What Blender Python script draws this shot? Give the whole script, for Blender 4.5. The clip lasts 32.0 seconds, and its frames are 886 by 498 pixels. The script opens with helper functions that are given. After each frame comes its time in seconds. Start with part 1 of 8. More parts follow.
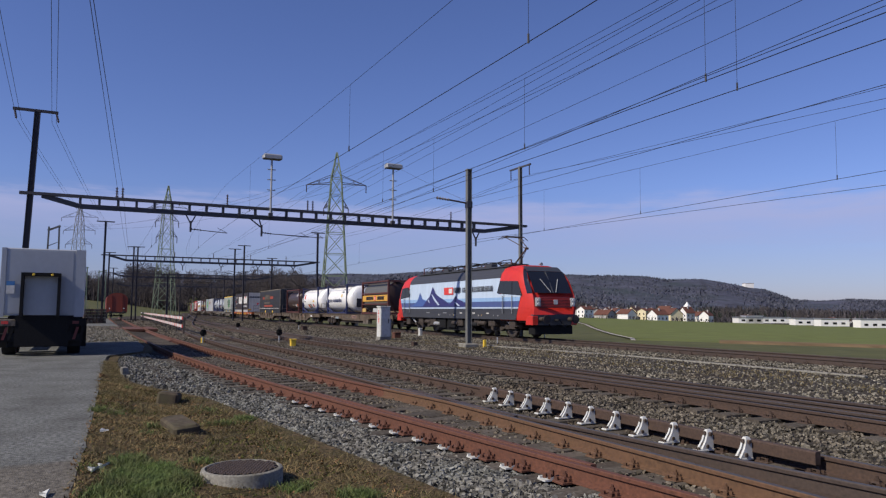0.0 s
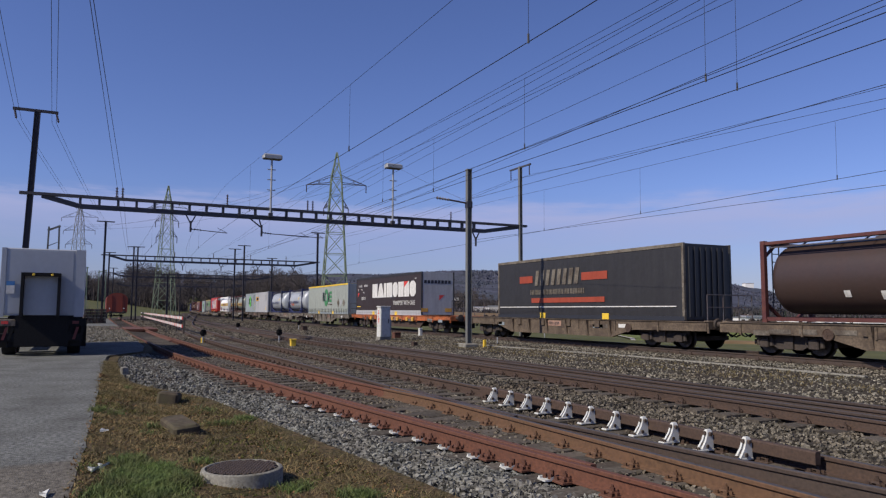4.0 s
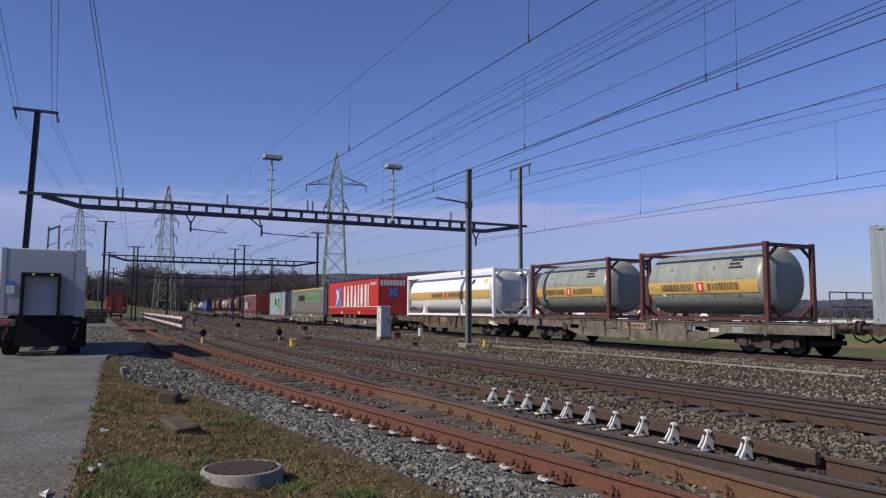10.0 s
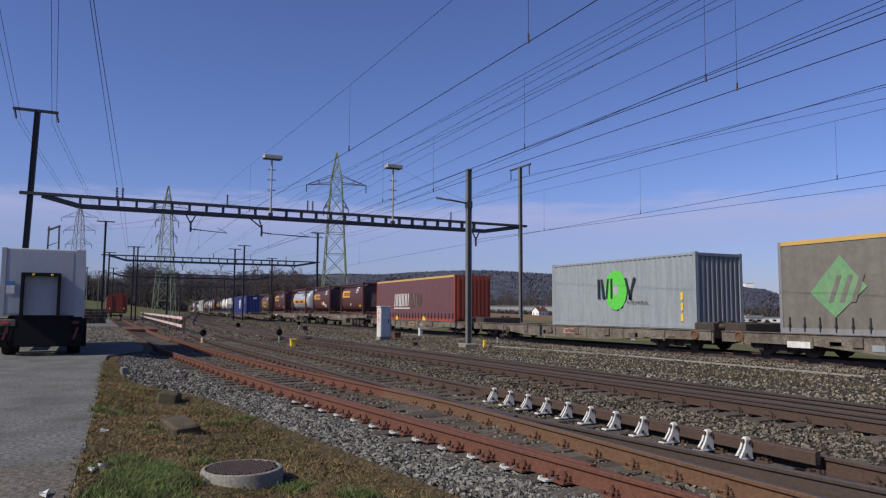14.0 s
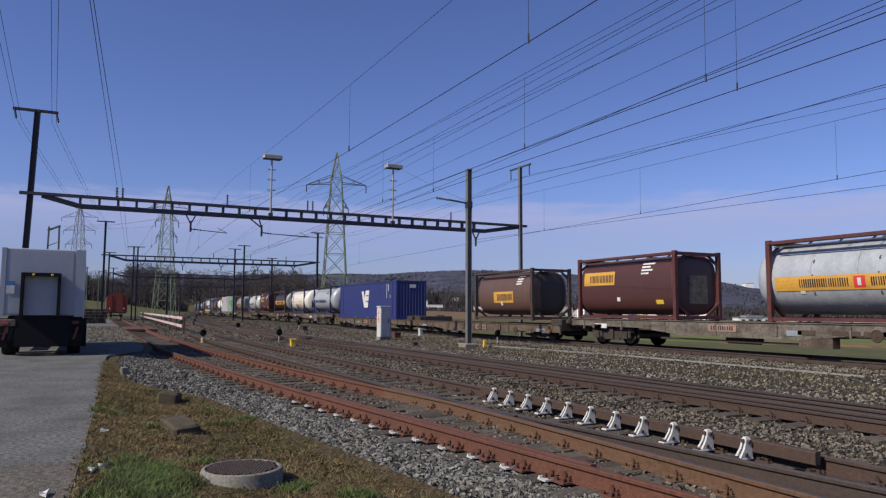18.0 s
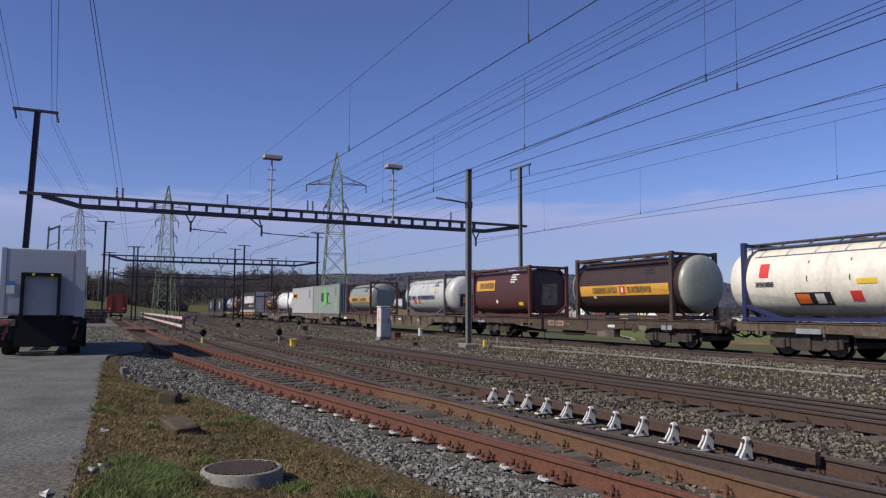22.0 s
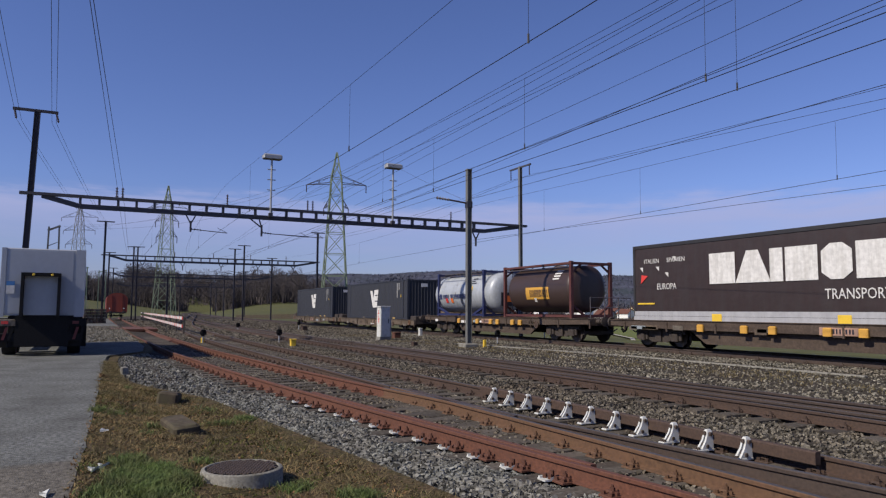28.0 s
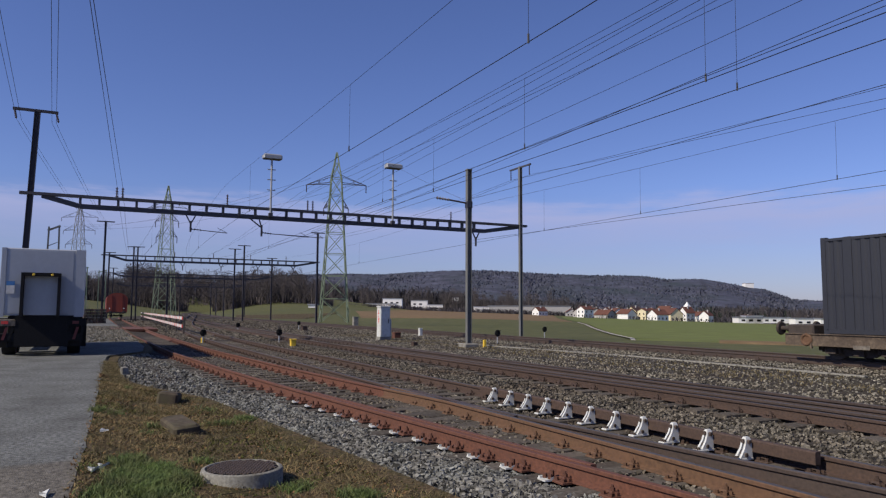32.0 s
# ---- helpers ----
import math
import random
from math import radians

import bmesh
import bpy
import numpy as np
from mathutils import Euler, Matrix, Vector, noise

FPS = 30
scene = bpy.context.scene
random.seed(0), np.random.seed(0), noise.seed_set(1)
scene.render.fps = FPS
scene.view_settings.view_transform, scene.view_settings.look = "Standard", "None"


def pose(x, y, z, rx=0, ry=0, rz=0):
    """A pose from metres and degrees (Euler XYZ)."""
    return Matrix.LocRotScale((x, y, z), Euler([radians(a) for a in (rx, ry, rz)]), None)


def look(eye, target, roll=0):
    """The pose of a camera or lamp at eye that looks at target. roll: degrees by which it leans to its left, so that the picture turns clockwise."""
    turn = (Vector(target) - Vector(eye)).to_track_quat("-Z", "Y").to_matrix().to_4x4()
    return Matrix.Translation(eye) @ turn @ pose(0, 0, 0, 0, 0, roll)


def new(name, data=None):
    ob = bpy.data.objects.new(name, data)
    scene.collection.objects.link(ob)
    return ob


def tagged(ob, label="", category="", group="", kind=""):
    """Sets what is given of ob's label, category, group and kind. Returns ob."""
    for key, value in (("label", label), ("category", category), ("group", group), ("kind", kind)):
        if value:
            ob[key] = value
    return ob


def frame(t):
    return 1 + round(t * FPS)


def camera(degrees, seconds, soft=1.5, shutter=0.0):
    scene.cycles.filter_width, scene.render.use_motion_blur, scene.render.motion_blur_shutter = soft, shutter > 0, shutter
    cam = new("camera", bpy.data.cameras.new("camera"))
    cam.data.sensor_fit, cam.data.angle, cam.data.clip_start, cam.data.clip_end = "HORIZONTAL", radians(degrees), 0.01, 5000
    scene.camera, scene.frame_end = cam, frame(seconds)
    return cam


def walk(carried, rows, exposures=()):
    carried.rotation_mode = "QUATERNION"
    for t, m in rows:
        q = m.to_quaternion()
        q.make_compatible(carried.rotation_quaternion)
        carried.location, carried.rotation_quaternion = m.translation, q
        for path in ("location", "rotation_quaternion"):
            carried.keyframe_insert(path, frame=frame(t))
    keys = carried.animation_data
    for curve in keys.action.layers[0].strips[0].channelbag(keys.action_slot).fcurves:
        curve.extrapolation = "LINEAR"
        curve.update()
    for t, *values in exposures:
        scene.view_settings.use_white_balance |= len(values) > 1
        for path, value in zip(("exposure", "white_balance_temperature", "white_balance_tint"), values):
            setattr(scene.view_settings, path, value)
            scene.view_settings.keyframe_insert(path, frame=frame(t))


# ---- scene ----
# Camera: fixed on a tripod beside the yard. X runs along the tracks, Y away from the camera, z = 0 at rail top.
EYE = (0.0, 0.0, 1.44)
AZ, PITCH = radians(26.2), radians(5.02)
cam = camera(64.55, 32.0, soft=1.25)
AIM = (-math.cos(AZ) * math.cos(PITCH) * 50, math.sin(AZ) * math.cos(PITCH) * 50, EYE[2] + math.sin(PITCH) * 50)
walk(cam, [(0.0, look(EYE, AIM, 0.245)), (32.0, look(EYE, AIM, 0.245))])
scene.view_settings.exposure = 0.0

# ---------------------------------------------------------------- world and sun
SUN_TRAVEL = Vector((-0.115, 1.0, -0.84)).normalized()
SUN_ELEV = math.asin(-SUN_TRAVEL.z)
SUN_ROT = math.atan2(-SUN_TRAVEL.x, -SUN_TRAVEL.y)


def build_world():
    w = bpy.data.worlds.new("sky")
    scene.world = w
    w.use_nodes = True
    n, l = w.node_tree.nodes, w.node_tree.links
    n.clear()
    out, bg = n.new("ShaderNodeOutputWorld"), n.new("ShaderNodeBackground")
    sky = n.new("ShaderNodeTexSky")
    sky.sky_type, sky.sun_disc = "NISHITA", False
    sky.sun_elevation, sky.sun_rotation = SUN_ELEV, SUN_ROT
    sky.altitude, sky.air_density, sky.dust_density, sky.ozone_density = 450, 1.0, 0.4, 2.6
    co, sep = n.new("ShaderNodeTexCoord"), n.new("ShaderNodeSeparateXYZ")
    l.new(co.outputs["Generated"], sep.inputs[0])
    mapp = n.new("ShaderNodeMapping")
    mapp.inputs["Scale"].default_value = (2.2, 2.2, 16.0)
    l.new(co.outputs["Generated"], mapp.inputs[0])
    noi = n.new("ShaderNodeTexNoise")
    noi.inputs["Scale"].default_value, noi.inputs["Detail"].default_value = 2.6, 6.0
    noi.inputs["Roughness"].default_value = 0.6
    l.new(mapp.outputs[0], noi.inputs["Vector"])
    # thin stratus bank low over the hills
    add = n.new("ShaderNodeMath")
    add.operation = "MULTIPLY_ADD"
    add.inputs[1].default_value, add.inputs[2].default_value = 0.07, -0.035
    l.new(noi.outputs["Fac"], add.inputs[0])
    hgt = n.new("ShaderNodeMath")
    hgt.operation = "ADD"
    l.new(sep.outputs["Z"], hgt.inputs[0])
    l.new(add.outputs[0], hgt.inputs[1])
    ramp = n.new("ShaderNodeValToRGB")
    e = ramp.color_ramp.elements
    e[0].position, e[0].color = 0.0, (0.14, 0.14, 0.14, 1)
    e[1].position, e[1].color = 0.165, (0, 0, 0, 1)
    for pos, val in ((0.07, 0.20), (0.108, 0.50), (0.132, 0.74), (0.145, 0.42), (0.153, 0.06)):
        el = ramp.color_ramp.elements.new(pos)
        el.color = (val, val, val, 1)
    l.new(hgt.outputs[0], ramp.inputs[0])
    tint = n.new("ShaderNodeMix")
    tint.data_type, tint.blend_type = "RGBA", "MULTIPLY"
    tint.inputs["Factor"].default_value = 1.0
    tint.inputs[7].default_value = (0.845, 0.862, 1.275, 1)
    l.new(sky.outputs[0], tint.inputs[6])
    mix = n.new("ShaderNodeMix")
    mix.data_type = "RGBA"
    mix.inputs[7].default_value = (4.9, 5.2, 8.2, 1)
    l.new(ramp.outputs[0], mix.inputs[0])
    l.new(tint.outputs[2], mix.inputs[6])
    # the air darkens a little towards the horizon
    low = n.new("ShaderNodeMapRange")
    low.inputs[1].default_value, low.inputs[2].default_value, low.inputs[3].default_value, low.inputs[4].default_value = 0.0, 0.17, 0.74, 1.0
    l.new(sep.outputs["Z"], low.inputs[0])
    dim = n.new("ShaderNodeMix")
    dim.data_type, dim.blend_type = "RGBA", "MULTIPLY"
    dim.inputs["Factor"].default_value = 1.0
    l.new(mix.outputs[2], dim.inputs[6])
    l.new(low.outputs[0], dim.inputs[7])
    l.new(dim.outputs[2], bg.inputs[0])
    bg.inputs[1].default_value = 0.089
    l.new(bg.outputs[0], out.inputs[0])


build_world()
sun = new("sun", bpy.data.lights.new("sun", "SUN"))
sun.data.energy, sun.data.angle, sun.data.color = 4.6, radians(0.53), (1.0, 0.91, 0.785)
sun.matrix_world = Matrix.Translation((0, 0, 60)) @ SUN_TRAVEL.to_track_quat("-Z", "Y").to_matrix().to_4x4()


# ---------------------------------------------------------------- materials
def surface(name, base, rough=0.7, metal=0.0, grain=40.0, amount=0.25, stain=None, stain_scale=1.2, stain_amount=0.5, bump=0.0, bump_scale=None,
            spec=0.5, island=0.0, streak=False, objrand=0.0):
    """Procedural surface: base colour with fine grain, larger stains, optional relief."""
    m = bpy.data.materials.new(name)
    m.use_nodes = True
    n, l = m.node_tree.nodes, m.node_tree.links
    b = n["Principled BSDF"]
    b.inputs["Roughness"].default_value, b.inputs["Metallic"].default_value = rough, metal
    b.inputs["Specular IOR Level"].default_value = spec if rough < 0.85 else spec * 0.3
    co = n.new("ShaderNodeTexCoord")
    fine = n.new("ShaderNodeTexNoise")
    fine.inputs["Scale"].default_value, fine.inputs["Detail"].default_value = grain, 5
    l.new(co.outputs["Object"], fine.inputs["Vector"])
    ramp = n.new("ShaderNodeValToRGB")
    lo, hi = 1 - amount, 1 + amount
    ramp.color_ramp.elements[0].position, ramp.color_ramp.elements[0].color = 0.3, (base[0] * lo, base[1] * lo, base[2] * lo, 1)
    ramp.color_ramp.elements[1].position, ramp.color_ramp.elements[1].color = 0.7, (min(base[0] * hi, 1), min(base[1] * hi, 1), min(base[2] * hi, 1), 1)
    l.new(fine.outputs["Fac"], ramp.inputs[0])
    col = ramp.outputs[0]
    if stain:
        big = n.new("ShaderNodeTexNoise")
        big.inputs["Scale"].default_value, big.inputs["Detail"].default_value = stain_scale, 7
        big.inputs["Roughness"].default_value = 0.65
        if streak:
            mp = n.new("ShaderNodeMapping")
            mp.inputs["Scale"].default_value = (3.0, 3.0, 0.35)
            l.new(co.outputs["Object"], mp.inputs[0])
            l.new(mp.outputs[0], big.inputs["Vector"])
        else:
            l.new(co.outputs["Object"], big.inputs["Vector"])
        sr = n.new("ShaderNodeMapRange")
        sr.inputs[1].default_value, sr.inputs[2].default_value = 0.42, 0.72
        sr.inputs[3].default_value, sr.inputs[4].default_value = 0.0, stain_amount
        l.new(big.outputs["Fac"], sr.inputs[0])
        mx = n.new("ShaderNodeMix")
        mx.data_type = "RGBA"
        mx.inputs[7].default_value = (*stain, 1)
        l.new(sr.outputs[0], mx.inputs[0])
        l.new(col, mx.inputs[6])
        col = mx.outputs[2]
    if island or objrand:
        if island:
            g = n.new("ShaderNodeNewGeometry")
            src = g.outputs["Random Per Island"]
        else:
            g = n.new("ShaderNodeObjectInfo")
            src = g.outputs["Random"]
        a = island or objrand
        mr = n.new("ShaderNodeMapRange")
        mr.inputs[3].default_value, mr.inputs[4].default_value = 1 - a, 1 + a
        l.new(src, mr.inputs[0])
        hs = n.new("ShaderNodeHueSaturation")
        l.new(mr.outputs[0], hs.inputs["Value"])
        l.new(col, hs.inputs["Color"])
        col = hs.outputs[0]
    l.new(col, b.inputs["Base Color"])
    if bump:
        bt = n.new("ShaderNodeTexNoise")
        bt.inputs["Scale"].default_value, bt.inputs["Detail"].default_value = bump_scale or grain, 4
        l.new(co.outputs["Object"], bt.inputs["Vector"])
        bp = n.new("ShaderNodeBump")
        bp.inputs["Strength"].default_value, bp.inputs["Distance"].default_value = 0.8, bump
        l.new(bt.outputs["Fac"], bp.inputs["Height"])
        l.new(bp.outputs[0], b.inputs["Normal"])
    return m


MATS = {}


def M(name):
    return MATS[name]


def defmat(name, *a, **k):
    MATS[name] = surface(name, *a, **k)


RUST = (0.16, 0.06, 0.03)
DIRT = (0.07, 0.055, 0.045)


def asphalt_material():
    """Old asphalt: stone grain, dark wear, a browner older stretch, and fine cracks."""
    m = surface("asphalt", (0.146, 0.149, 0.139), 0.92, grain=20, amount=0.5, stain=(0.070, 0.068, 0.060), stain_scale=0.9, stain_amount=0.75, bump=0.016, bump_scale=70)
    n, l = m.node_tree.nodes, m.node_tree.links
    b = n["Principled BSDF"]
    src = b.inputs["Base Color"].links[0].from_socket
    co = n.new("ShaderNodeTexCoord")
    wob = n.new("ShaderNodeTexNoise")
    wob.inputs["Scale"].default_value, wob.inputs["Detail"].default_value = 1.7, 5
    l.new(co.outputs["Object"], wob.inputs["Vector"])
    # older stretch
    sep = n.new("ShaderNodeSeparateXYZ")
    l.new(co.outputs["Object"], sep.inputs[0])
    ad = n.new("ShaderNodeMath")
    ad.operation = "MULTIPLY_ADD"
    ad.inputs[1].default_value = 0.8
    l.new(wob.outputs["Fac"], ad.inputs[0])
    l.new(sep.outputs["X"], ad.inputs[2])
    mr = n.new("ShaderNodeMapRange")
    mr.inputs[1].default_value, mr.inputs[2].default_value = -7.35, -7.15
    mr.inputs[4].default_value = 0.75
    l.new(ad.outputs[0], mr.inputs[0])
    old = n.new("ShaderNodeMix")
    old.data_type, old.blend_type = "RGBA", "MULTIPLY"
    old.inputs[7].default_value = (0.98, 0.84, 0.72, 1)
    l.new(mr.outputs[0], old.inputs[0])
    l.new(src, old.inputs[6])
    # cracks
    vadd = n.new("ShaderNodeMix")
    vadd.data_type, vadd.blend_type = "RGBA", "ADD"
    vadd.inputs[0].default_value = 0.5
    l.new(co.outputs["Object"], vadd.inputs[6])
    l.new(wob.outputs["Color"], vadd.inputs[7])
    vor = n.new("ShaderNodeTexVoronoi")
    vor.feature = "DISTANCE_TO_EDGE"
    vor.inputs["Scale"].default_value = 0.62
    l.new(vadd.outputs[2], vor.inputs["Vector"])
    cr = n.new("ShaderNodeMapRange")
    cr.inputs[1].default_value, cr.inputs[2].default_value, cr.inputs[3].default_value, cr.inputs[4].default_value = 0.0, 0.010, 0.28, 0.0
    l.new(vor.outputs["Distance"], cr.inputs[0])
    mx = n.new("ShaderNodeMix")
    mx.data_type = "RGBA"
    mx.inputs[7].default_value = (0.035, 0.032, 0.03, 1)
    l.new(cr.outputs[0], mx.inputs[0])
    l.new(old.outputs[2], mx.inputs[6])
    l.new(mx.outputs[2], b.inputs["Base Color"])
    return m


MATS["asphalt"] = asphalt_material()
defmat("soil", (0.090, 0.063, 0.034), 0.95, grain=24, amount=0.8, stain=(0.040, 0.042, 0.012), stain_scale=2.2, stain_amount=1.0, bump=0.03, bump_scale=14)
defmat("gravel_bed", (0.056, 0.048, 0.038), 0.95, grain=24, amount=0.8, stain=(0.030, 0.021, 0.016), stain_scale=0.35, stain_amount=0.8, bump=0.05, bump_scale=17)
defmat("stones_pale", (0.178, 0.164, 0.130), 0.9, grain=30, amount=0.3, stain=(0.10, 0.076, 0.052), stain_scale=0.5, stain_amount=0.7, island=0.85)
defmat("stones", (0.130, 0.116, 0.091), 0.9, grain=30, amount=0.3, stain=(0.070, 0.047, 0.032), stain_scale=0.5, stain_amount=0.75, island=0.85)
defmat("stones_fresh", (0.148, 0.147, 0.131), 0.85, grain=30, amount=0.3, stain=(0.10, 0.083, 0.066), stain_scale=1.2, stain_amount=0.6, island=0.85)
defmat("field_green", (0.092, 0.092, 0.036), 0.95, grain=0.6, amount=0.3, stain=(0.070, 0.080, 0.030), stain_scale=0.03, stain_amount=0.6)
defmat("field_bright", (0.125, 0.145, 0.040), 0.95, grain=0.5, amount=0.2, stain=(0.12, 0.13, 0.045), stain_scale=0.02, stain_amount=0.6)
defmat("field_brown", (0.175, 0.118, 0.060), 0.95, grain=0.7, amount=0.25, stain=(0.11, 0.08, 0.045), stain_scale=0.03, stain_amount=0.6)
defmat("path_gravel", (0.36, 0.33, 0.28), 0.95, grain=2, amount=0.2)
defmat("rust_red", (0.112, 0.042, 0.023), 0.8, grain=30, amount=0.35, stain=(0.075, 0.032, 0.020), stain_scale=1.3, stain_amount=0.6, bump=0.002)
defmat("rust_orange", (0.105, 0.056, 0.028), 0.8, grain=25, amount=0.3, stain=(0.13, 0.065, 0.035), stain_scale=2.5, stain_amount=0.7)
defmat("rust_brown", (0.062, 0.037, 0.025), 0.75, grain=30, amount=0.35, stain=(0.045, 0.028, 0.020), stain_scale=1.5, stain_amount=0.7)
defmat("rail_dark", (0.050, 0.035, 0.027), 0.6, grain=30, amount=0.3, stain=(0.08, 0.05, 0.036), stain_scale=1.5, stain_amount=0.6)
defmat("rail_top", (0.085, 0.078, 0.076), 0.6, 0.4, grain=20, amount=0.2, stain=(0.10, 0.07, 0.055), stain_scale=3.0, stain_amount=0.6)
defmat("sleeper_wood", (0.088, 0.076, 0.062), 0.9, grain=18, amount=0.35, stain=(0.09, 0.07, 0.055), stain_scale=1.5, stain_amount=0.8, bump=0.01, objrand=0.3)
defmat("white_paint", (0.58, 0.59, 0.56), 0.55, grain=40, amount=0.06, stain=(0.33, 0.30, 0.25), stain_scale=7, stain_amount=0.55)
defmat("galv", (0.36, 0.37, 0.38), 0.55, 0.35, grain=30, amount=0.12, stain=(0.25, 0.24, 0.23), stain_scale=1.5, stain_amount=0.5)
defmat("mast_grey", (0.165, 0.165, 0.152), 0.6, 0.2, grain=30, amount=0.15, stain=(0.12, 0.12, 0.115), stain_scale=1.0, stain_amount=0.6)
defmat("mast_dark", (0.035, 0.033, 0.045), 0.6, 0.1, grain=30, amount=0.2, stain=(0.06, 0.05, 0.045), stain_scale=1.2, stain_amount=0.5)
defmat("girder", (0.055, 0.054, 0.066), 0.6, 0.2, grain=25, amount=0.2, stain=(0.10, 0.09, 0.085), stain_scale=1.2, stain_amount=0.4)
defmat("pylon_green", (0.16, 0.21, 0.13), 0.7, 0.1, grain=10, amount=0.15, stain=(0.22, 0.23, 0.19), stain_scale=0.6, stain_amount=0.5)
defmat("wire", (0.03, 0.03, 0.035), 0.6, 0.3, grain=10, amount=0.1)
defmat("insulator", (0.05, 0.03, 0.028), 0.35, grain=30, amount=0.2)
defmat("concrete", (0.235, 0.225, 0.195), 0.9, grain=40, amount=0.3, stain=(0.12, 0.11, 0.085), stain_scale=4, stain_amount=0.8, bump=0.004)
defmat("cast_iron", (0.075, 0.055, 0.045), 0.7, 0.3, grain=40, amount=0.3, stain=(0.12, 0.08, 0.055), stain_scale=5, stain_amount=0.5)
defmat("black", (0.010, 0.010, 0.011), 0.8, grain=20, amount=0.2, spec=0.2)
defmat("rubber", (0.02, 0.02, 0.021), 0.85, grain=30, amount=0.3)
defmat("steel_wheel", (0.09, 0.075, 0.065), 0.6, 0.5, grain=20, amount=0.25)
defmat("yellow", (0.75, 0.50, 0.04), 0.55, grain=20, amount=0.08, stain=(0.35, 0.24, 0.05), stain_scale=5, stain_amount=0.4)
defmat("red_sign", (0.62, 0.05, 0.04), 0.5, grain=20, amount=0.1)
defmat("orange_plate", (0.75, 0.17, 0.03), 0.5, grain=20, amount=0.05)
defmat("glass_dark", (0.012, 0.013, 0.016), 0.08, grain=20, amount=0.05, spec=0.8)


# ---------------------------------------------------------------- mesh helpers
class G:
    """Vertices and faces gathered for one mesh."""

    def __init__(self):
        self.v, self.f, self.smooth = [], [], False

    def add(self, verts, faces):
        o = len(self.v)
        self.v += [tuple(p) for p in verts]
        self.f += [tuple(i + o for i in q) for q in faces]
        return self

    def box(self, x0, x1, y0, y1, z0, z1):
        return self.add([(x0, y0, z0), (x1, y0, z0), (x1, y1, z0), (x0, y1, z0), (x0, y0, z1), (x1, y0, z1), (x1, y1, z1), (x0, y1, z1)],
                        [(0, 3, 2, 1), (4, 5, 6, 7), (0, 1, 5, 4), (1, 2, 6, 5), (2, 3, 7, 6), (3, 0, 4, 7)])

    def cbox(self, x0, x1, y0, y1, z0, z1, c):
        """A box with chamfered upper edges and upright corners."""
        prof = [(x0 + c, y0), (x1 - c, y0), (x1, y0 + c), (x1, y1 - c), (x1 - c, y1), (x0 + c, y1), (x0, y1 - c), (x0, y0 + c)]
        mx, my = (x0 + x1) / 2, (y0 + y1) / 2
        rings = [[(x, y, z0) for x, y in prof], [(x, y, z1 - c) for x, y in prof],
                 [(x - math.copysign(c, x - mx), y - math.copysign(c, y - my), z1) for x, y in prof]]
        return self.loft(rings, True, True)

    def beam(self, p, q, w, h=None, up=(0, 0, 1)):
        """A square bar from p to q."""
        p, q = Vector(p), Vector(q)
        d = (q - p).normalized()
        s = d.cross(Vector(up))
        if s.length < 1e-4:
            s = d.cross(Vector((1, 0, 0)))
        s.normalize()
        u = s.cross(d)
        s, u = s * w / 2, u * (h or w) / 2
        return self.loft([[p - s - u, p + s - u, p + s + u, p - s + u], [q - s - u, q + s - u, q + s + u, q - s + u]], True, True)

    def cyl(self, p, q, r, n=8, r2=None, caps=True):
        p, q = Vector(p), Vector(q)
        d = (q - p).normalized()
        s = d.orthogonal().normalized()
        u = d.cross(s)
        r2 = r if r2 is None else r2
        ring = [(math.cos(2 * math.pi * i / n), math.sin(2 * math.pi * i / n)) for i in range(n)]
        return self.loft([[p + (s * c + u * t) * r for c, t in ring], [q + (s * c + u * t) * r2 for c, t in ring]], caps, caps)

    def loft(self, rings, cap0=True, cap1=True, closed=True):
        o, n = len(self.v), len(rings[0])
        for r in rings:
            self.v += [tuple(p) for p in r]
        for k in range(len(rings) - 1):
            for i in range(n if closed else n - 1):
                j = (i + 1) % n
                self.f.append((o + k * n + i, o + k * n + j, o + (k + 1) * n + j, o + (k + 1) * n + i))
        if cap0:
            self.f.append(tuple(o + i for i in reversed(range(n))))
        if cap1:
            e = o + (len(rings) - 1) * n
            self.f.append(tuple(e + i for i in range(n)))
        return self

    def prism_x(self, prof, x0, x1):
        """Profile of (y, z) points drawn out along x."""
        return self.loft([[(x0, y, z) for y, z in prof], [(x1, y, z) for y, z in prof]])

    def prism_y(self, prof, y0, y1):
        """Profile of (x, z) points drawn out along y."""
        return self.loft([[(x, y0, z) for x, z in prof], [(x, y1, z) for x, z in prof]])

    def lathe_x(self, prof, n=20, y=0.0, z=0.0):
        """(x, r) points turned about an axis along x."""
        rings = [[(x, y + r * math.cos(2 * math.pi * i / n), z + r * math.sin(2 * math.pi * i / n)) for i in range(n)] for x, r in prof]
        return self.loft(rings)

    def lathe_y(self, prof, n=16, x=0.0, z=0.0):
        rings = [[(x + r * math.cos(2 * math.pi * i / n), y, z + r * math.sin(2 * math.pi * i / n)) for i in range(n)] for y, r in prof]
        return self.loft(rings)

    def lathe_z(self, prof, n=16, x=0.0, y=0.0):
        rings = [[(x + r * math.cos(2 * math.pi * i / n), y + r * math.sin(2 * math.pi * i / n), z) for i in range(n)] for z, r in prof]
        return self.loft(rings)

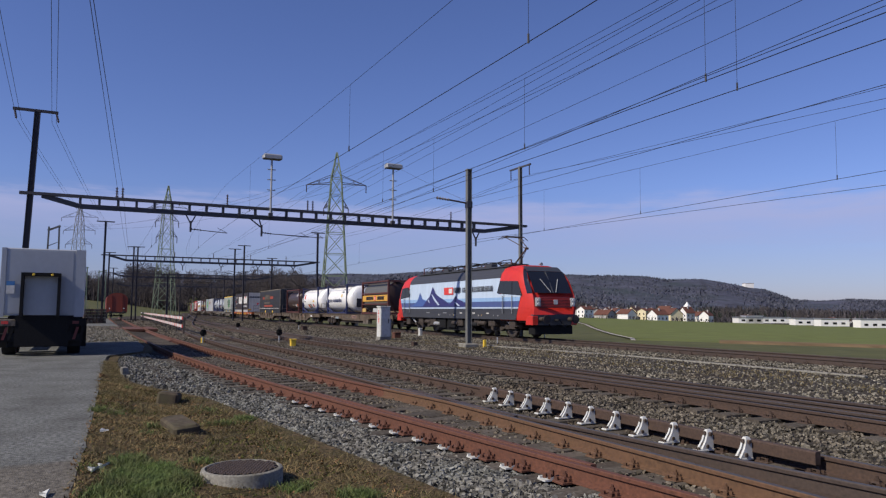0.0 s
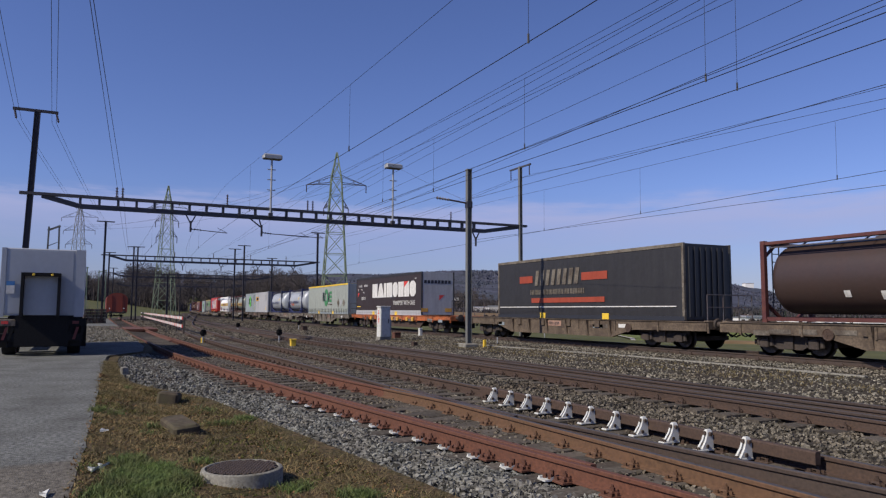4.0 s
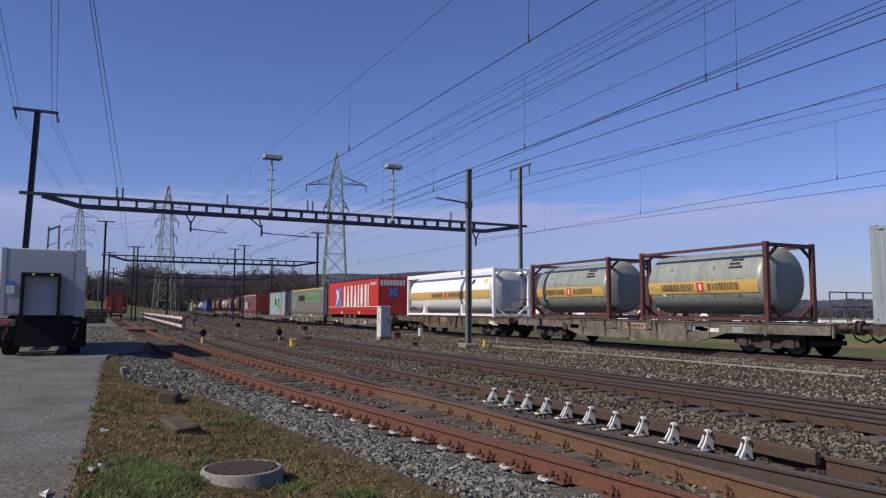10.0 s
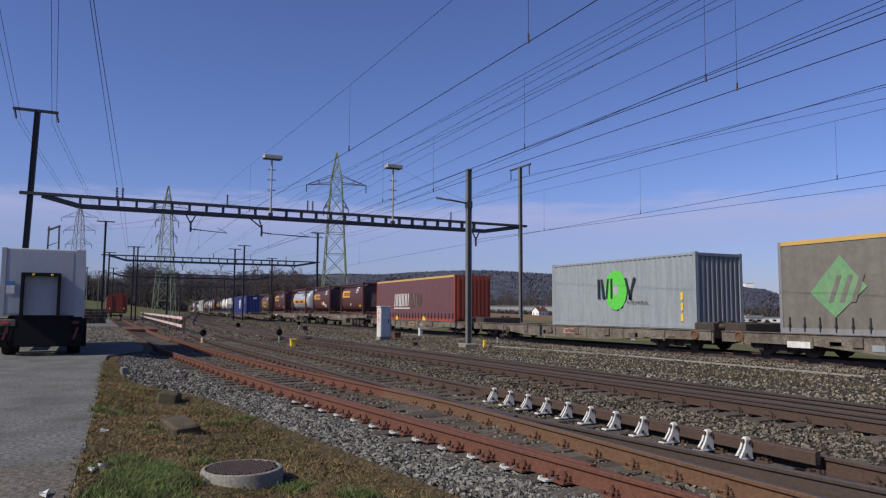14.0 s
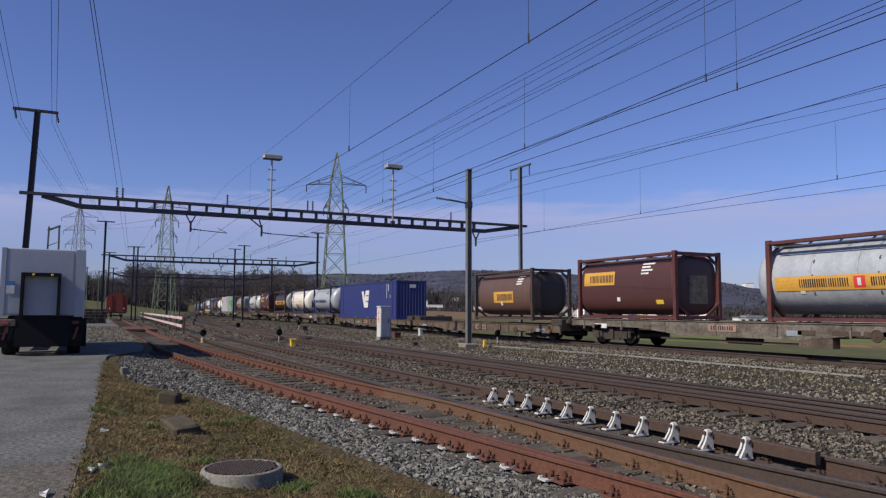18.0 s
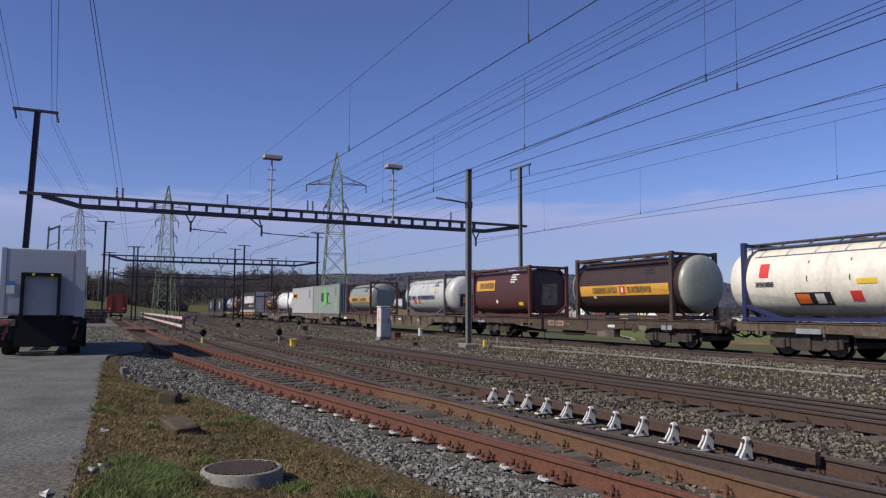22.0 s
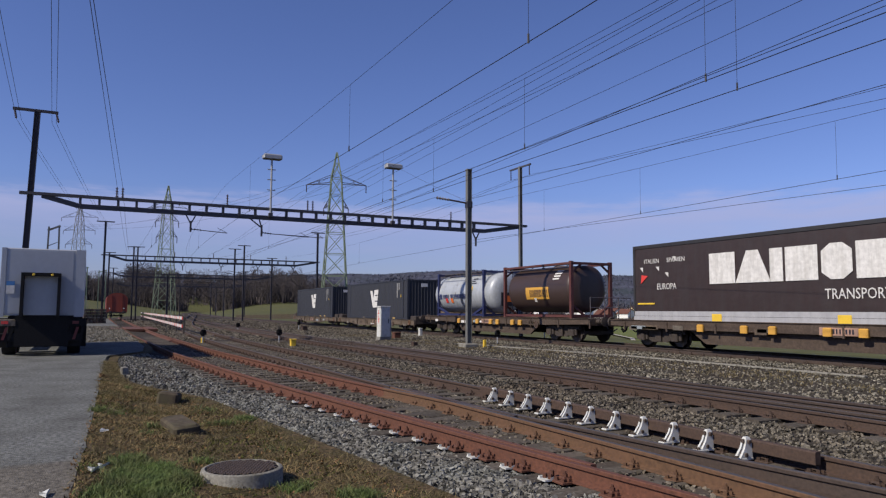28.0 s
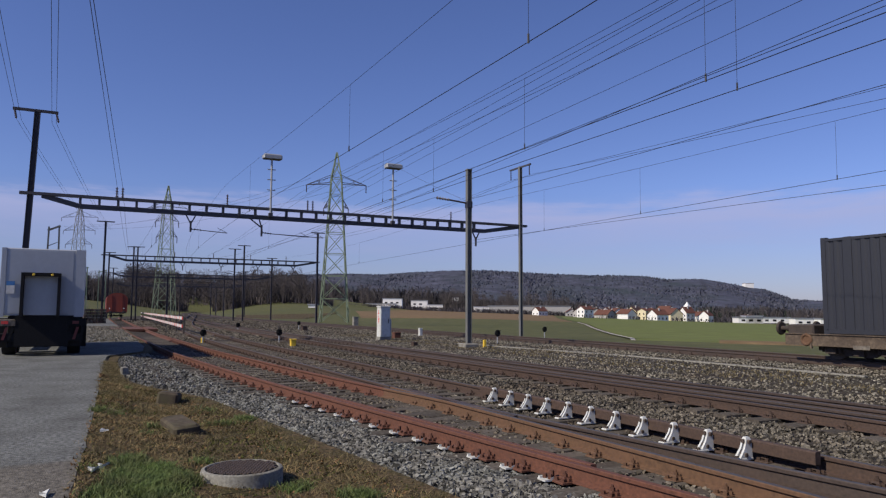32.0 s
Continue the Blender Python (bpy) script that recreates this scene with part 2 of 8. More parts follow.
    def mesh(self, name, mat):
        me = bpy.data.meshes.new(name)
        me.from_pydata(self.v, [], self.f)
        if mat:
            me.materials.append(mat)
        if self.smooth:
            me.polygons.foreach_set("use_smooth", [True] * len(me.polygons))
            me.set_sharp_from_angle(angle=radians(38))
        me.update()
        bm = bmesh.new()
        bm.from_mesh(me)
        bmesh.ops.recalc_face_normals(bm, faces=bm.faces)
        bm.to_mesh(me)
        bm.free()
        return me


def part(name, g, mat, parent=None, label="", at=None):
    me = g if isinstance(g, bpy.types.Mesh) else g.mesh(name, M(mat) if isinstance(mat, str) else mat)
    ob = new(name, me)
    if parent:
        ob.parent = parent
    if label:
        ob["label"] = label
    if at is not None:
        ob.matrix_basis = at
    return ob


def thing(name, label, category, group="", kind="", at=None):
    ob = tagged(new(name), label, category, group, kind)
    ob.empty_display_size = 0.3
    if at is not None:
        ob.matrix_basis = at
    return ob


def bulk(name, verts, faces, mat, label, category="", smooth=False):
    """A big joined mesh of kind stuff from numpy arrays (all faces with the same corner count)."""
    me = bpy.data.meshes.new(name)
    nv, nf, k = len(verts), len(faces), faces.shape[1]
    me.vertices.add(nv)
    me.vertices.foreach_set("co", np.asarray(verts, np.float32).ravel())
    me.loops.add(nf * k)
    me.loops.foreach_set("vertex_index", np.asarray(faces, np.int32).ravel())
    me.polygons.add(nf)
    me.polygons.foreach_set("loop_start", np.arange(0, nf * k, k, dtype=np.int32))
    me.polygons.foreach_set("loop_total", np.full(nf, k, np.int32))
    me.polygons.foreach_set("use_smooth", np.full(nf, smooth, dtype=bool))
    me.update(calc_edges=True)
    me.materials.append(M(mat))
    return tagged(new(name, me), label, category or name.replace("_", " "), kind="stuff")


RNG = np.random.default_rng(7)
ROCK_V = np.array([(-1, -1, -.7), (1, -.8, -.8), (.9, 1, -.7), (-.8, .9, -.8), (-.7, -.8, .6), (.8, -.6, .8), (.6, .8, .6), (-.9, .6, .75)])
ROCK_F = np.array([(4, 5, 6, 7), (0, 1, 5, 4), (1, 2, 6, 5), (2, 3, 7, 6), (3, 0, 4, 7)])


def rocks(name, pts, size, mat, label, flat=0.75):
    """Broken stones, one eight-cornered lump at each point."""
    n = len(pts)
    s = size * RNG.uniform(0.55, 1.35, (n, 1, 1)) * 0.5
    v = ROCK_V[None] * s * RNG.uniform(0.55, 1.25, (n, 1, 3)) * (1 + RNG.uniform(-0.42, 0.42, (n, 8, 3)))
    a, b = RNG.uniform(0, 2 * np.pi, n), RNG.uniform(-1.2, 1.2, n)
    ca, sa, cb, sb = np.cos(a)[:, None], np.sin(a)[:, None], np.cos(b)[:, None], np.sin(b)[:, None]
    x, y, z = v[..., 0], v[..., 1], v[..., 2] * flat
    y, z = y * cb - z * sb, y * sb + z * cb
    x, y = x * ca - y * sa, x * sa + y * ca
    v = np.stack([x, y, z], -1) + np.asarray(pts)[:, None, :]
    f = ROCK_F[None] + (np.arange(n) * 8)[:, None, None]
    return bulk(name, v.reshape(-1, 3), f.reshape(-1, 4), mat, label, "stones")


def blades(name, pts, h, mat, label, lean=0.5, w=0.006, cat="grass"):
    n = len(pts)
    a = RNG.uniform(0, 2 * np.pi, n)
    hh = h * RNG.uniform(0.4, 1.3, n)
    l = hh * lean * RNG.uniform(0.2, 1.6, n)
    b = RNG.uniform(0, 2 * np.pi, n)
    P = np.asarray(pts)
    s = np.stack([np.cos(a) * w, np.sin(a) * w, np.zeros(n)], -1)
    d = np.stack([np.cos(b) * l, np.sin(b) * l, hh], -1)
    m = P + d * np.array([0.4, 0.4, 0.6])
    v = np.stack([P - s, P + s, m + s * 0.8, m - s * 0.8, P + d], 1).reshape(-1, 3)
    k = (np.arange(n) * 5)[:, None]
    f = np.concatenate([k + np.array([[0, 1, 2]]), k + np.array([[0, 2, 3]]), k + np.array([[3, 2, 4]])])
    return bulk(name, v, f, mat, label, cat)


# ---------------------------------------------------------------- plan of the tracks
CURVE_X, CURVE_R, TRAIN_Y = -31.0, 2580.0, 21.02


def sweep(x):
    """Sideways shift of the curved lines towards the hills."""
    return max(0.0, CURVE_X - x) ** 2 / (2 * CURVE_R)


def bend(x, x0, r, slope):
    """A curve of radius r from x0, then straight on once it has turned by slope."""
    u = max(0.0, x0 - x)
    k = min(u, slope * r)
    return k * k / (2 * r) + slope * (u - k)


def y_main(x):
    return 5.90 + 0.010 * min(0.0, max(x, -31.0) + 8.0) + bend(x, -31, 420, 0.125)


def y_second(x):
    return 10.20 + 0.012 * min(0.0, max(x, -31.0) + 8.0) + bend(x, -36, 900, 0.10)


def y_siding(x):
    pts = ((-200, 3.2), (-114, 2.7), (-70, 2.52), (-45, 2.6), (-26, 3.1), (-18, 3.62), (-13.5, 4.02), (-8.4, 4.58), (-6, 4.85), (8, 6.46))
    return float(np.interp(x, [p[0] for p in pts], [p[1] for p in pts]))


def y_train(x):
    return TRAIN_Y + sweep(x)


def terrain(x, y):
    yt = y_train(x) + 5.0
    d = max(0.0, y - yt)
    k = min(1.0, d / 60.0)
    k = k * k * (3 - 2 * k)
    r = math.hypot(x, y)
    fade = min(1.0, 700 / max(r, 1))
    z = -0.32 + (-0.0278 * d + 0.0129 * max(0.0, -x - 40) * k) * fade
    # the land climbs towards the woods
    if x < -100:
        w = min(1.0, max(0.0, (0.34 - y / -x) / 0.12))
        u = min(1.0, max(0.0, (r - 235) / 190))
        t = min(1.0, max(0.0, (abs(y - y_train(x)) - 7) / 55))
        z += (7.4 - max(0.0, z)) * u * u * (3 - 2 * u) * w * t
    # wooded rise at the end of the straight
    if x < -550:
        u = min(1.0, (-x - 550) / 60)
        z += 11.0 * u * u * (3 - 2 * u) * min(1.0, max(0.0, (0.34 - y / -x) / 0.06))
    return z


# ---------------------------------------------------------------- ground
def graded(lo, hi, fine_lo, fine_hi, step, growth=1.25):
    xs = list(np.arange(fine_lo, fine_hi + 1e-6, step))
    s, x = step, fine_hi
    while x < hi:
        s *= growth
        x += s
        xs.append(min(x, hi))
    s, x = step, fine_lo
    while x > lo:
        s *= growth
        x -= s
        xs.insert(0, max(x, lo))
    return xs


def build_ground():
    xs, ys = graded(-2600, 1500, -90, 10, 2.5), graded(-900, 2600, -10, 60, 2.5)
    g = G()
    nx = len(xs)
    g.v = [(x, y, terrain(x, y)) for y in ys for x in xs]
    g.f = [(j * nx + i, j * nx + i + 1, (j + 1) * nx + i + 1, (j + 1) * nx + i) for j in range(len(ys) - 1) for i in range(nx - 1)]
    tagged(part("ground", g, "field_green"), "dull green winter meadow reaching to the hills", "ground", kind="structure")


build_ground()


def strip(name, mat, near, far, xs, lift, label, zf=None, n=4, cat="ground"):
    """A sheet between two lines y = near(x) and y = far(x), draped on the ground."""
    g = G()
    for x in xs:
        for k in range(n + 1):
            y = near(x) + (far(x) - near(x)) * k / n
            g.v.append((x, y, (zf(x, y) if zf else terrain(x, y) + lift)))
    m = n + 1
    g.f = [(i * m + k, i * m + k + 1, (i + 1) * m + k + 1, (i + 1) * m + k) for i in range(len(xs) - 1) for k in range(n)]
    g.smooth = True
    return tagged(part(name, g, mat), label, cat, kind="structure")


def asphalt_edge(x):
    return 0.035 * noise.noise((x * 2.1, 4, 0)) + 0.02 * noise.noise((x * 7.3, 9, 0)) + float(np.interp(x, [-140, -60, -30, -26.5, -24.3, -22, -10, -7, 0, 10], [1.6, 1.75, 1.75, 1.5, 0.36, 0.28, 0.0, -0.1, -0.35, -0.6]))


def ballast_near(x):
    """Near foot of the ballast shoulder."""
    w = asphalt_edge(x) + 0.06 if x < -19 else -9.0
    return max(w, float(np.interp(x, [-60, -24, -22, -18, -16.6, -15.5, -13.4, -10.2, -7.9, -6.2, 0, 10], [0.9, 0.45, 0.33, 0.38, 0.5, 0.85, 1.60, 2.0, 2.3, 2.5, 3.2, 4.6])))


def shoulder(x, y):
    """Height of the ballast: foot at the near edge, flat between the sleepers."""
    d = y - ballast_near(x)
    heap = min(1.0, max(0.0, d / 0.35)) * min(1.0, max(0.0, (y_siding(x) - 1.12 - y) / 0.3))
    z = -0.27 + 0.055 * heap + 0.045 * min(1.0, max(0.0, d / 0.9)) * (1 - 0.5 * heap) - 0.12 * max(0, 0.25 - d) + 0.17 * min(1.0, max(0.0, (-x - 15) / 4)) * min(1.0, max(0.0, 1 - d / 1.1)) * max(0.0, min(1.0, (x + 140) / 60)) + 0.012 * math.sin(x * 1.7) * math.sin(y * 2.3)
    return z


YARD_XS = [-420, -360, -300, -250, -210, -180, -150, -130, -110, -95, -80, -70, -60, -52, -45] + list(np.arange(-40, 16, 1.0)) + [20, 30, 50, 90]
strip("gravel_bed", "gravel_bed", lambda x: max(ballast_near(x), (y_train(x) - 4.5) * min(1.0, max(0.0, (-x - 150) / 100))), lambda x: y_train(x) + 3.4, YARD_XS, 0, "grey-brown track ballast with stains of rust", shoulder, 30, "ballast")


strip("asphalt_yard", "asphalt", lambda x: -26.0, asphalt_edge, [-140, -110, -90, -70, -60, -50, -40, -34, -30] + list(np.arange(-28, 13, 0.4)), 0, "worn grey asphalt of a loading yard with cracks", lambda x, y: 0.0, 6, "asphalt")


def verge(x, y):
    a, b = asphalt_edge(x), ballast_near(x)
    t = min(1, max(0, (y - a) / max(0.05, b - a)))
    return -0.004 - 0.135 * min(1.0, 1.5 * t) * min(1.0, max(0.35, (x + 22) / 6)) + 0.045 * noise.noise((x * 1.3, y * 1.3, 0)) * math.sin(math.pi * t)


strip("verge", "soil", lambda x: asphalt_edge(x) - 0.02, lambda x: ballast_near(x) + 0.25, list(np.arange(-60, -28, 2.0)) + list(np.arange(-28, 10.1, 0.4)), 0, "bare brown verge with moss and dry grass", verge, 10, "verge")

# fields beyond the line, laid out by bearing from the yard
def bearing(px, dist):
    k = (px - 784) / 1241.0
    return dist * (-math.cos(AZ) + math.sin(AZ) * k), dist * (math.sin(AZ) + math.cos(AZ) * k)


def field(name, mat, lo, hi, ds, lift, label, n=14):
    g = G()
    for d in ds:
        for k in range(n + 1):
            x, y = bearing(lo(d) + (hi(d) - lo(d)) * k / n, d)
            g.v.append((x, y, terrain(x, y) + (-0.06 if d == ds[0] else lift)))
    m = n + 1
    g.f = [(i * m + k, i * m + k + 1, (i + 1) * m + k + 1, (i + 1) * m + k) for i in range(len(ds) - 1) for k in range(n)]
    g.smooth = True
    return tagged(part(name, g, mat), label, "field", kind="structure")


def path_px(d):
    return float(np.interp(d, [48, 62, 90, 140, 190, 260, 700], [1118, 1085, 1052, 1028, 1006, 990, 980]))


FAR = [165, 170, 185, 210, 240, 280, 330, 400, 480, 560, 640]
field("ploughed_field", "field_brown", lambda d: float(np.interp(d, [165, 640], [640, 600])), lambda d: path_px(d) - 4, FAR, 0.10, "brown ploughed field beyond the railway")
NEARD = [48, 49.5, 55, 65, 80, 100, 125, 155, 190, 240, 300, 380, 470]
field("bright_meadow", "field_bright", lambda d: path_px(d) + 8, lambda d: 2100, NEARD, 0.10, "light green meadow in the sun", 24)
field("field_path", "path_gravel", lambda d: path_px(d) - 2, lambda d: path_px(d) + max(0.6, 1241 * 1.6 / d * 0.16), NEARD[:8], 0.12, "pale gravel path between two fields", 2)
field("dark_field", "soil", lambda d: 420, lambda d: float(np.interp(d, [150, 240], [540, 600])), [150, 154, 170, 195, 240], 0.1, "dark bare earth beside the railway", 8)
field("ploughed_strip", "field_brown", lambda d: 1270, lambda d: 2100, [46, 46.6, 49, 52], 0.13, "thin strip of bare brown soil", 8)


# ---------------------------------------------------------------- tracks
RAIL = [(-0.075, -0.172), (0.075, -0.172), (0.075, -0.160), (0.014, -0.140), (0.010, -0.050), (0.036, -0.036), (0.036, -0.006), (0.030, 0.0),
        (-0.030, 0.0), (-0.036, -0.006), (-0.036, -0.036), (-0.010, -0.050), (-0.014, -0.140), (-0.075, -0.160)]


def rail_mesh(xs, yf, prof=RAIL, dz=0.0):
    g = G()
    g.loft([[(x, yf(x) + p, q + dz) for p, q in prof] for x in xs])
    return g


def rail_xs(x0, x1):
    out = [x for x in (-420, -360, -310, -270, -230, -200, -170, -145, -120, -100, -85, -70, -60, -50) if x0 < x < -45]
    lo = max(x0, -45)
    return ([x0] if x0 < -45 else []) + out + list(np.linspace(lo, x1, max(2, int((x1 - lo) / 1.5))))


def sleeper_meshes():
    out = []
    for k in range(3):
        g = G()
        w, l = 0.13, 1.27
        r = random.Random(k)
        pr = [(-w, -0.33), (w, -0.33), (w, -0.185), (w - 0.02, -0.172), (-w + 0.02, -0.172), (-w, -0.185)]
        g.loft([[(a + r.uniform(-.006, .006), y, z + r.uniform(-.004, .004)) for a, z in pr] for y in (-l, -0.5, 0.4, l)])
        out.append(g.mesh("sleeper", M("sleeper_wood")))
    return out


def chair_mesh(mat):
    """Base plate with clips and screws that hold a rail foot."""
    g = G()
    g.cbox(-0.085, 0.085, -0.18, 0.18, -0.178, -0.156, 0.006)
    for s in (-1, 1):
        g.box(-0.075, 0.075, min(s * 0.080, s * 0.098), max(s * 0.080, s * 0.098), -0.158, -0.128)
        g.loft([[(-0.045, s * 0.045, -0.150), (0.045, s * 0.045, -0.150), (0.045, s * 0.128, -0.135), (-0.045, s * 0.128, -0.135)],
                [(-0.038, s * 0.050, -0.128), (0.038, s * 0.050, -0.128), (0.038, s * 0.122, -0.116), (-0.038, s * 0.122, -0.116)]])
        g.cyl((0, s * 0.088, -0.13), (0, s * 0.088, -0.096), 0.026, 6)
        g.cyl((0, s * 0.088, -0.096), (0, s * 0.088, -0.072), 0.013, 6)
        for dx in (-0.052, 0.052):
            g.cyl((dx, s * 0.150, -0.16), (dx, s * 0.150, -0.128), 0.022, 6)
    return g.mesh("rail_chair", M(mat))


SLEEPERS = None


def build_track(name, label, yf, x0, x1, rails, sleepers, chairs, length=1.0, skip=None):
    """rails: (offset, material). sleepers and chairs: stretches of x."""
    global SLEEPERS
    if SLEEPERS is None:
        SLEEPERS = sleeper_meshes()
    tr = thing(name, label, "railway track", kind="structure")
    for off, mat, shine in rails:
        part("rail", rail_mesh(rail_xs(x0, x1), lambda x: yf(x) + off), mat, tr)
        if shine:
            part("rail_head", rail_mesh(rail_xs(x0, x1), lambda x: yf(x) + off, [(-0.026, 0.0), (0.026, 0.0), (0.022, 0.003), (-0.022, 0.003)]), "rail_top", tr, "worn bright running surface")
    x, k = sleepers[0], 0
    while x < sleepers[1]:
        ang = math.degrees(math.atan2(yf(x + 1) - yf(x - 1), 2))
        ob = part("sleeper", SLEEPERS[k % 3], None, tr, at=pose(x, yf(x), 0, 0, 0, ang) @ Matrix.Diagonal((1, length, 1, 1)))
        x += 0.6
        k += 1
    me = {m: chair_mesh(m) for m in {r[1] for r in rails}}
    for off, mat, shine in rails:
        x = chairs[0]
        while x < chairs[1]:
            part("rail_chair", me[mat], None, tr, at=pose(x, yf(x) + off, 0))
            x += 0.6
    return tr


GA = 0.7525
siding = build_track("siding_track", "siding with rust-red rails on weathered timber sleepers", y_siding, -140, 9, [(-GA, "rust_red", False)], (-45, 6), (-38, -4.5))
main_track = build_track("main_track", "track with brown rails on weathered timber sleepers", y_main, -230, 40, [(GA, "rust_brown", True)], (-70, 14), (-45, 4))
second = build_track("second_track", "track with dark rails on weathered timber sleepers", y_second, -250, 60, [(-GA, "rust_brown", True), (GA, "rail_dark", True)], (-70, 20), (-40, 6))
through_track = build_track("through_track", "through track with polished rails on timber sleepers", y_train, -420, 120, [(-GA, "rail_dark", True), (GA, "rail_dark", True)], (-80, 14), (-60, 2))


def extra_rail(parent, mat, yf, x0, x1, dz=0.0, shine=False, label="", chairs=None):
    part("rail", rail_mesh(rail_xs(x0, x1), yf, RAIL, dz), mat, parent, label)
    if shine:
        part("rail_head", rail_mesh(rail_xs(x0, x1), yf, [(-0.026, dz), (0.026, dz), (0.022, 0.003 + dz), (-0.022, 0.003 + dz)]), "rail_top", parent, "worn bright running surface")
    if chairs:
        me = chair_mesh(mat)
        x = chairs[0]
        while x < chairs[1]:
            part("rail_chair", me, None, parent, at=pose(x, yf(x), 0))
            x += 0.6


# the crossing where the siding leaves the main track
FROG = -11.2
extra_rail(siding, "rust_red", lambda x: y_siding(x) + GA, -140, -12.4, chairs=(-38, -12.4))
extra_rail(siding, "rust_orange", lambda x: y_siding(x) + GA, -12.4, -9.2, shine=True)
extra_rail(siding, "rail_dark", lambda x: y_siding(x) + GA, -9.2, 6, shine=True)
extra_rail(main_track, "rust_brown", lambda x: y_main(x) - GA, -230, -12.6, shine=True, chairs=(-45, -12.6))
extra_rail(main_track, "rust_orange", lambda x: y_main(x) - GA, -12.55, 30, shine=True, chairs=(-12.4, 2))
extra_rail(main_track, "rail_dark", lambda x: y_main(x) - GA + 0.12 + 0.012 * max(0, x + 9), -12.0, -8.4, label="wing rail of the crossing")
extra_rail(siding, "rust_red", lambda x: y_siding(x) - GA + 0.115, -12.3, -5.45, 0.0, label="check rail on the inner side")
# switch rails inside the second track
extra_rail(second, "rail_dark", lambda x: y_second(x) + 0.40 - 0.012 * (x + 20), -30, 30, shine=True)
extra_rail(second, "rail_dark", lambda x: y_second(x) - 0.42 + 0.006 * (x + 20), -26, 30, shine=True)

# raised check rail on white cast supports
check = part("check_rail", rail_mesh(list(np.linspace(-11.5, -4.75, 8)), lambda x: y_main(x) + GA - 0.14, [(-0.045, -0.075), (0.03, -0.075), (0.035, 0.045), (0.03, 0.055), (-0.03, 0.055), (-0.045, 0.04)]), "rust_brown", main_track, "raised brown check rail")


def support_mesh():
    """Toe plate, two leaning cheeks with a slot between them, and a rounded head."""
    g = G()
    g.cbox(-0.07, 0.07, -0.33, 0.03, -0.172, -0.148, 0.008)
    for a, b in ((-0.062, -0.022), (0.022, 0.062)):
        m = (a + b) / 2
        g.loft([[(a, -0.23, -0.148), (b, -0.23, -0.148), (b, 0.02, -0.148), (a, 0.02, -0.148)],
                [(a * 0.85, -0.13, -0.04), (b * 0.85, -0.13, -0.04), (b * 0.85, 0.02, -0.04), (a * 0.85, 0.02, -0.04)],
                [(m * 0.75 - 0.018, -0.095, 0.03), (m * 0.75 + 0.018, -0.095, 0.03), (m * 0.75 + 0.018, 0.01, 0.03), (m * 0.75 - 0.018, 0.01, 0.03)]])
    g.loft([[(-0.05, -0.10, 0.02), (0.05, -0.10, 0.02), (0.05, 0.012, 0.02), (-0.05, 0.012, 0.02)],
            [(-0.046, -0.092, 0.06), (0.046, -0.092, 0.06), (0.046, 0.008, 0.06), (-0.046, 0.008, 0.06)],
            [(-0.026, -0.075, 0.092), (0.026, -0.075, 0.092), (0.026, -0.005, 0.092), (-0.026, -0.005, 0.092)]])
    g.box(-0.03, 0.03, -0.07, 0.02, -0.148, 0.02)
    return g.mesh("check_rail_support", M("white_paint"))


def stud_mesh(spots, r, mat):
    g = G()
    for p, q in spots:
        g.cyl(p, q, r, 6)
    return g.mesh("bolt", M(mat))


sup, stud = support_mesh(), stud_mesh([((0, -0.125, 0.045), (0, -0.07, 0.045)), ((0.0, -0.16, -0.09), (0.0, -0.07, -0.09)), ((0.035, -0.28, -0.15), (0.035, -0.28, -0.118)), ((-0.03, -0.285, -0.15), (-0.03, -0.285, -0.122)), ((0.045, -0.05, 0.04), (0.085, -0.05, 0.04)), ((0.04, -0.12, -0.11), (0.085, -0.12, -0.11))], 0.027, "cast_iron")
for k in range(11):
    x = -10.91 + 0.537 * k
    o = part("check_rail_support", sup, None, main_track, "white painted cast support", pose(x, y_main(x) + GA - 0.20, 0) @ Matrix.Diagonal((0.70, 0.74, 0.90, 1)))
    part("bolt", stud, None, o, "dark bolt")

# white plates with rusty screws along the outer side of the near rail
g = G()
g.box(-0.065, 0.065, -0.24, -0.09, -0.176, -0.160)
g.box(-0.065, -0.04, -0.23, -0.13, -0.160, -0.142)
g.box(0.04, 0.065, -0.17, -0.12, -0.160, -0.142)
plate, screws = g.mesh("plate", M("white_paint")), stud_mesh([((-0.035, -0.175, -0.16), (-0.035, -0.175, -0.118)), ((0.04, -0.165, -0.16), (0.04, -0.165, -0.112)), ((0.0, -0.115, -0.15), (0.0, -0.115, -0.088))], 0.024, "rust_red")
for k in range(12):
    x = -12.35 + 0.6 * k
    o = part("plate", plate, None, siding, "white painted base plate", pose(x, y_siding(x) - GA, 0))
    part("bolt", screws, None, o, "rusty screws")


# ---------------------------------------------------------------- catenary: portals, masts, wires
def h_mast(g, x, y, z0, z1, w, d, t=0.03):
    """Broad-flange steel mast: two flanges along y and a web."""
    g.box(x - w / 2, x + w / 2, y - d / 2, y - d / 2 + t, z0, z1)
    g.box(x - w / 2, x + w / 2, y + d / 2 - t, y + d / 2, z0, z1)
    g.box(x - t / 2, x + t / 2, y - d / 2 + t, y + d / 2 - t, z0, z1)


def insulator(g, p, q, r=0.055, n=5):
    p, q = Vector(p), Vector(q)
    g.cyl(p, q, r * 0.4, 6)
    for k in range(n):
        c = p.lerp(q, (k + 0.5) / n)
        e = (q - p).normalized() * 0.018
        g.cyl(c - e, c + e, r, 8, r * 0.6)


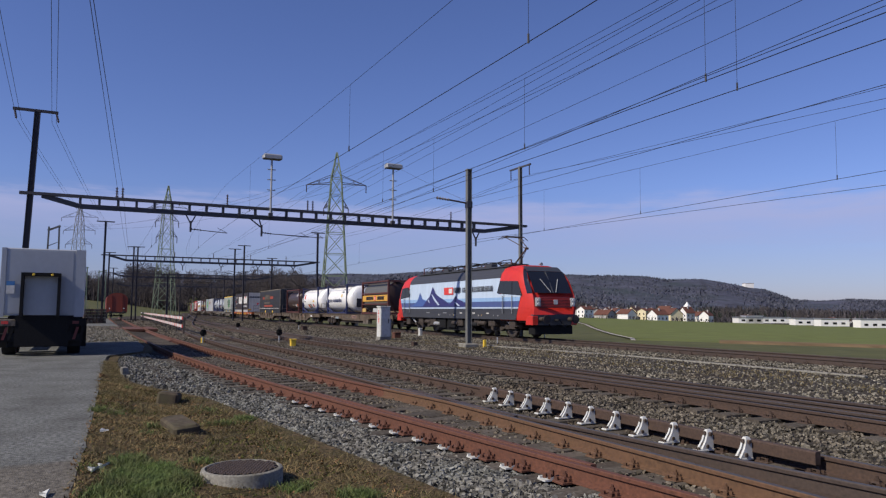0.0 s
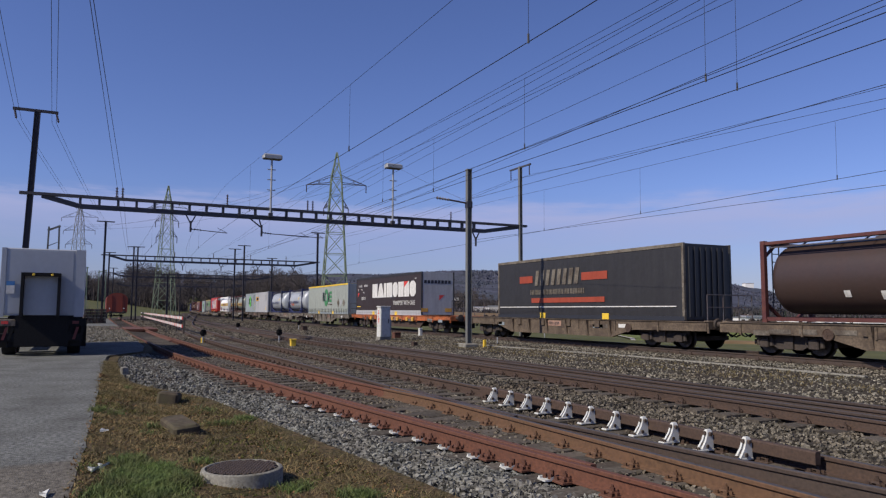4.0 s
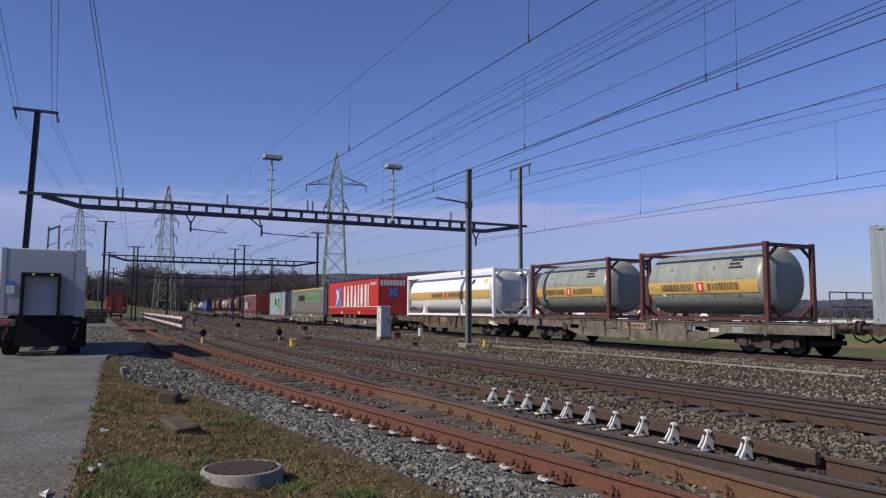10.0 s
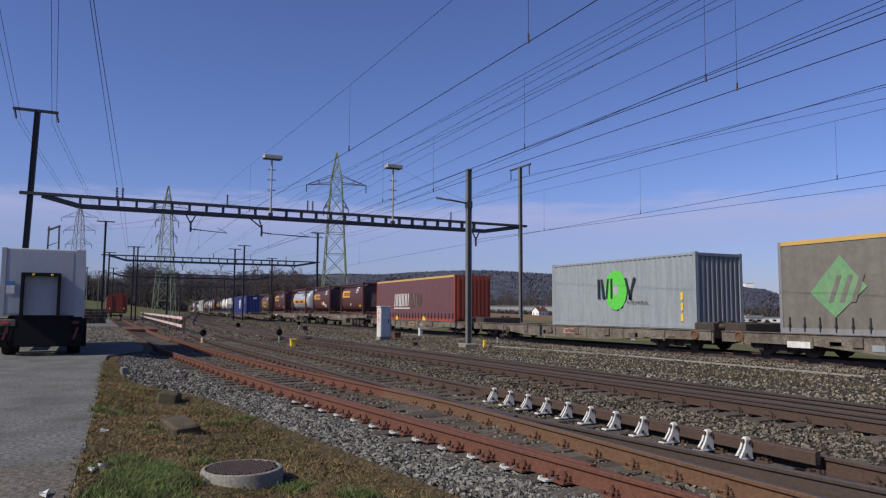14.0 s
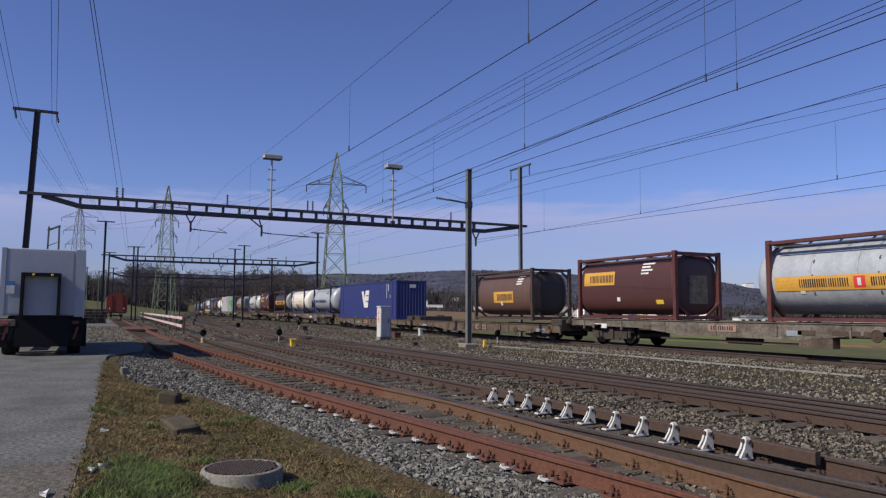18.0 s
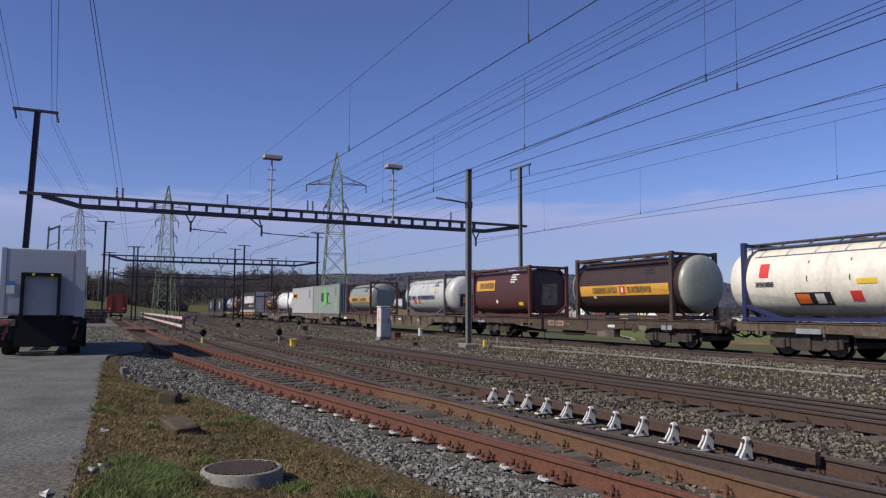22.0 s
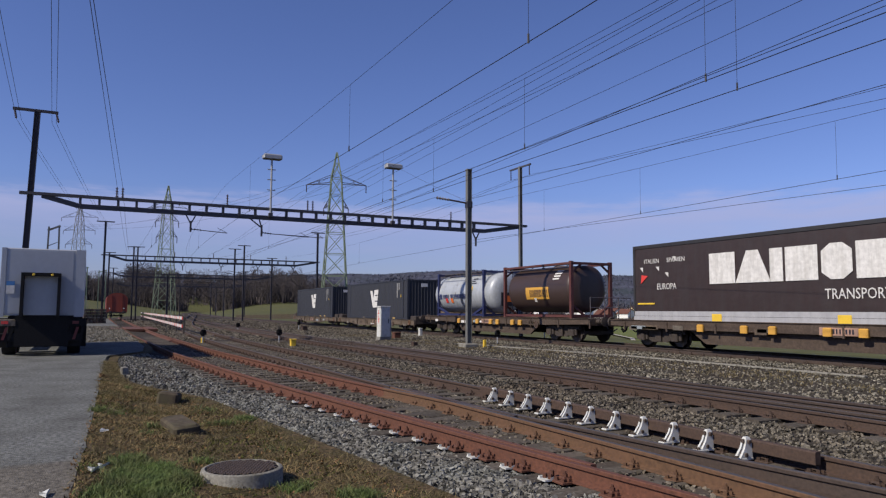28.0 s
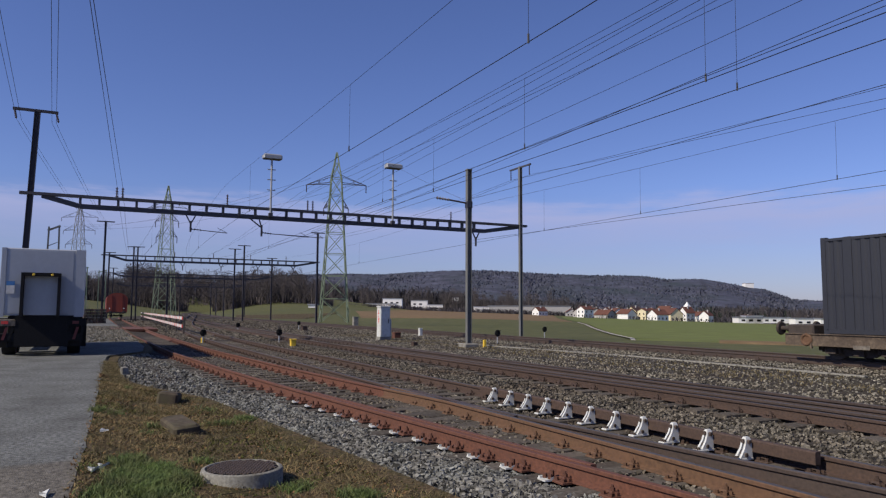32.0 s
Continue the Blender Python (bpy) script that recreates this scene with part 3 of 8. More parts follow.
def vierendeel(parent, x, y0, y1, z0, z1, mat, step=0.82, taper=1.6, w=0.26):
    """Portal girder with a heavy top chord, posts, and a bottom chord drawn up at both ends."""
    part("top_chord", G().box(x - w / 2, x + w / 2, y0, y1, z1 - 0.13, z1), mat, parent)
    g = G()
    pts = [(y0 + 0.9, z1 - 0.13), (y0 + 0.9 + taper, z0), (y1 - 0.5 - 1.6 * taper, z0), (y1 - 0.5, z1 - 0.13)]
    for a, b in zip(pts, pts[1:]):
        g.beam((x, a[0], a[1]), (x, b[0], b[1]), w * 0.9, 0.075, (1, 0, 0))
    part("bottom_chord", g, mat, parent)
    pm = G().box(-w * 0.42, w * 0.42, -0.055, 0.055, z0, z1 - 0.12).mesh("post", M(mat))
    y = y0 + 0.9 + taper
    while y < y1 - 0.5 - 1.6 * taper + 0.1:
        part("post", pm, None, parent, at=pose(x, y, 0))
        y += step


PX, PY0, PY1, PB, PT = -37.25, -3.05, 23.85, 6.30, 6.84
portal = thing("catenary_portal", "dark steel portal with open-panel girder spanning the yard tracks", "catenary portal")
g = G()
h_mast(g, 0, 0, -0.1, 10.7, 0.25, 0.25)
part("mast", g, "mast_dark", portal, "dark painted steel mast", pose(PX, PY0 - 0.1, 0, -1.6, 0, 0))
g = G()
h_mast(g, PX + 0.1, PY1 - 0.15, -0.4, 10.55, 0.19, 0.19, 0.025)
part("mast", g, "mast_grey", portal, "grey steel mast")
vierendeel(portal, PX, PY0 - 0.35, PY1 + 0.35, PB, PT, "girder")
part("cross_arm", G().box(PX - 0.06, PX + 0.06, PY0 - 0.8, PY0 + 1.05, 10.62, 10.74), "mast_dark", portal)
part("cross_arm", G().box(PX - 1.1, PX + 1.3, PY1 - 0.2, PY1 - 0.1, 10.45, 10.54), "girder", portal)
for dy, dx in ((-0.72, 0.3), (0.98, 0.3)):
    g = G()
    insulator(g, (PX, PY0 + dy, 10.62), (PX + 0.45, PY0 + dy + 0.12, 10.12))
    part("insulator", g, "insulator", portal)
for dx in (-1.0, 1.15):
    g = G()
    insulator(g, (PX + dx, PY1 - 0.15, 10.45), (PX + dx, PY1 - 0.15, 9.85))
    part("insulator", g, "insulator", portal)
for y, hh in ((5.86, 0.55), (10.10, 0.55), (10.38, 0.55), (18.85, 0.5), (0.66, 0.5), (0.92, 0.5)):
    g = G()
    insulator(g, (PX, y, PT), (PX, y, PT + hh), 0.075, 4)
    part("insulator", g, "insulator", portal)
for y, dy, zz in ((4.1, 0.0, 5.35), (7.2, 0.45, 5.30), (20.55, 0.0, 5.35)):
    g = G()
    g.beam((PX, y - 0.28, PB), (PX, y + dy, PB - 0.55), 0.06)
    g.beam((PX, y + 0.28, PB), (PX, y + dy, PB - 0.55), 0.06)
    g.beam((PX, y + dy, PB - 0.4), (PX, y + dy, zz), 0.09)
    part("drop_bracket", g, "girder", portal)
for y, y2 in ((4.1, 5.9), (7.65, 10.2), (7.65, 11.0)):
    g = G()
    insulator(g, (PX, y, 5.50), (PX, y + 0.55, 5.46), 0.06, 4)
    g.cyl((PX, y + 0.5, 5.46), (PX, y2, 5.38), 0.022, 6)
    g.cyl((PX, y2, 5.38), (PX, y2 - 0.5, 5.62), 0.012, 5)
    part("registration_arm", g, "girder", portal)


def flood_light(y, zt):
    g = G()
    fl = thing("flood_light", "grey yard flood light on thin pole clamped to the girder", "flood light", "flood lights on the portal")
    part("pole", G().cyl((0, 0, -0.45), (0, 0, zt), 0.055, 8), "galv", fl)
    for z in (0.9, 1.45, 2.0):
        part("step", G().box(-0.02, 0.02, -0.22, 0.22, z, z + 0.05), "galv", fl)
    h = G()
    h.cbox(-0.24, 0.24, -0.48, 0.52, zt, zt + 0.24, 0.06)
    part("lamp_housing", h, "galv", fl, "grey metal lamp housing")
    part("lamp_glass", G().box(-0.2, 0.2, -0.42, 0.46, zt - 0.03, zt - 0.002), "concrete", fl)
    part("clamp", G().box(-0.12, 0.12, -0.1, 0.1, -0.5, -0.3), "girder", fl)
    fl.matrix_basis = pose(PX + 0.22, y, PT)
    return fl


flood_light(8.05, 2.60)
flood_light(15.0, 2.75)

mast = thing("catenary_mast", "tall grey steel mast on a concrete foot between the tracks", "catenary mast", "catenary masts")
MX, MY = -28.5, 15.35
g = G()
h_mast(g, MX, MY, -0.25, 7.98, 0.20, 0.23, 0.03)
part("mast", g, "mast_grey", mast)
part("mast_cap", G().box(MX - 0.11, MX + 0.11, MY - 0.125, MY + 0.125, 7.97, 8.03), "mast_grey", mast)
part("footing", G().cbox(MX - 0.35, MX + 0.33, MY - 0.36, MY + 0.36, -0.45, -0.04, 0.05), "concrete", mast, "weathered concrete foot")
g = G()
g.cyl((MX, MY - 0.1, 6.42), (MX - 0.05, MY - 1.0, 6.52), 0.04, 8)
insulator(g, (MX - 0.05, MY - 1.0, 6.52), (MX - 0.1, MY - 1.65, 6.58), 0.08, 5)
part("arm", g, "insulator", mast)
part("band", G().box(MX - 0.12, MX + 0.12, MY - 0.135, MY + 0.135, 6.2, 6.5), "girder", mast)
part("marker", G().cbox(MX + 0.28, MX + 0.40, MY + 0.58, MY + 0.72, -0.2, 0.12, 0.02), "yellow", mast, "small yellow marker")


def small_portal(x, y0, y1, zb, zt, top, group=True):
    p = thing("catenary_portal", "distant dark steel portal with an open-panel girder across the yard", "catenary portal", "far portals")
    for y in (y0, y1):
        g = G()
        h_mast(g, x, y, -0.4, top, 0.22, 0.22)
        part("mast", g, "mast_dark", p)
        part("cross_arm", G().box(x - 0.06, x + 0.06, y - 0.9, y + 0.9, top - 0.12, top), "mast_dark", p)
    vierendeel(p, x, y0 - 0.3, y1 + 0.3, zb, zt, "girder", 1.0)
    y = y0 + 3
    while y < y1 - 2:
        g = G()
        insulator(g, (x, y, zt), (x, y, zt + 0.55), 0.08, 4)
        part("insulator", g, "insulator", p)
        g = G()
        g.beam((x, y + 0.6, zb), (x, y + 0.9, zb - 0.5), 0.07)
        g.beam((x, y + 1.2, zb), (x, y + 0.9, zb - 0.5), 0.07)
        g.beam((x, y + 0.9, zb - 0.4), (x, y + 0.9, zb - 0.95), 0.09)
        part("drop_bracket", g, "girder", p)
        y += 4.3
    return p


small_portal(-86, 0.55, 24.7, 6.9, 7.5, 11.2)
small_portal(-122, 1.5, 27.0, 6.6, 7.2, 10.4)
small_portal(-168, 3.0, 31.0, 6.6, 7.2, 10.4)


def far_mast(x, y, h, arm=0.9):
    m = thing("catenary_mast", "slim dark catenary mast in the distance", "catenary mast", "far catenary masts")
    g = G()
    h_mast(g, 0, 0, -0.5, h, 0.2, 0.2)
    part("mast", g, "mast_dark", m)
    part("cross_arm", G().box(-0.05, 0.05, -arm, arm, h - 0.1, h), "mast_dark", m)
    g = G()
    g.cyl((0, 0, 6.6), (0, -2.2, 6.9), 0.035, 6)
    g.cyl((0, 0, 5.6), (0, -2.2, 6.8), 0.025, 6)
    part("arm", g, "mast_dark", m)
    m.matrix_basis = pose(x, y, 0)


for x, y, h in ((-112, 4.6, 10.6), (-109, 5.0, 10.4), (-102, 18.6, 10.6), (-106, 18.0, 10.4), (-150, 23.5, 8.5), (-190, 26.5, 8.5), (-140, 12.4, 8.0), (-205, 20.5, 8.0), (-98, 8.2, 6.0), (-225, 33, 8.5), (-260, 38, 8.5), (-175, 14.8, 8.0)):
    far_mast(x, y, h)


def wire(g, pts, r):
    g.loft([[(p[0], p[1] + r, p[2]), (p[0], p[1], p[2] + r), (p[0], p[1] - r, p[2]), (p[0], p[1], p[2] - r)] for p in pts])


def catenary(name, yf, xs, zc=5.62, zm=7.45, droppers=(), x0=-86, x1=24, rc=0.0085, rm=0.0065):
    """Contact wire, sagging messenger wire and droppers over one track."""
    c = thing(name, "copper contact wire hung from a sagging messenger wire over the track", "overhead wire", "overhead wires")
    stops = list(xs)
    g = G()
    pts = []
    for x in np.arange(x0, x1 + 0.1, 3.0):
        pts.append((x, yf(x), zc))
    wire(g, pts, rc)
    part("contact_wire", g, "wire", c)
    g = G()
    pts = []

    def zmess(x):
        for a, b in zip(stops, stops[1:]):
            if a <= x <= b:
                t = (x - a) / (b - a)
                return zm - 4 * 0.5 * t * (1 - t)
        return zm

    for x in np.arange(x0, x1 + 0.1, 3.0):
        pts.append((x, yf(x), zmess(x)))
    wire(g, pts, rm)
    part("messenger_wire", g, "wire", c)
    for x in droppers:
        g = G()
        g.cyl((x, yf(x), zc), (x + 0.02, yf(x), zmess(x)), 0.004, 4)
        g.cyl((x, yf(x), zc - 0.02), (x, yf(x), zc + 0.13), 0.018, 5)
        part("dropper", g, "wire", c)


SPAN = (-122, -86, -37.25, 24)
catenary("overhead_line", lambda x: y_main(x) - 0.05, SPAN, 5.60, 7.80, (-62, -50, -30, -17.3, -8.9, 0), -110)
catenary("overhead_line", lambda x: y_second(x) - 0.35 - 0.012 * (x + 20), SPAN, 5.60, 7.90, (-56, -25, -15.0, -9.0, 1), -110)
catenary("overhead_line", lambda x: y_second(x) + 0.45 + 0.002 * x, SPAN, 5.60, 7.85, (-48, -22, -9.1, 4), -110)
catenary("overhead_line", lambda x: y_train(x) - 0.1, SPAN, 5.65, 8.0, (-60, -30.5, -23.2, -14.2, -4), -122)
catenary("overhead_line", lambda x: y_siding(max(x, -26)) if x < -26 else 2.7 + 0.03 * (x + 37), (-122, -86, -37.25), 5.55, 7.3, (-60, -50), -110, -37.0)

feeder = thing("feeder_line", "pairs of thin feeder cables strung from mast to mast", "overhead cable", "overhead wires")


def cable(a, b, sag=0.5, r=0.008, n=14):
    g = G()
    pts = []
    for k in range(n + 1):
        t = k / n
        p = Vector(a).lerp(Vector(b), t)
        p.z -= 4 * sag * t * (1 - t)
        pts.append(p)
    wire(g, pts, r)
    part("cable", g, "wire", feeder)


def line_to(p, q, x):
    """The point at x on the line from p through q."""
    t = (x - p[0]) / (q[0] - p[0])
    return tuple(p[i] + (q[i] - p[i]) * t for i in range(3))


for off in (-0.09, 0.09):
    p, q = (-37.0, -2.14 + off, 10.12), (-21.9, -1.40 + off, 10.12)
    cable(p, line_to(p, q, 24), 0.3)
    cable(p, (-86, 1.2 + off, 10.2), 0.5)
    p, q = (-37.0, -3.55 + off, 10.10), (-23.9, -2.95 + off, 10.10)
    cable(p, line_to(p, q, 24), 0.3)
    cable(p, (-86, -0.3 + off, 10.2), 0.5)
    p, q = (-37.25, 0.79 + off * 1.4, 7.34), (-14.5, -0.32 + off * 0.35, 7.34)
    cable(p, line_to(p, q, 24), 0.1, 0.0075)
    cable((-37.25, 0.79 + off * 1.4, 7.34), (-86, 3.0 + off, 7.6), 0.4)
for dx, ye in ((-1.0, 28.0), (1.15, 33.1)):
    cable((PX + dx, PY1 - 0.15, 9.84), (30, ye, 9.84), 0.35, 0.009)
    cable((PX + dx, PY1 - 0.15, 9.84), (-86, 25.2 + 0.8 * dx, 10.4), 0.6, 0.009)
# slack wires that tie across the yard
cable((PX, 19.95, 5.65), (24, 28.9, 5.65), 0.0, 0.0085, 20)
cable((-37.2, 9.65, 7.5), (20, 9.51, 7.5), 0.0, 0.0065, 16)
cable((-37.2, 10.89, 7.5), (20, 8.88, 7.5), 0.0, 0.0065, 16)
cable((-37.2, 10.95, 7.3), (20, 8.94, 7.3), 0.0, 0.0065, 16)
cable((-37.2, 11.67, 7.3), (20, 8.78, 7.3), 0.0, 0.0065, 16)
cable((-37.2, 12.77, 7.3), (20, 10.62, 7.3), 0.0, 0.0065, 16)
cable((-37.2, 10.34, 5.7), (20, 9.16, 5.7), 0.0, 0.0065, 16)
cable((-37.2, 11.42, 5.7), (20, 7.9, 5.7), 0.0, 0.0065, 16)
cable((-28.5, 15.35, 6.6), (30, 12.9, 6.1), 0.3, 0.008, 20)
cable((-28.6, 13.65, 6.58), (-86, 12.0, 7.4), 0.3, 0.008, 16)
cable((PX, 15.4, 9.7), (-28.5, 15.3, 6.5), 0.05, 0.006, 4)


# ---------------------------------------------------------------- high-voltage pylons
def pylon(x, y, h, base, top, arms, turn, mat="pylon_green", r=0.075):
    p = thing("power_pylon", "green lattice steel pylon of a high-voltage line", "power pylon", "power pylons")
    n = 9

    def corner(k, z):
        s = base + (top - base) * min(1, z / (h * 0.86))
        s *= 1 if z < h * 0.86 else max(0.12, (h - z) / (h * 0.14))
        return Vector((s / 2 * (1 if k in (0, 1) else -1), s / 2 * (1 if k in (0, 3) else -1), z))

    zs = [h * (1 - (1 - i / n) ** 1.25) for i in range(n + 1)]
    for k in range(4):
        q = r * 0.85
        part("leg", G().loft([[corner(k, z) + Vector((i * q, j * q, 0)) for i, j in ((-1, -1), (1, -1), (1, 1), (-1, 1))] for z in zs]), mat, p)
    for k in range(4):
        for a, b in zip(zs, zs[1:]):
            part("brace", G().beam(corner(k, a), corner((k + 1) % 4, b), r), mat, p)
            part("brace", G().beam(corner((k + 1) % 4, a), corner(k, b), r), mat, p)
            part("brace", G().beam(corner(k, b), corner((k + 1) % 4, b), r), mat, p)
    for z, l in arms:
        for s in (-1, 1):
            g = G()
            tip = Vector((0, s * l, z - 0.25))
            for k in (0, 2):
                c = corner(k, z)
                c.y = abs(c.y) * s
                g.beam(c, tip, r)
                c2 = corner(k, z + h * 0.045)
                c2.y = abs(c2.y) * s
                g.beam(c2, tip, r * 0.8)
                g.beam(c.lerp(tip, 0.5), c2.lerp(tip, 0.5), r * 0.6)
            part("arm", g, "mast_dark", p, "dark lattice cross-arm")
            ins = G()
            insulator(ins, tip, tip + Vector((0, 0, -1.0)), 0.12, 5)
            part("insulator", ins, "insulator", p)
    p.matrix_basis = pose(x, y, terrain(x, y) + 0.2, 0, 0, turn)


pylon(-88.5, 27.8, 22.4, 3.6, 1.3, ((15.2, 1.6), (18.3, 3.9)), -22)
pylon(-127, 10.2, 22.6, 3.2, 1.2, ((14.0, 1.7), (16.7, 1.9), (19.0, 3.2)), -20, r=0.055)
pylon(-203, -4.8, 29.3, 4.2, 1.4, ((18.4, 3.4), (22.0, 4.1), (25.4, 4.7)), -26, "mast_grey", 0.06)
for z, dy in ((21.2, 0), (20.5, 3.5), (20.5, -3.5)):
    cable((-88.5, 27.8 + dy, z - 2.0), (-203, -4.8 + dy, z + 2), 2.0, 0.014, 20)


# ---------------------------------------------------------------- trackside things
def cabinet():
    c = thing("relay_cabinet", "light grey trackside relay cabinet with faded red marks", "cabinet")
    part("plinth", G().box(-0.25, 0.25, -0.35, 0.35, -0.2, -0.02), "concrete", c)
    part("body", G().cbox(-0.22, 0.22, -0.31, 0.31, -0.02, 1.62, 0.02), "white_paint", c)
    part("roof", G().cbox(-0.25, 0.25, -0.34, 0.34, 1.62, 1.68, 0.02), "white_paint", c)
    d = part("door", G().box(0.22, 0.233, -0.27, 0.27, 0.06, 1.56), "white_paint", c)
    part("handle", G().box(0.233, 0.25, 0.16, 0.20, 0.72, 0.95), "black", d)
    part("cable_duct", G().cbox(0.06, 0.21, 0.31, 0.40, 0.0, 0.95, 0.02), "galv", c)
    g = G()
    rr = random.Random(3)
    z = 1.45
    while z > 0.75:
        w = rr.uniform(0.05, 0.16)
        g.box(-0.06 + rr.uniform(-0.05, 0.05), -0.06 + w, -0.314, -0.309, z - 0.05, z)
        z -= 0.085
    part("mark", g, "red_sign", c, "faded red marks")
    c.matrix_basis = pose(-37.0, 14.5, 0, 0, 0, 8)


cabinet()


def dwarf_signal(x, y, yellow=True, turn=0.0, label="low shunting signal with a dark round head beside the track"):
    s = thing("dwarf_signal", label, "railway signal", "dwarf signals")
    part("post", G().cyl((0, 0, -0.25), (0, 0, 0.35), 0.05, 8), "galv", s)
    h = G()
    h.lathe_x([(-0.10, 0.06), (-0.08, 0.20), (0.02, 0.24), (0.06, 0.24), (0.08, 0.2)], 14, 0, 0.52)
    h.smooth = True
    part("head", h, "black", s, "matt black round signal head")
    for dy, dz in ((-0.09, 0.44), (0.09, 0.44), (-0.09, 0.60)):
        part("lens", G().lathe_x([(0.08, 0.05), (0.13, 0.055), (0.13, 0.03)], 10, dy, dz), "glass_dark", s)
    part("visor", G().cbox(0.06, 0.26, -0.16, 0.16, 0.70, 0.73, 0.01), "black", s)
    if yellow:
        part("base_box", G().cbox(-0.22, 0.0, -0.12, 0.12, -0.2, 0.18, 0.02), "yellow", s, "yellow base")
    s.matrix_basis = pose(x, y, -0.06, 0, 0, turn) @ Matrix.Diagonal((0.66, 0.66, 0.72, 1))


dwarf_signal(-36.0, 4.72, True)
dwarf_signal(-53.2, 9.4, False)
dwarf_signal(-35.7, 8.35, False)
dwarf_signal(-59.6, 15.6, False)
dwarf_signal(-30.9, 18.3, False)
dwarf_signal(-36.5, 25.0, False)


def track_box(x, y, sx, sy, h, mat, label):
    b = thing("track_box", label, "trackside box", "trackside boxes")
    part("body", G().cbox(-sx / 2, sx / 2, -sy / 2, sy / 2, -0.25, h, 0.02), mat, b)
    part("lid", G().cbox(-sx / 2 - 0.02, sx / 2 + 0.02, -sy / 2 - 0.02, sy / 2 + 0.02, h, h + 0.04, 0.01), mat, b)
    b.matrix_basis = pose(x, y, 0)


track_box(-32.1, 8.15, 0.22, 0.24, 0.08, "yellow", "yellow trackside box on the ballast")
track_box(-56, 15.1, 0.5, 0.4, 0.12, "rust_brown", "brown trackside junction box")
track_box(-30.2, 13.4, 0.26, 0.22, -0.06, "rust_brown", "small rusty junction box on the ballast")
track_box(-39.2, 16.2, 0.4, 0.4, 0.10, "rust_red", "rusty trackside junction box")
track_box(-41.9, 19.0, 0.25, 0.2, 0.26, "white_paint", "small white marker box beside the through track")
track_box(-68, 23.6, 0.5, 0.5, 0.75, "concrete", "grey concrete marker post at the field edge")
track_box(-62, 21.6 + 3.0, 0.4, 0.4, 0.3, "concrete", "grey concrete block at the field edge")

# flat cable trough along the through track
trough = thing("cable_trough", "pale concrete cable trough beside the through track", "cable trough", kind="structure")
lid = G().cbox(-0.49, 0.49, -0.085, 0.085, -0.22, -0.175, 0.012).mesh("trough_lid", M("concrete"))
x = -31.0
while x < -11:
    part("trough_lid", lid, None, trough, at=pose(x, 17.75 - 0.55 * max(0, (-x - 20)) * 0.22, 0, 0, 0, random.uniform(-0.6, 0.6) + (6.5 if x < -20 else 0)))
    x += 1.0


# red and white barrier boards
def barrier(x0, y0, x1, y1, n):
    b = thing("barrier_fence", "red and white boarded barrier on posts beside the crossing", "barrier")
    dx, dy = (x1 - x0) / n, (y1 - y0) / n
    ln = math.hypot(dx, dy)
    ang = math.degrees(math.atan2(dy, dx))
    board = G().box(0.05, ln - 0.25, -0.02, 0.02, 0, 0.19).mesh("board", M("white_paint"))
    stripe = G().box(0.04, 0.42, -0.025, 0.025, -0.004, 0.194).mesh("stripe", M("red_sign"))
    post = G().box(-0.05, 0.05, -0.05, 0.05, -0.3, 0.97).mesh("post", M("sleeper_wood"))
    for i in range(n):
        px, py = x0 + dx * i, y0 + dy * i
        part("post", post, None, b, at=pose(px, py + 0.09, 0))
        for z in (0.26, 0.78):
            bo = part("board", board, None, b, "white board with red ends", pose(px, py, z, 0, 0, ang))
            k = 0.0
            while k < ln - 0.4:
                part("stripe", stripe, None, bo, at=pose(k, 0, 0))
                k += 2.2
    part("post", post, None, b, at=pose(x1, y1 + 0.09, 0))


barrier(-48.7, 5.08, -128, 6.75, 13)

# level crossing panels in the siding
crossing = thing("level_crossing", "red-brown rubber panels of a yard level crossing", "level crossing", kind="structure")
pm = G().cbox(-0.7, 0.7, -0.62, 0.62, -0.16, 0.025, 0.02).mesh("crossing_panel", M("rust_red"))
po = G().cbox(-0.7, 0.7, -0.35, 0.35, -0.16, 0.025, 0.02).mesh("crossing_panel", M("rust_red"))
for k in range(5):
    xx = -62 + 1.44 * k
    part("crossing_panel", pm, None, crossing, at=pose(xx, y_siding(xx), 0))
    part("crossing_panel", po, None, crossing, at=pose(xx, y_siding(xx) - 1.2, 0))
    part("crossing_panel", po, None, crossing, at=pose(xx, y_siding(xx) + 1.2, 0))


# manhole
def manhole():
    m = thing("manhole", "round concrete manhole ring with a ribbed rusty iron cover", "manhole")
    g = G()
    g.lathe_z([(-0.3, 0.372), (-0.03, 0.368), (-0.008, 0.360), (0.0, 0.345), (0.0, 0.330), (-0.02, 0.326)], 48)
    g.smooth = True
    part("ring", g, "concrete", m)
    c = part("cover", G().lathe_z([(-0.06, 0.322), (-0.012, 0.322), (-0.008, 0.315)], 48), "black", m)
    r = G()
    for i in range(-7, 8):
        for j in range(-7, 8):
            if math.hypot(i, j) < 7.2:
                r.box(i * 0.043 - 0.014, i * 0.043 + 0.014, j * 0.043 - 0.014, j * 0.043 + 0.014, -0.009, 0.003)
    part("rib", r, "cast_iron", c)
    m.matrix_basis = pose(-6.74, 1.267, 0.0, 0, 0, 20)


manhole()


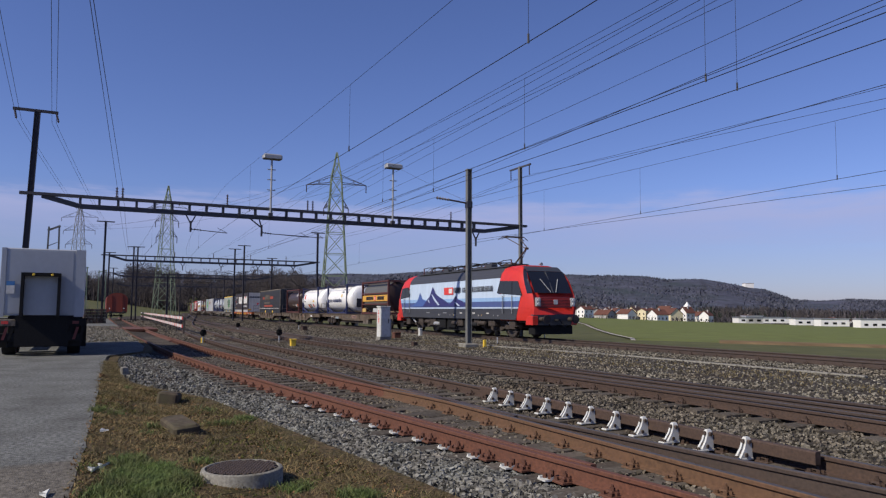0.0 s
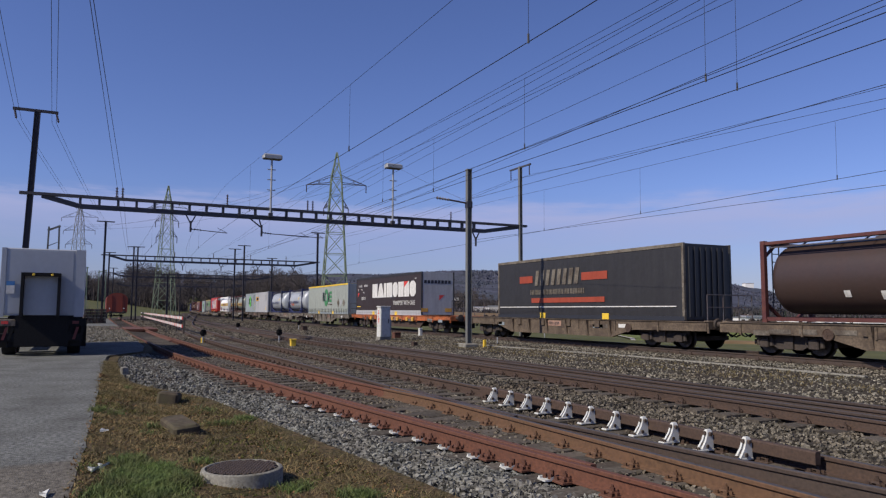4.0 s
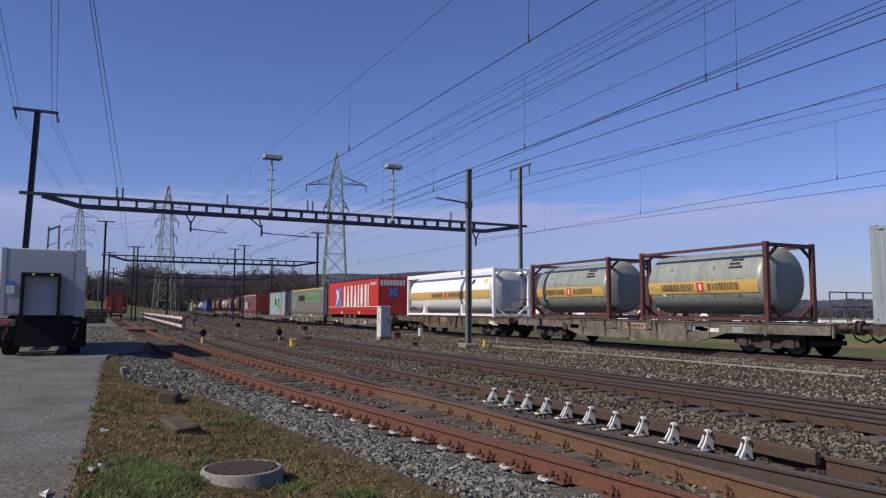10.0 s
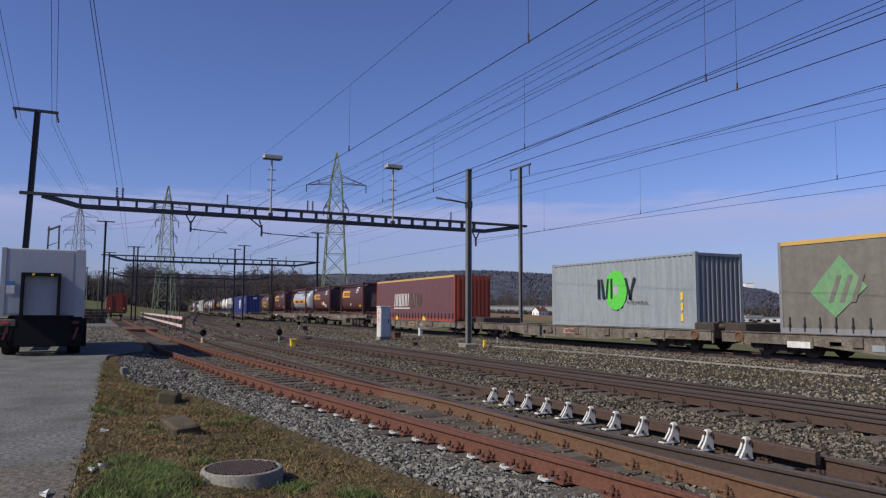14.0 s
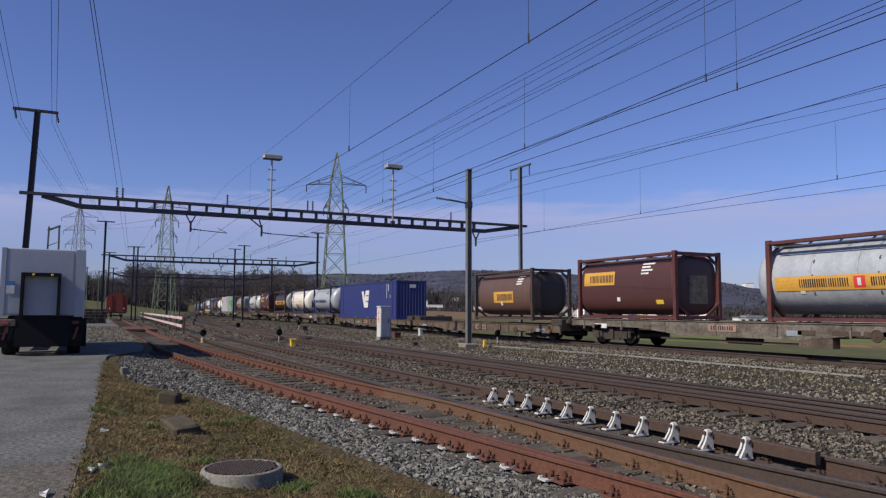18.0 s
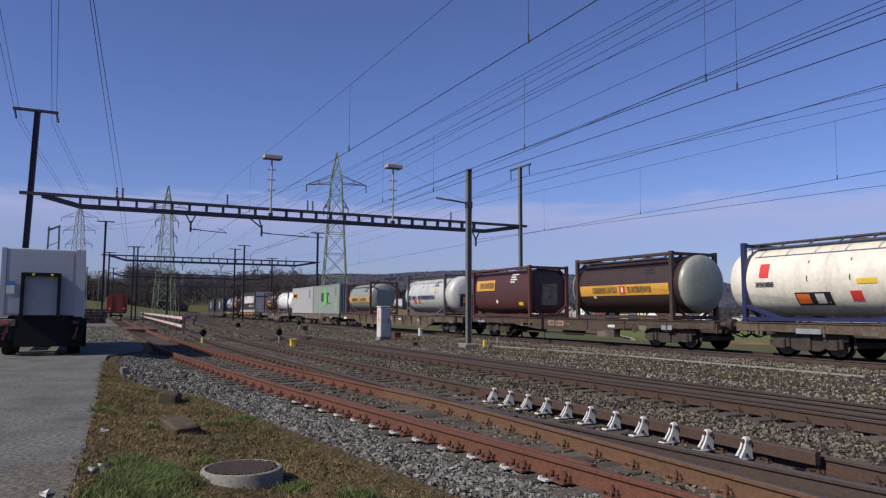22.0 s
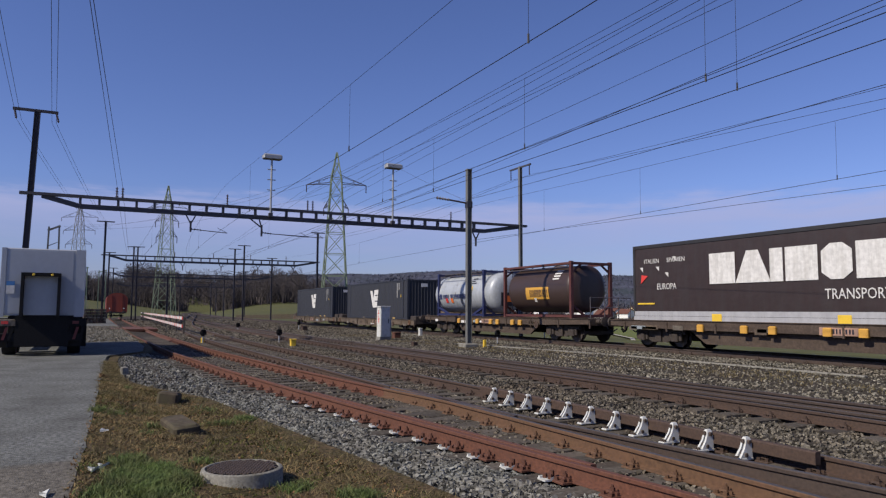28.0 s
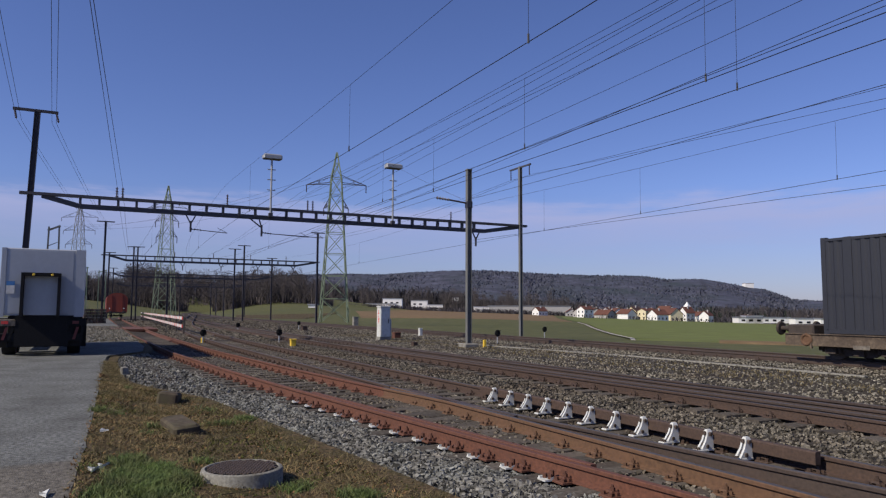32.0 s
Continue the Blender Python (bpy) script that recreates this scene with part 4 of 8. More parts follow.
# concrete blocks lying in the verge
def block(x, y, z, s, turn, tilt):
    b = thing("concrete_block", "mossy broken concrete block lying in the grass", "concrete block", "concrete blocks")
    g = G()
    g.cbox(-s[0] / 2, s[0] / 2, -s[1] / 2, s[1] / 2, -s[2], s[2] * 0.6, 0.03)
    g.v = [(p[0] + 0.03 * noise.noise((p[0] * 9, p[1] * 9, p[2] * 9)), p[1] + 0.03 * noise.noise((p[1] * 9, p[0] * 7, 2)), p[2] + 0.02 * noise.noise((p[0] * 8, p[2] * 8, 5))) for p in g.v]
    part("block", g, "soil_block", b)
    b.matrix_basis = pose(x, y, z, tilt, tilt * 0.5, turn)


defmat("soil_block", (0.085, 0.068, 0.05), 0.95, grain=12, amount=0.35, stain=(0.06, 0.06, 0.03), stain_scale=6, stain_amount=0.7, bump=0.01)
block(-9.65, 1.02, -0.075, (0.80, 0.30, 0.17), 8, 5)
block(-13.0, 1.18, -0.10, (0.46, 0.34, 0.22), -14, -7)
kerb = thing("kerb_stone", "small dark stone stump at the asphalt edge", "kerb stone")
part("stone", G().cbox(-0.06, 0.06, -0.08, 0.08, -0.2, 0.08, 0.02), "concrete", kerb)
kerb.matrix_basis = pose(-18.4, 0.66, 0, 4, 0, 15)
for x, y, sx, sy in ((-6.35, -0.3, 0.075, 0.03), (-7.2, 0.05, 0.09, 0.03), (-7.35, 0.12, 0.06, 0.03), (-9.4, 0.15, 0.05, 0.03)):
    lt = thing("litter", "crumpled scrap of white paper on the ground", "litter", "scraps of litter")
    g = G()
    g.loft([[(-sx, -sy, 0.0), (sx, -sy * 0.7, 0.015), (sx * 0.8, sy, 0.0), (-sx * 0.7, sy * 0.8, 0.02)], [(-sx * 0.9, -sy, 0.03), (sx * 0.9, -sy * 0.6, 0.035), (sx * 0.7, sy, 0.012), (-sx * 0.8, sy * 0.7, 0.045)]])
    part("scrap", g, "white_paint", lt)
    lt.matrix_basis = pose(x, y, verge(x, y) + 0.01 if y > asphalt_edge(x) else 0.005, 0, 0, 30 * x)


# ---------------------------------------------------------------- land beyond
def toward(px, dist):
    """Ground place at a bearing, dist metres along the camera's axis."""
    k = (px - 784) / 1241.0
    return dist * (-math.cos(AZ) + math.sin(AZ) * k), dist * (math.sin(AZ) + math.cos(AZ) * k)


def height(py, dist):
    return EYE[2] + (550 - py) / 1241.0 * dist


# the far ridge's haze is put into its pale blue-grey colour
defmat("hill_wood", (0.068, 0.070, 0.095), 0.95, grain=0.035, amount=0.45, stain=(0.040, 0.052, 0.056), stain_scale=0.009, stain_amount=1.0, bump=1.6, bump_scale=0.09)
defmat("bare_wood", (0.094, 0.081, 0.080), 0.9, grain=0.8, amount=0.3, stain=(0.075, 0.068, 0.06), stain_scale=0.2, stain_amount=0.6)
defmat("conifer", (0.034, 0.044, 0.034), 0.9, grain=0.8, amount=0.4)
defmat("plaster_white", (0.74, 0.73, 0.70), 0.8, grain=0.8, amount=0.06)
defmat("plaster_cream", (0.66, 0.58, 0.38), 0.8, grain=0.8, amount=0.06)
defmat("plaster_grey", (0.40, 0.38, 0.36), 0.8, grain=0.8, amount=0.08)
defmat("tile_roof", (0.12, 0.052, 0.038), 0.85, grain=1.5, amount=0.2, stain=(0.13, 0.07, 0.055), stain_scale=0.3, stain_amount=0.6)
defmat("roof_brown", (0.085, 0.050, 0.042), 0.85, grain=1.5, amount=0.25, stain=(0.06, 0.045, 0.04), stain_scale=0.3, stain_amount=0.6)
defmat("metal_roof", (0.22, 0.23, 0.25), 0.6, 0.2, grain=0.5, amount=0.1)

RIDGE = [(520, 490), (600, 487), (680, 488), (740, 484), (800, 481), (860, 480), (920, 483), (1000, 487), (1080, 488), (1140, 489), (1180, 494), (1240, 494),
         (1270, 498), (1300, 503), (1350, 510), (1380, 520), (1400, 528), (1450, 531), (1500, 527), (1560, 529), (1640, 526), (1900, 520), (2300, 515)]


def ridge_z(px, dist):
    return height(float(np.interp(px, [r[0] for r in RIDGE], [r[1] for r in RIDGE])), dist)


def hill():
    g = G()
    pxs = list(range(300, 2300, 4))
    rows = ((900, 0.0), (1050, 0.12), (1200, 0.32), (1350, 0.55), (1500, 0.78), (1650, 0.95), (1760, 1.0), (1900, 0.9))
    for d, f in rows:
        for px in pxs:
            x, y = toward(px, d)
            top = ridge_z(px, 1760)
            base = terrain(x, y) - 2
            g.v.append((x, y, base + (top - base) * f + (6 * noise.noise((px * 0.012, d * 0.004, 1)) if 0 < f < 0.99 else 0) + (1.6 * noise.noise((px * 0.21, d * 0.02, 7)) + 1.2 * noise.noise((px * 0.07, d * 0.013, 2)) if f > 0.1 else 0)))
    m = len(pxs)
    g.f = [(j * m + i, j * m + i + 1, (j + 1) * m + i + 1, (j + 1) * m + i) for j in range(len(rows) - 1) for i in range(m - 1)]
    g.smooth = True
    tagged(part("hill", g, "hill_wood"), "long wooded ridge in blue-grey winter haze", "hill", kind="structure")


hill()


def hill_crowns():
    """Tree crowns over the ridge, with a bare clearing on its shoulder."""
    q = random.Random(31)
    pts, low = [], []
    for k in range(30000):
        px, f = q.uniform(480, 1750), q.random()
        if (1195 < px < 1265 and 0.50 + (px - 1195) * 0.002 < f < 0.80) or (1308 < px < 1346 and f > 0.6):
            continue
        d = 1050 + 710 * f
        x, y = toward(px, d)
        b = terrain(x, y) - 2
        s = float(np.interp(d, [900, 1050, 1200, 1350, 1500, 1650, 1760], [0.0, 0.12, 0.32, 0.55, 0.78, 0.95, 1.0]))
        pts.append((x, y, b + (ridge_z(px, 1760) - b) * s - 4.0 + q.uniform(-1.0, 0.8)))
    for k in range(16000):
        px = q.uniform(560, 1040) if k % 3 else q.uniform(1240, 1700)
        d = q.uniform(860, 1020)
        x, y = toward(px, d)
        low.append((x, y, terrain(x, y) + q.uniform(-1, 3) + (14 if px < 840 else 4) * q.random()))
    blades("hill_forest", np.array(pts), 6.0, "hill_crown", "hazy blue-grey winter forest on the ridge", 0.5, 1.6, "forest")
    blades("low_forest", np.array(low), 10.0, "low_crown", "dark brown leafless forest below the ridge", 0.5, 0.9, "forest")


# ridge crowns carry the same haze in their colour
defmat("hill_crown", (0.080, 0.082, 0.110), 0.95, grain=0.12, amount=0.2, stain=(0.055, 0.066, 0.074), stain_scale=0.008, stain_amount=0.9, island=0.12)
defmat("low_crown", (0.062, 0.056, 0.062), 0.95, grain=0.2, amount=0.4, stain=(0.040, 0.042, 0.040), stain_scale=0.01, stain_amount=0.9, island=0.45)
hill_crowns()


def make_tree(seed, h, spread):
    """A bare broad-leaved tree: tapered trunk, limbs, and fine twigs, as triangles."""
    r = random.Random(seed)
    V, F = [], []

    def stick(p, q, a, b):
        o = len(V)
        d = (q - p).normalized()
        s = d.orthogonal().normalized()
        u = d.cross(s)
        for c, w in ((p, a), (q, b)):
            for k in range(3):
                t = 2.094 * k
                V.append(c + (s * math.cos(t) + u * math.sin(t)) * w)
        for k in range(3):
            j = (k + 1) % 3
            F.append((o + k, o + j, o + 3 + j))
            F.append((o + k, o + 3 + j, o + 3 + k))

    def twig(p, q, w):
        o = len(V)
        s = (q - p).cross(Vector((r.uniform(-1, 1), r.uniform(-1, 1), r.uniform(-1, 1)))).normalized() * w
        V.extend((p - s, p + s, q))
        F.append((o, o + 1, o + 2))

    base, topp = Vector((0, 0, 0)), Vector((r.uniform(-.5, .5), r.uniform(-.5, .5), h * 0.92))
    mid = base.lerp(topp, 0.5) + Vector((r.uniform(-.4, .4), r.uniform(-.4, .4), 0))
    stick(base, mid, 0.30, 0.2)
    stick(mid, topp, 0.2, 0.04)
    for k in range(13):
        t = 0.22 + 0.75 * k / 13
        p = base.lerp(mid, t * 2) if t < 0.5 else mid.lerp(topp, t * 2 - 1)
        a = k * 2.4 + r.uniform(-.5, .5)
        l = spread * (1.15 - 0.75 * t) * r.uniform(0.7, 1.15)
        q = p + Vector((math.cos(a) * l, math.sin(a) * l, l * r.uniform(0.6, 1.1)))
        stick(p, q, 0.09, 0.03)
        for j in range(5):
            s = p.lerp(q, r.uniform(0.35, 1.0))
            e = s + Vector((r.uniform(-1, 1), r.uniform(-1, 1), r.uniform(0.1, 1.3))) * 1.6
            twig(s, e, 0.05)
            for i in range(8):
                b = s.lerp(e, r.uniform(0.3, 1.0))
                twig(b, b + Vector((r.uniform(-1, 1), r.uniform(-1, 1), r.uniform(-0.2, 1.1))) * 1.15, 0.055)
    return np.array([tuple(v) for v in V]), np.array(F)


def make_conifer(seed, h):
    r = random.Random(seed)
    V, F = [], []
    for k in range(240):
        t = r.random() ** 0.8
        a = r.uniform(0, 6.283)
        rad = (1 - t) * h * 0.17 + 0.15
        z = h * (0.08 + 0.92 * t)
        c, s = math.cos(a), math.sin(a)
        o = len(V)
        w = 0.5 + 0.5 * (1 - t)
        V += [(c * 0.1, s * 0.1, z + 0.4), (c * rad - s * w, s * rad + c * w, z - 0.5), (c * rad + s * w, s * rad - c * w, z - 0.7)]
        F.append((o, o + 1, o + 2))
    return np.array(V), np.array(F)


def plant(name, kinds, places, mat, label):
    r = random.Random(11)
    vs, fs, o = [], [], 0
    for x, y, z, s in places:
        V, F = kinds[r.randrange(len(kinds))]
        a = r.uniform(0, 6.283)
        c, q = math.cos(a), math.sin(a)
        vs.append(np.stack([(V[:, 0] * c - V[:, 1] * q) * s + x, (V[:, 0] * q + V[:, 1] * c) * s + y, V[:, 2] * s + z], -1))
        fs.append(F + o)
        o += len(V)
    return bulk(name, np.concatenate(vs), np.concatenate(fs), mat, label, "trees")


TREES = [make_tree(k, 15 + 2 * (k % 3), 4.2) for k in range(6)]
CONES = [make_conifer(k, 17) for k in range(3)]
r = random.Random(21)
spots = []
for k in range(680):
    px = r.uniform(100, 575) if k < 400 else r.uniform(220, 540)
    d = r.uniform(400, 480) if k < 400 else r.uniform(535, 640)
    x, y = toward(px, d)
    if abs(y - y_train(x)) < 9 and d < 500:
        continue
    spots.append((x, y, terrain(x, y) - 0.3, r.uniform(0.62, 0.92) * (1.12 - 0.1 * max(0, (px - 380) / 200)) * (1.3 if d > 500 else 1)))
for k in range(150):
    px = r.uniform(560, 1010)
    d = r.uniform(690, 860)
    x, y = toward(px, d)
    spots.append((x, y, terrain(x, y) - 0.3, r.uniform(0.9, 1.5)))
for k in range(150):
    px = r.uniform(1000, 1700)
    d = r.uniform(520, 900)
    x, y = toward(px, d)
    spots.append((x, y, terrain(x, y) - 0.3, r.uniform(0.35, 0.8)))
for k in range(200):
    px = r.uniform(900, 1700)
    d = r.uniform(700, 950)
    x, y = toward(px, d)
    spots.append((x, y, terrain(x, y) - 0.3, r.uniform(0.45, 0.95)))
plant("bare_woods", TREES, spots, "bare_wood", "leafless brown winter woods at the field edge")
spots = []
for k in range(70):
    px = r.choice((r.uniform(120, 190), r.uniform(1020, 1290), r.uniform(1230, 1300), r.uniform(1150, 1600)))
    d = r.uniform(400, 470) if px < 600 else r.uniform(560, 760)
    x, y = toward(px, d)
    spots.append((x, y, terrain(x, y) - 0.3, r.uniform(0.6, 1.05) * (0.7 if px > 600 else 1)))
plant("conifers", CONES, spots, "conifer", "dark conifers among the bare woods")


def understorey():
    """Dense brown thicket at the foot of the woods."""
    pts = []
    q = random.Random(8)
    for k in range(16000):
        px = q.uniform(80, 590)
        d = q.uniform(415, 490) if k % 3 else q.uniform(530, 630)
        x, y = toward(px, d)
        if abs(y - y_train(x)) < 9 and d < 500:
            continue
        pts.append((x, y, terrain(x, y) + q.uniform(0.2, 5.5) * q.random()))
    for k in range(1400):
        px = q.uniform(560, 1030)
        d = q.uniform(700, 850)
        x, y = toward(px, d)
        pts.append((x, y, terrain(x, y) + q.uniform(0, 6) * q.random()))
    hedge = []
    for k in range(16000):
        px = q.uniform(600, 1030) if k % 3 == 0 else q.uniform(1020, 1640)
        d = q.uniform(575, 612) if px < 1030 else q.uniform(395 if px < 1290 else 490, 640)
        x, y = toward(px, d)
        if noise.noise((x * 0.09, y * 0.09, 2)) > (-0.15 if d > 455 else 0.12):
            hedge.append((x, y, terrain(x, y) - (0.2 if d > 455 else 1.2)))
    blades("hedges", np.array(hedge), 3.6, "low_crown", "brown leafless hedges between the buildings", 0.6, 0.28, "hedges")
    blades("thicket", np.array(pts), 4.5, "bare_wood", "brown leafless thicket at the wood's edge", 0.5, 0.25, "thicket")


understorey()


def house(px, d, w, dep, hh, roof, wall, turn=0.0, roofm="tile_roof", label="white plastered house with a red tiled gable roof", lift=0.0):
    x, y = toward(px, d)
    h = thing("house", label, "house", "village houses")
    part("wall", G().prism_y([(-w / 2, 0), (w / 2, 0), (w / 2, hh), (0, hh + roof), (-w / 2, hh)], -dep / 2, dep / 2), wall, h)
    g = G()
    e = 0.5
    k = roof / (w / 2)
    for s in (-1, 1):
        g.prism_y([(0, hh + roof + 0.05), (s * (w / 2 + e), hh - e * k + 0.05), (s * (w / 2 + e), hh - e * k + 0.3), (0, hh + roof + 0.3)], -dep / 2 - e, dep / 2 + e)
    part("roof", g, roofm, h)
    part("chimney", G().box(0.8, 1.5, -0.4, 0.4, hh + roof * 0.5, hh + roof + 1.0), "plaster_grey", h)
    wm = G().box(-0.5, 0.5, -0.05, 0.05, 0, 1.3).mesh("window", M("glass_dark"))
    for z in [1.0 + 2.7 * i for i in range(max(1, int(hh // 2.6)))]:
        for k in range(max(2, int(w // 2.8))):
            xx = -w / 2 + (k + 0.5) * w / max(2, int(w // 2.8))
            part("window", wm, None, h, at=pose(xx, -dep / 2 - 0.02, z))
        for k in range(max(2, int(dep // 3.2))):
            yy = -dep / 2 + (k + 0.5) * dep / max(2, int(dep // 3.2))
            part("window", wm, None, h, at=pose(w / 2 + 0.02, yy, z, 0, 0, 90))
    h.matrix_basis = pose(x, y, terrain(x, y) - 0.2 + lift, 0, 0, turn) @ Matrix.Diagonal((0.88, 0.88, 0.88, 1))


r = random.Random(4)
for px, d, w, dep, hh, rf, wall, tn in (
        (1035, 430, 7, 9, 6.0, 2.2, "plaster_white", 10), (1052, 470, 9, 12, 4.5, 3, "plaster_grey", 60), (1070, 440, 9, 12, 3.0, 3.2, "plaster_grey", 100), (1090, 480, 9, 11, 5, 3, "plaster_white", 70),
        (1108, 430, 8, 10, 4.2, 3, "plaster_white", 95), (1126, 470, 9, 10, 5, 3.2, "plaster_white", 40), (1141, 430, 7, 8, 6.5, 1.6, "plaster_cream", 10), (1163, 410, 9, 10, 4.2, 3.2, "plaster_white", 0),
        (1186, 440, 10, 14, 5, 4, "plaster_cream", 80), (1176, 480, 9, 12, 7, 4, "plaster_grey", 90), (1214, 450, 7, 9, 6.5, 4, "plaster_white", 5), (1232, 470, 10, 12, 4.5, 3, "plaster_white", 85),
        (1248, 440, 7, 8, 5, 3, "plaster_white", 20), (955, 520, 8, 10, 4, 3, "plaster_white", 10), (1010, 560, 9, 9, 4, 3, "plaster_grey", 60), (1320, 560, 9, 12, 4, 3, "plaster_white", 80),
        (1075, 540, 9, 12, 6, 3, "plaster_white", 30), (1150, 560, 9, 12, 7, 3, "plaster_grey", 75), (1205, 580, 9, 12, 7, 3, "plaster_white", 20),
        (1530, 600, 9, 10, 5, 3, "plaster_white", 10), (1508, 620, 9, 10, 5, 3, "plaster_white", 40), (1545, 570, 9, 10, 5, 3, "plaster_cream", 30), (1470, 640, 9, 12, 5, 3, "plaster_white", 60)):
    house(px, d, w, dep, hh, rf, wall, tn)
for k in range(20):
    house(r.uniform(1022, 1265), r.uniform(455, 600), r.uniform(7, 11), r.uniform(8, 13), r.uniform(3, 6.5), r.uniform(2.2, 3.6), r.choice(("plaster_white", "plaster_grey", "plaster_grey", "plaster_cream")), r.uniform(0, 90), "roof_brown", "plastered house with a dark brown gable roof")


def hall(px0, px1, d, z0, hh, wall, roofm, label, bands=0, dep=18):
    """A long low flat-roofed building square to the view."""
    x0, y0 = toward(px0, d)
    x1, y1 = toward(px1, d)
    ln = math.hypot(x1 - x0, y1 - y0)
    b = thing("long_building", label, "building", "long buildings")
    part("wall", G().box(0, ln, 0, dep, 0, hh), wall, b)
    part("roof", G().box(-0.4, ln + 0.4, -0.4, dep + 0.4, hh, hh + 0.5), roofm, b)
    wm = G().box(0, 2.4, -0.06, 0.0, 0, 1.3).mesh("window", M("glass_dark"))
    for k in range(bands):
        xx = 2.0
        while xx < ln - 3:
            part("window", wm, None, b, at=pose(xx, 0, 1.2 + 3.0 * k))
            xx += 5.2
    b.matrix_basis = pose(x0, y0, terrain(x0, y0) + z0, 0, 0, math.degrees(math.atan2(y1 - y0, x1 - x0)))


hall(648, 700, 640, 0.5, 3.4, "plaster_white", "metal_roof", "long white industrial hall behind the fields", 0)
hall(678, 712, 660, 0.8, 8.5, "plaster_white", "metal_roof", "white factory building with a flat roof", 2)
hall(728, 757, 620, 0.3, 8.0, "plaster_white", "metal_roof", "white factory building with a flat roof", 2)
hall(757, 784, 620, 0.3, 4.8, "plaster_white", "metal_roof", "small white flat-roofed workshop building", 1)
hall(840, 866, 620, 0.3, 4.6, "plaster_white", "metal_roof", "small white flat-roofed workshop building", 1)
hall(866, 1010, 660, 0.3, 6.0, "plaster_grey", "metal_roof", "long grey warehouse with a metal roof", 0)
hall(800, 812, 800, 11.0, 4.0, "plaster_white", "metal_roof", "small white building on the slope", 0)
hall(1305, 1395, 470, 0, 3.6, "plaster_white", "metal_roof", "row of white low flat-roofed houses", 1, 10)
hall(1318, 1348, 470, 0, 4.8, "plaster_white", "metal_roof", "white flat-roofed house at the field edge", 1, 8)
hall(1405, 1445, 450, 0, 4.2, "plaster_white", "metal_roof", "white flat-roofed house at the field edge", 1, 8)
hall(1450, 1500, 430, 0, 4.4, "plaster_white", "metal_roof", "white terraced flat-roofed houses", 1, 8)
hall(1520, 1590, 420, 0, 5.0, "plaster_white", "metal_roof", "white terraced flat-roofed houses", 1, 8)
hall(1319, 1334, 1640, ridge_z(1326, 1760) * 0.94 - 3.0 - terrain(*toward(1319, 1640)), 12.0, "plaster_white", "tile_roof", "white castle-like building on the hilltop", 0)
hall(547, 560, 300, 0.6, 1.1, "plaster_white", "metal_roof", "small white shed at the wood's edge", 0, 4)
church = thing("church_tower", "white church tower with a pointed roof in the village", "church tower")
part("wall", G().box(-2, 2, -2, 2, 0, 9), "plaster_white", church)
part("spire", G().loft([[(-2.2, -2.2, 9), (2.2, -2.2, 9), (2.2, 2.2, 9), (-2.2, 2.2, 9)], [(-.1, -.1, 13), (.1, -.1, 13), (.1, .1, 13), (-.1, .1, 13)]]), "plaster_white", church)
cx, cy = toward(1215, 470)
church.matrix_basis = pose(cx, cy, terrain(cx, cy) - 0.2, 0, 0, 15)


# ---------------------------------------------------------------- the train
for nm, c, rg in (("loco_white", (0.47, 0.57, 0.69), 0.35), ("loco_sky", (0.27, 0.43, 0.66), 0.3), ("loco_blue", (0.07, 0.10, 0.25), 0.3), ("loco_red", (0.58, 0.032, 0.022), 0.42),
                  ("loco_grey", (0.045, 0.047, 0.055), 0.5), ("navy", (0.02, 0.03, 0.14), 0.45), ("slate", (0.024, 0.026, 0.034), 0.5), ("frame_blue", (0.018, 0.024, 0.085), 0.45)):
    defmat(nm, c, rg, grain=12, amount=0.06, stain=tuple(0.6 * v + 0.01 for v in c), stain_scale=1.3, stain_amount=0.35, streak=True)
for nm, c in (("tank_white", (0.90, 0.89, 0.86)), ("tank_cream", (0.80, 0.76, 0.64)), ("tank_grey", (0.40, 0.425, 0.45)), ("tank_pale", (0.53, 0.54, 0.52)), ("tank_steel", (0.29, 0.31, 0.27)), ("tank_brown", (0.085, 0.034, 0.030)),
              ("tank_dark", (0.055, 0.035, 0.030)), ("tank_rust", (0.13, 0.075, 0.055)), ("silo_grey", (0.12, 0.115, 0.10))):
    defmat(nm, c, 0.42, 0.1, grain=9, amount=0.08, stain=tuple(0.45 * v + 0.02 for v in c), stain_scale=1.1, stain_amount=(0.22 if nm == "tank_white" else 0.42), streak=True)
for nm, c in (("frame_brown", (0.088, 0.027, 0.026)), ("frame_dark", (0.05, 0.038, 0.035)), ("frame_grey", (0.07, 0.07, 0.08))):
    defmat(nm, c, 0.6, 0.1, grain=15, amount=0.2, stain=RUST, stain_scale=3, stain_amount=0.4)
# box_end is darker than the sides: shade of the end walls in its colour
for nm, c in (("box_grey", (0.27, 0.305, 0.32)), ("box_green_grey", (0.25, 0.29, 0.26)), ("box_silver", (0.40, 0.40, 0.41)), ("box_end", (0.22, 0.225, 0.23)), ("box_navy_end", (0.055, 0.07, 0.12)), ("box_red", (0.33, 0.06, 0.03))):
    defmat(nm, c, 0.55, 0.1, grain=8, amount=0.06, stain=tuple(0.5 * v for v in c), stain_scale=1.1, stain_amount=0.45, streak=True)
